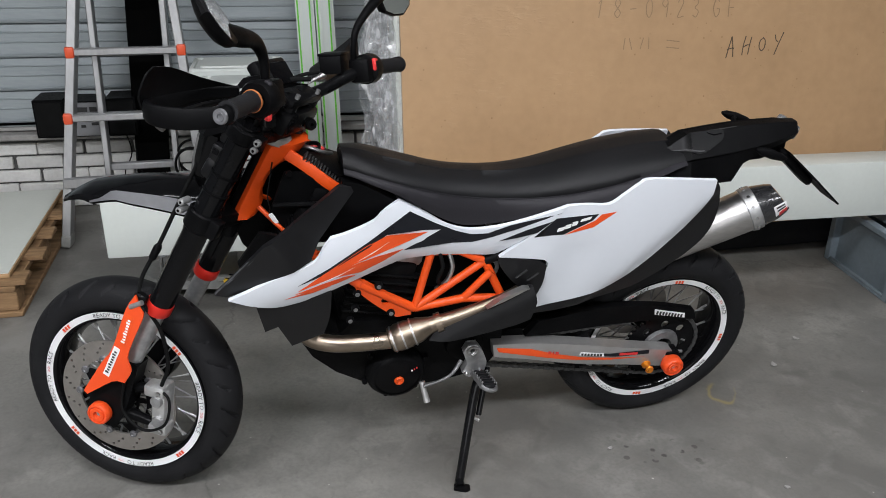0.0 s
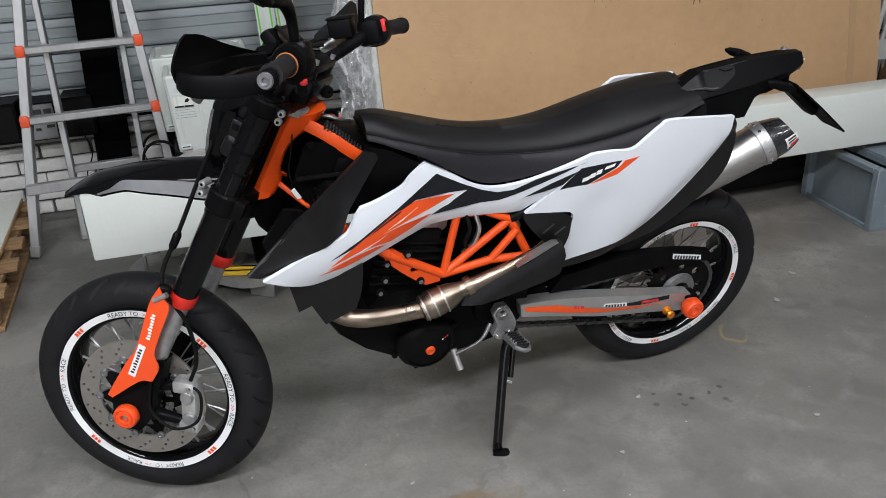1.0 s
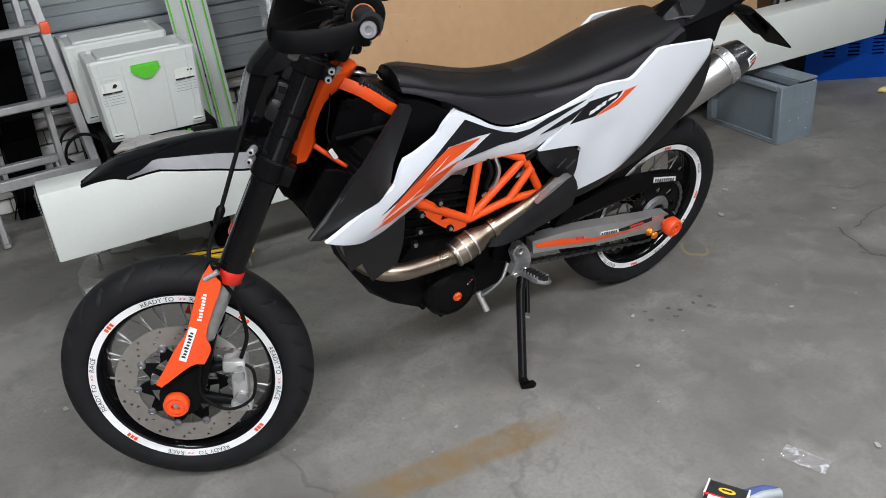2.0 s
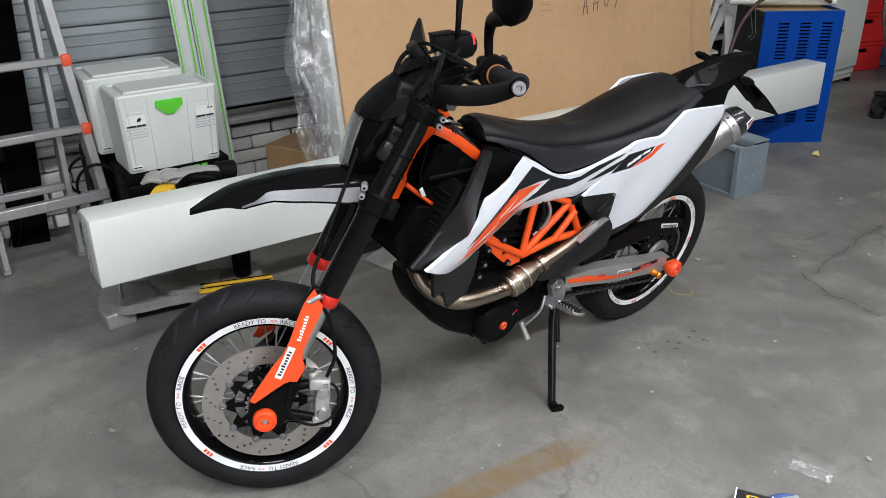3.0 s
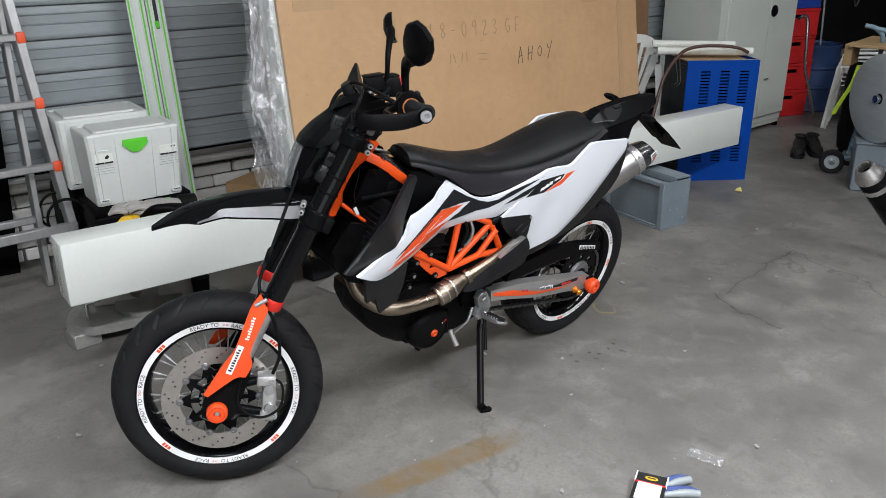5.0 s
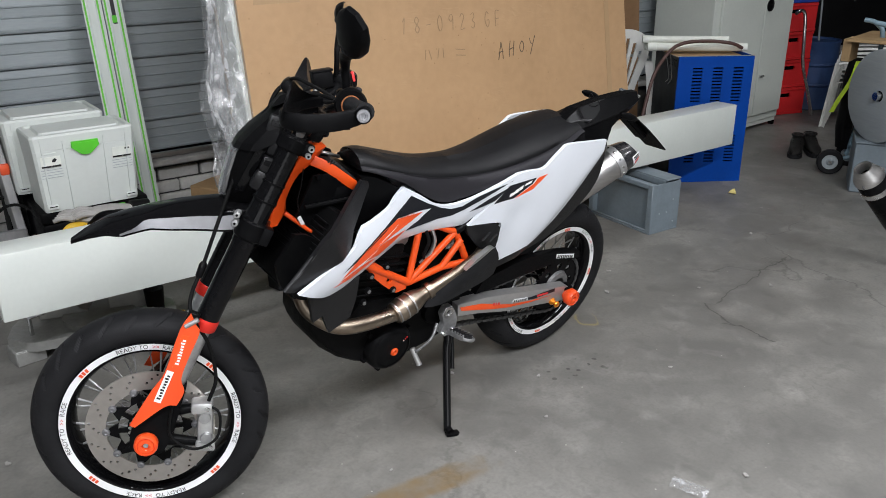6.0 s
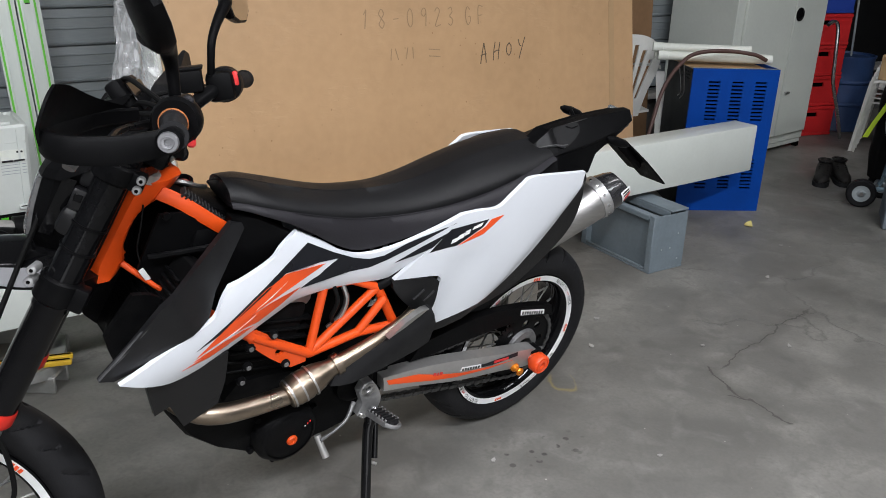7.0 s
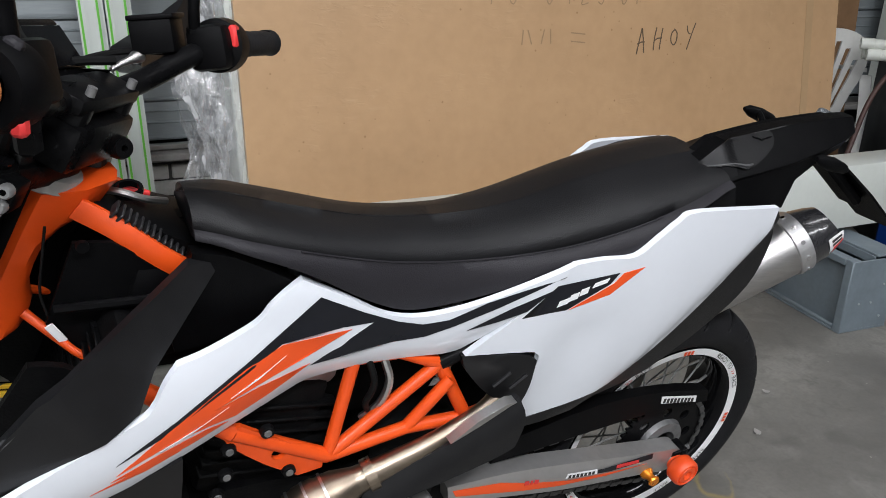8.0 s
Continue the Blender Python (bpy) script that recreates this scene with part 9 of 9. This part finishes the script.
# ---- stacked drink crates ----
def crate(m, mat, lab):
    t = thing("drink_crate", lab, "crate", m, group="stacked crates")
    w, d, h = 0.38, 0.28, 0.212
    for nm, c, s in (("long_side", (0, -d / 2, h / 2), (w, 0.012, h)), ("long_side", (0, d / 2, h / 2), (w, 0.012, h)), ("short_side", (-w / 2 + 0.008, 0, h / 2), (0.014, d - 0.014, h)), ("short_side", (w / 2 - 0.008, 0, h / 2), (0.014, d - 0.014, h)), ("bottom", (0, 0, 0.01), (w - 0.03, d - 0.014, 0.014))):
        bm = B()
        if nm == "bottom":
            box(bm, c, s, 0.002)
        else:
            hole = [(-0.05, h - 0.075), (0.05, h - 0.075), (0.05, h - 0.045), (-0.05, h - 0.045)]
            long_ = nm == "long_side"
            ww = (s[0] if long_ else s[1]) / 2
            sheet(bm, [(-ww, 0), (ww, 0), (ww, h), (-ww, h)], lambda u, v, q: Vector((c[0] + u, c[1] + q - 0.006, v)) if long_ else Vector((c[0] + q - 0.007, c[1] + u, v)), 0.012, [hole])
        part(nm, bm, mat, t)
    for z in (0.012, h - 0.012):
        bm = B()
        box(bm, (0, -d / 2 - 0.011, z), (w, 0.008, 0.020), 0.002)
        part("rib", bm, mat, t)
    bm = B()
    box(bm, (0, 0, 0.11), (w - 0.05, d - 0.05, 0.18), 0.01)
    part("bottles", bm, DARK, t)
    return t


for k in range(5):
    crate(pose(5.80 + 0.006 * (k % 2), 1.58, 0.214 * k + 0.001, 0, 0, -20 + 2 * (k % 3)), CRATE_RED if k < 4 else BLUE_CRATE, "red plastic drink crate in a stack" if k < 4 else "blue plastic drink crate on red crates")

t = thing("bent_pipe", "bent bare steel pipe leaning against the crates", "pipe")
bm = B()
tube(bm, curve([(5.84, 1.25, 0.012), (5.75, 1.26, 0.20), (5.63, 1.27, 0.42), (5.62, 1.285, 0.60), (5.63, 1.31, 0.78), (5.60, 1.33, 0.82), (5.55, 1.34, 0.80)], 8), 0.013, 12)
part("pipe_run", bm, CHROME, t)

# blue oil drum
t = thing("oil_drum", "dark blue steel oil drum with rolled hoops", "drum", pose(6.22, 1.50, 0.0))
bm = B()
pr = [(0, 0.0), (0.185, 0.0), (0.195, 0.008), (0.190, 0.02)]
for z in (0.20, 0.36):
    pr += [(0.190, z - 0.015), (0.200, z - 0.004), (0.200, z + 0.004), (0.190, z + 0.015)]
pr += [(0.190, 0.52), (0.197, 0.53), (0.197, 0.545), (0.186, 0.545), (0.183, 0.53), (0, 0.53)]
lathe(bm, pr, 40, Matrix.Rotation(radians(90), 4, "X"))
part("shell", bm, BARREL_BLUE, t)
bm = B()
tube(bm, curve([(0.05, 0, 0.53), (0.03, 0, 0.70), (0.04, 0.02, 0.95), (0.03, 0.02, 1.2)], 5), 0.008, 8)
part("pump_rod", bm, SHUTTER, t)
t = thing("hanging_cable", "loop of grey cable hanging above the drum", "cable")
bm = B()
tube(bm, curve([(6.30, 1.32, 1.6), (6.28, 1.30, 1.1), (6.34, 1.30, 0.86), (6.40, 1.30, 0.92), (6.36, 1.31, 1.15), (6.30, 1.32, 1.62)], 8), 0.005, 8)
part("cable_run", bm, STEEL, t)

# ---- worn boots ----
for k, (bx, by, a) in enumerate(((4.72, 0.76, 205), (4.82, 0.715, 222))):
    t = thing("work_boot", "worn black leather work boot standing on the floor", "boot", pose(bx, by, 0.0, 0, 0, a) @ Matrix.Scale(0.88, 4), group="pair of boots")
    bm = B()
    rows = []
    for x, w, z0, z1 in ((-0.10, 0.030, 0.02, 0.125), (-0.092, 0.046, 0.02, 0.135), (-0.03, 0.050, 0.02, 0.132), (0.01, 0.049, 0.02, 0.115), (0.06, 0.045, 0.02, 0.095), (0.12, 0.047, 0.02, 0.080), (0.165, 0.035, 0.02, 0.065), (0.185, 0.015, 0.02, 0.045)):
        rows.append([Vector((x, w * math.cos(q), z0 + (z1 - z0) * (0.5 + 0.5 * math.sin(q)))) for q in np.linspace(0, 2 * math.pi, 16, endpoint=False)])
    loft(bm, rows)
    part("upper", bm, LEATHER, t)
    bm = B()
    sheet(bm, rounded([(-0.10, -0.035), (0.0, -0.042), (0.12, -0.052), (0.18, -0.035), (0.195, 0.0), (0.18, 0.035), (0.12, 0.052), (0.0, 0.042), (-0.10, 0.035)], 3, 70), lambda u, v, d: Vector((u, v, 0.028 - d)), 0.028)
    part("sole", bm, RUBBER, t, "black rubber sole")
    bm = B()
    for j in range(4):
        tube(bm, [(0.01 + 0.022 * j, -0.028, 0.108 - 0.009 * j), (0.015 + 0.022 * j, 0.028, 0.106 - 0.009 * j)], 0.003, 6)
    part("laces", bm, CABLE, t)
    bm = B()
    tube(bm, [(-0.048 + 0.044 * math.cos(q), 0.042 * math.sin(q), 0.130) for q in np.linspace(0, 2 * math.pi, 20)], 0.009, 8)
    part("collar", bm, LEATHER, t)

# ---- hand trolley ----
t = thing("hand_trolley", "light blue steel hand trolley with rubber wheels", "trolley", pose(4.41, 0.38, 0.0, 0, 0, -62))
for s, sx in ((0.0, 0.0), (-0.24, 0.11)):
    bm = B()
    lathe(bm, [(0.045, -0.02), (0.066, -0.022), (0.075, -0.014), (0.075, 0.014), (0.066, 0.022), (0.045, 0.02)], 36, Matrix.Translation((sx, -s, 0.076)), True)
    wh = part("wheel", bm, RUBBER, t, "black rubber wheel")
    bm = B()
    lathe(bm, [(0.0, -0.018), (0.012, -0.024), (0.022, -0.014), (0.046, -0.014), (0.046, 0.014), (0.0, 0.014)], 28, Matrix.Translation((sx, -s, 0.076)))
    part("rim", bm, SHUTTER, wh, "dull grey rim")
bm = B()
tube(bm, [(0.0, -0.03, 0.076), (0.11, 0.26, 0.076)], 0.010, 10)
part("axle", bm, STEEL, t)
bm = B()
tube(bm, [(0.0, 0.03, 0.085), (0.15, 0.04, 0.11)], 0.012, 10)
part("wheel_bracket", bm, TROLLEY_BLUE, t)
for s, dx in ((0.04, 0.0), (0.20, -0.05)):
    bm = B()
    tube(bm, curve([(0.14 + dx, s, 0.06), (0.20 + dx, s, 0.40), (0.23 + dx, s, 0.78), (0.19 + dx, s + 0.02, 0.87), (0.12 + dx, s + 0.03, 0.89)], 6), 0.014, 12)
    part("upright", bm, TROLLEY_BLUE, t)
for z in (0.14, 0.45, 0.72):
    bm = B()
    tube(bm, [(0.14 + 0.12 * z, 0.04, z), (0.09 + 0.12 * z, 0.20, z)], 0.010, 10)
    part("cross_bar", bm, TROLLEY_BLUE, t)
t = thing("wooden_block", "raw wooden board resting on the trolley", "board", pose(4.60, 0.46, 0.66, 0, 0, 10))
bm = B()
box(bm, (0, 0, 0.06), (0.16, 0.05, 0.13), 0.004)
part("block", bm, WOOD, t)
bm = B()
box(bm, (0.12, -0.16, 0.125), (0.5, 0.30, 0.02), 0.003)
part("top_board", bm, WOOD, t)
t = thing("hi_vis_strap", "yellow-green hi-vis strap hanging from the trolley", "strap")
bm = B()
pts = curve([(4.570, 0.385, 0.66), (4.540, 0.395, 0.55), (4.490, 0.425, 0.44), (4.460, 0.445, 0.36)], 5)
loft(bm, [[p + Vector((a, b, 0)) for a, b in ((-0.013, 0.008), (0.013, -0.008), (0.014, -0.006), (-0.012, 0.010))] for p in pts])
part("webbing", bm, HIVIS, t)
t = thing("dark_jacket", "dark work jacket hanging behind the trolley", "jacket", pose(4.66, 0.44, 0.0, 0, 0, 30))
bm = B()
rows = []
for z, w, d in ((0.12, 0.09, 0.035), (0.25, 0.10, 0.05), (0.40, 0.095, 0.045), (0.55, 0.08, 0.05), (0.66, 0.06, 0.035)):
    rows.append([Vector((w * math.cos(q) * (1 + 0.15 * math.sin(5 * q + z * 9)), d * math.sin(q) * (1 + 0.2 * math.sin(4 * q)), z)) for q in np.linspace(0, 2 * math.pi, 24, endpoint=False)])
loft(bm, rows)
part("cloth", bm, CABLE, t)

# large cable reel on a grey box
t = thing("steel_case", "blue-grey painted steel case on the floor", "case", pose(4.14, 0.125, 0.0, 0, 0, -62))
bm = B()
box(bm, (0.27, 0.15, 0.14), (0.54, 0.30, 0.28), 0.006)
part("body", bm, GREY_BOX, t)
bm = B()
box(bm, (0.27, 0.15, 0.287), (0.55, 0.31, 0.014), 0.004)
part("lid", bm, GREY_BOX, t)
t = thing("cable_reel", "large grey metal cable reel standing on the steel case", "cable reel", pose(4.285, 0.025, 0.294, 0, 0, 62))
for y in (-0.10, 0.10):
    bm = B()
    hole = 0.03
    lathe(bm, [(hole, -0.004), (0.235, -0.004), (0.242, -0.010), (0.250, -0.004), (0.250, 0.006), (0.242, 0.010), (hole, 0.004)], 56, Matrix.Translation((0, y, 0.25)), True)
    part("flange", bm, SHUTTER, t, "dull grey reel flange")
bm = B()
lathe(bm, [(0.02, -0.094), (0.188, -0.094), (0.188, 0.094), (0.170, 0.088), (0.10, 0.082), (0.02, 0.080)], 40, Matrix.Translation((0, 0, 0.25)), True)
part("wound_cable", bm, CABLE, t)
bm = B()
lathe(bm, [(0.0, -0.13), (0.022, -0.13), (0.022, 0.13), (0.0, 0.13)], 20, Matrix.Translation((0, 0, 0.25)))
part("hub", bm, CHROME, t)
bm = B()
tube(bm, curve([(-0.09, -0.112, 0.31), (-0.11, -0.135, 0.33), (-0.09, -0.14, 0.36), (-0.06, -0.12, 0.34)], 5), 0.010, 8)
part("crank", bm, CHROME, t)

# ---- silencer of another motorcycle ----
t = thing("parked_motorcycle", "black motorcycle with a chrome-tipped silencer, parked beside", "motorcycle")
a = Vector((2.835, -0.488, 0.508))
d = Vector((0.56, -0.25, -0.66)).normalized()
q1 = d.orthogonal().normalized()
q2 = d.cross(q1)


def rings_along(rows):
    """Rings round the silencer's axis: distance from the mouth and radius of each."""
    return [[a + d * k + (q1 * math.cos(w) + q2 * math.sin(w)) * r for w in np.linspace(0, 2 * math.pi, 40, endpoint=False)] for k, r in rows]


bm = B()
loft(bm, rings_along(((0.05, 0.029), (0.0, 0.030), (-0.006, 0.032), (-0.006, 0.036), (0.004, 0.040), (0.030, 0.052), (0.046, 0.060), (0.058, 0.061), (0.058, 0.050))), False)
part("tip", bm, STEEL, t, "bright outlet", 50)
bm = B()
loft(bm, rings_along(((0.035, 0.0295), (0.045, 0.0295))))
part("baffle", bm, DARK, t)
bm = B()
loft(bm, rings_along(((0.057, 0.056), (0.060, 0.0585), (0.33, 0.060), (0.36, 0.04))))
part("can", bm, BLACK_METAL, t, "black silencer can")
bm = B()
loft(bm, rings_along(((0.10, 0.058), (0.10, 0.0625), (0.125, 0.0625), (0.125, 0.058))))
part("strap", bm, CHROME, t)
for k in range(3):
    w = 2.1 * k + 0.6
    p = a + d * 0.052 + (q1 * math.cos(w) + q2 * math.sin(w)) * 0.060
    bm = B()
    tube(bm, [p, p - d * 0.012], [0.006, 0.005], 8)
    part("bolt", bm, BOLT, t)
bm = B()
tube(bm, curve([a + d * 0.35, a + d * 0.45, (3.20, -0.66, 0.12), (3.40, -0.72, 0.12)], 6), 0.022, 16)
part("down_pipe", bm, BLACK_METAL, t)

# the rest of that motorcycle, unseen, added to shade the floor: rear wheel, swingarm, tail
bm = B()
lathe(bm, [(0.20, -0.05), (0.25, -0.075), (0.285, -0.05), (0.30, 0.0), (0.285, 0.05), (0.25, 0.075), (0.20, 0.05)], 48, pose(3.62, -0.80, 0.30, 0, 0, -12), True)
wh = part("rear_wheel", bm, RUBBER, t, "unseen black rear tyre added to shade the floor")
bm = B()
lathe(bm, [(0.03, -0.05), (0.06, -0.02), (0.19, -0.02), (0.205, -0.05), (0.205, 0.05), (0.19, 0.02), (0.06, 0.02), (0.03, 0.05)], 36, pose(3.62, -0.80, 0.30, 0, 0, -12), True)
part("rim", bm, BLACK_METAL, wh)
bm = B()
tube(bm, [(3.60, -0.69, 0.30), (3.80, -0.74, 0.33), (4.08, -0.80, 0.40)], [0.03, 0.035, 0.05], 12)
part("swingarm", bm, BLACK_METAL, t)
bm = B()
rows = []
for x, z0, z1, w in ((3.42, 0.80, 0.84, 0.05), (3.52, 0.74, 0.90, 0.10), (3.80, 0.68, 0.90, 0.13), (4.10, 0.36, 0.88, 0.14), (4.45, 0.24, 0.98, 0.15), (4.80, 0.28, 1.00, 0.12), (5.0, 0.50, 0.90, 0.08)):
    y = -0.76 - 0.16 * (x - 3.42)
    rows.append([Vector((x, y + a * w, b)) for a, b in ((-1, z0 + 0.03), (-1, z1 - 0.04), (-0.6, z1), (0.6, z1), (1, z1 - 0.04), (1, z0 + 0.03), (0.6, z0), (-0.6, z0))])
loft(bm, rows)
part("bodywork", bm, BLACK_PLASTIC, t, "unseen black bodywork added to shade the floor")
bm = B()
lathe(bm, [(0.20, -0.04), (0.25, -0.06), (0.285, -0.04), (0.30, 0.0), (0.285, 0.04), (0.25, 0.06), (0.20, 0.04)], 48, pose(5.02, -1.02, 0.30, 0, 0, -12), True)
part("front_wheel", bm, RUBBER, t, "unseen black front tyre added to shade the floor")

# ---- small things on the floor ----
t = thing("tool_pack", "black and yellow hanging card with a blue-handled tool", "tool pack", pose(0.914, -0.888, 0.0, 0, 0, -62))
bm = B()
box(bm, (0, 0.005, 0.016), (0.085, 0.13, 0.030), 0.002)
part("tray", bm, BLACK_PRINT, t)
bm = B()
box(bm, (0, -0.018, 0.0335), (0.066, 0.075, 0.004), 0.001)
part("label", bm, WHITE_PRINT, t, "white paper label")
bm = B()
box(bm, (0, 0.022, 0.0325), (0.085, 0.006, 0.003), 0.0005)
part("red_line", bm, RED_PRINT, t)
bm = B()
sheet(bm, ring_points(0.0075, 20), lambda u, v, q: Vector((u * 2.4, 0.046 + v, 0.033 - q)), 0.0015)
part("print_oval", bm, YELLOW, t, "yellow printed oval")
bm = B()
box(bm, (0, 0.046, 0.0335), (0.022, 0.004, 0.0014))
part("print_bar", bm, BLACK_PRINT, t)
for sx in (-1, 1):
    bm = B()
    box(bm, (sx * 0.0425, 0.046, 0.018), (0.004, 0.046, 0.034), 0.001)
    part("card_edge", bm, WHITE_PRINT, t)
t = thing("pliers", "pair of pliers with blue and grey handles", "pliers", pose(1.000, -0.897, 0.0, 0, 0, -30))
for k, (dy, a) in enumerate(((0.0, 14), (-0.042, -6))):
    m = pose(0, dy, 0, 0, 0, a)
    bm = B()
    tube(bm, curve([m @ Vector((-0.06, 0, 0.014)), m @ Vector((-0.02, 0.006, 0.015)), m @ Vector((0.03, 0.004, 0.015)), m @ Vector((0.06, -0.004, 0.013))], 5), [0.010, 0.014, 0.014, 0.009], 12)
    g = part("grip", bm, GLOVE_BLUE, t, "blue plastic grip")
    bm = B()
    tube(bm, curve([m @ Vector((-0.045, -0.006, 0.013)), m @ Vector((0.02, -0.006, 0.015)), m @ Vector((0.062, -0.010, 0.013))], 5), [0.008, 0.0125, 0.011], 12)
    part("grip_inlay", bm, SHUTTER, g, "grey soft inlay")
bm = B()
tube(bm, [(-0.05, 0.0, 0.014), (-0.10, -0.02, 0.014)], [0.010, 0.006], 10)
part("jaw", bm, STEEL, t)

t = thing("plastic_wrapper", "small clear plastic wrapper lying on the floor", "wrapper", pose(1.193, -0.883, 0.002, 0, 0, -72) @ Matrix.Scale(0.68, 4))
bm = B()
rows = []
for j in range(9):
    rows.append([bm.verts.new(Vector((-0.075 + 0.15 * i / 16, -0.037 + 0.074 * j / 8, 0.004 + 0.008 * abs(noise.noise(Vector((i * 0.5, j * 0.6, 3.3)))) + 0.004 * math.sin(math.pi * j / 8)))) for i in range(17)])
for u, v in zip(rows, rows[1:]):
    for i in range(16):
        bm.faces.new((u[i], u[i + 1], v[i + 1], v[i]))
part("film", bm, FILM, t, "", 180)


def scrap(name, x, y, size, mat, lab, turn=0):
    bm = B()
    rnd = random.Random(int(x * 1000 + y * 77))
    o = [(size * (0.7 + 0.6 * rnd.random()) * math.cos(a) * 1.5, size * (0.7 + 0.6 * rnd.random()) * math.sin(a)) for a in np.linspace(0, 2 * math.pi, 7, endpoint=False)]
    sheet(bm, o, lambda u, v, q: Vector((u, v, 0.004 + 0.2 * u * u / size - q)), 0.003)
    solo(name, bm, mat, lab, "scrap", "", "floor litter", pose(x, y, 0.0, 0, 0, turn))


scrap("yellow_scrap", 3.62, 0.53, 0.022, surface("yellow_scrap", (0.72, 0.62, 0.22), (0.62, 0.52, 0.18), 30, 0.6, 0.7), "pale yellow scrap lying on the floor", 20)
for x, y, s in ((2.2, 0.24, 0.008), (2.02, 0.10, 0.010), (1.31, -0.20, 0.005), (1.15, -0.39, 0.005), (0.62, -0.30, 0.004), (-0.05, 0.55, 0.006), (-0.20, 0.42, 0.006), (0.0, 0.82, 0.006), (1.70, -0.45, 0.005), (1.36, -0.95, 0.007), (0.75, -0.72, 0.006), (2.6, -0.3, 0.006), (3.1, 0.1, 0.007), (3.5, 0.28, 0.006), (2.35, -0.12, 0.005)):
    scrap("paper_chip", x, y, s, SILL, "small pale chip lying on the floor", x * 300)

# ---- bricks of the plinth, with raked joints ----
bm = B()
box(bm, (0, 0.012, 0), (0.20, 0.026, 0.055), 0.004)
first = part("brick", bm, BRICK, north)
first.location = (-2.35, 0.012, 0.033)
for row in range(5):
    z = 0.033 + row * 0.065
    for k in range(27):
        x = -2.35 + 0.21 * k + (0.105 if row % 2 else 0.0) + 0.004 * math.sin(k * 2.1 + row)
        if row == 0 and k == 0:
            continue
        s = first.copy()
        scene.collection.objects.link(s)
        s.location = (x, 0.012 + 0.0015 * math.sin(k * 3.7 + row * 1.3), z)
        s.rotation_euler = (0, 0, 0.004 * math.sin(k * 5.1 + row))
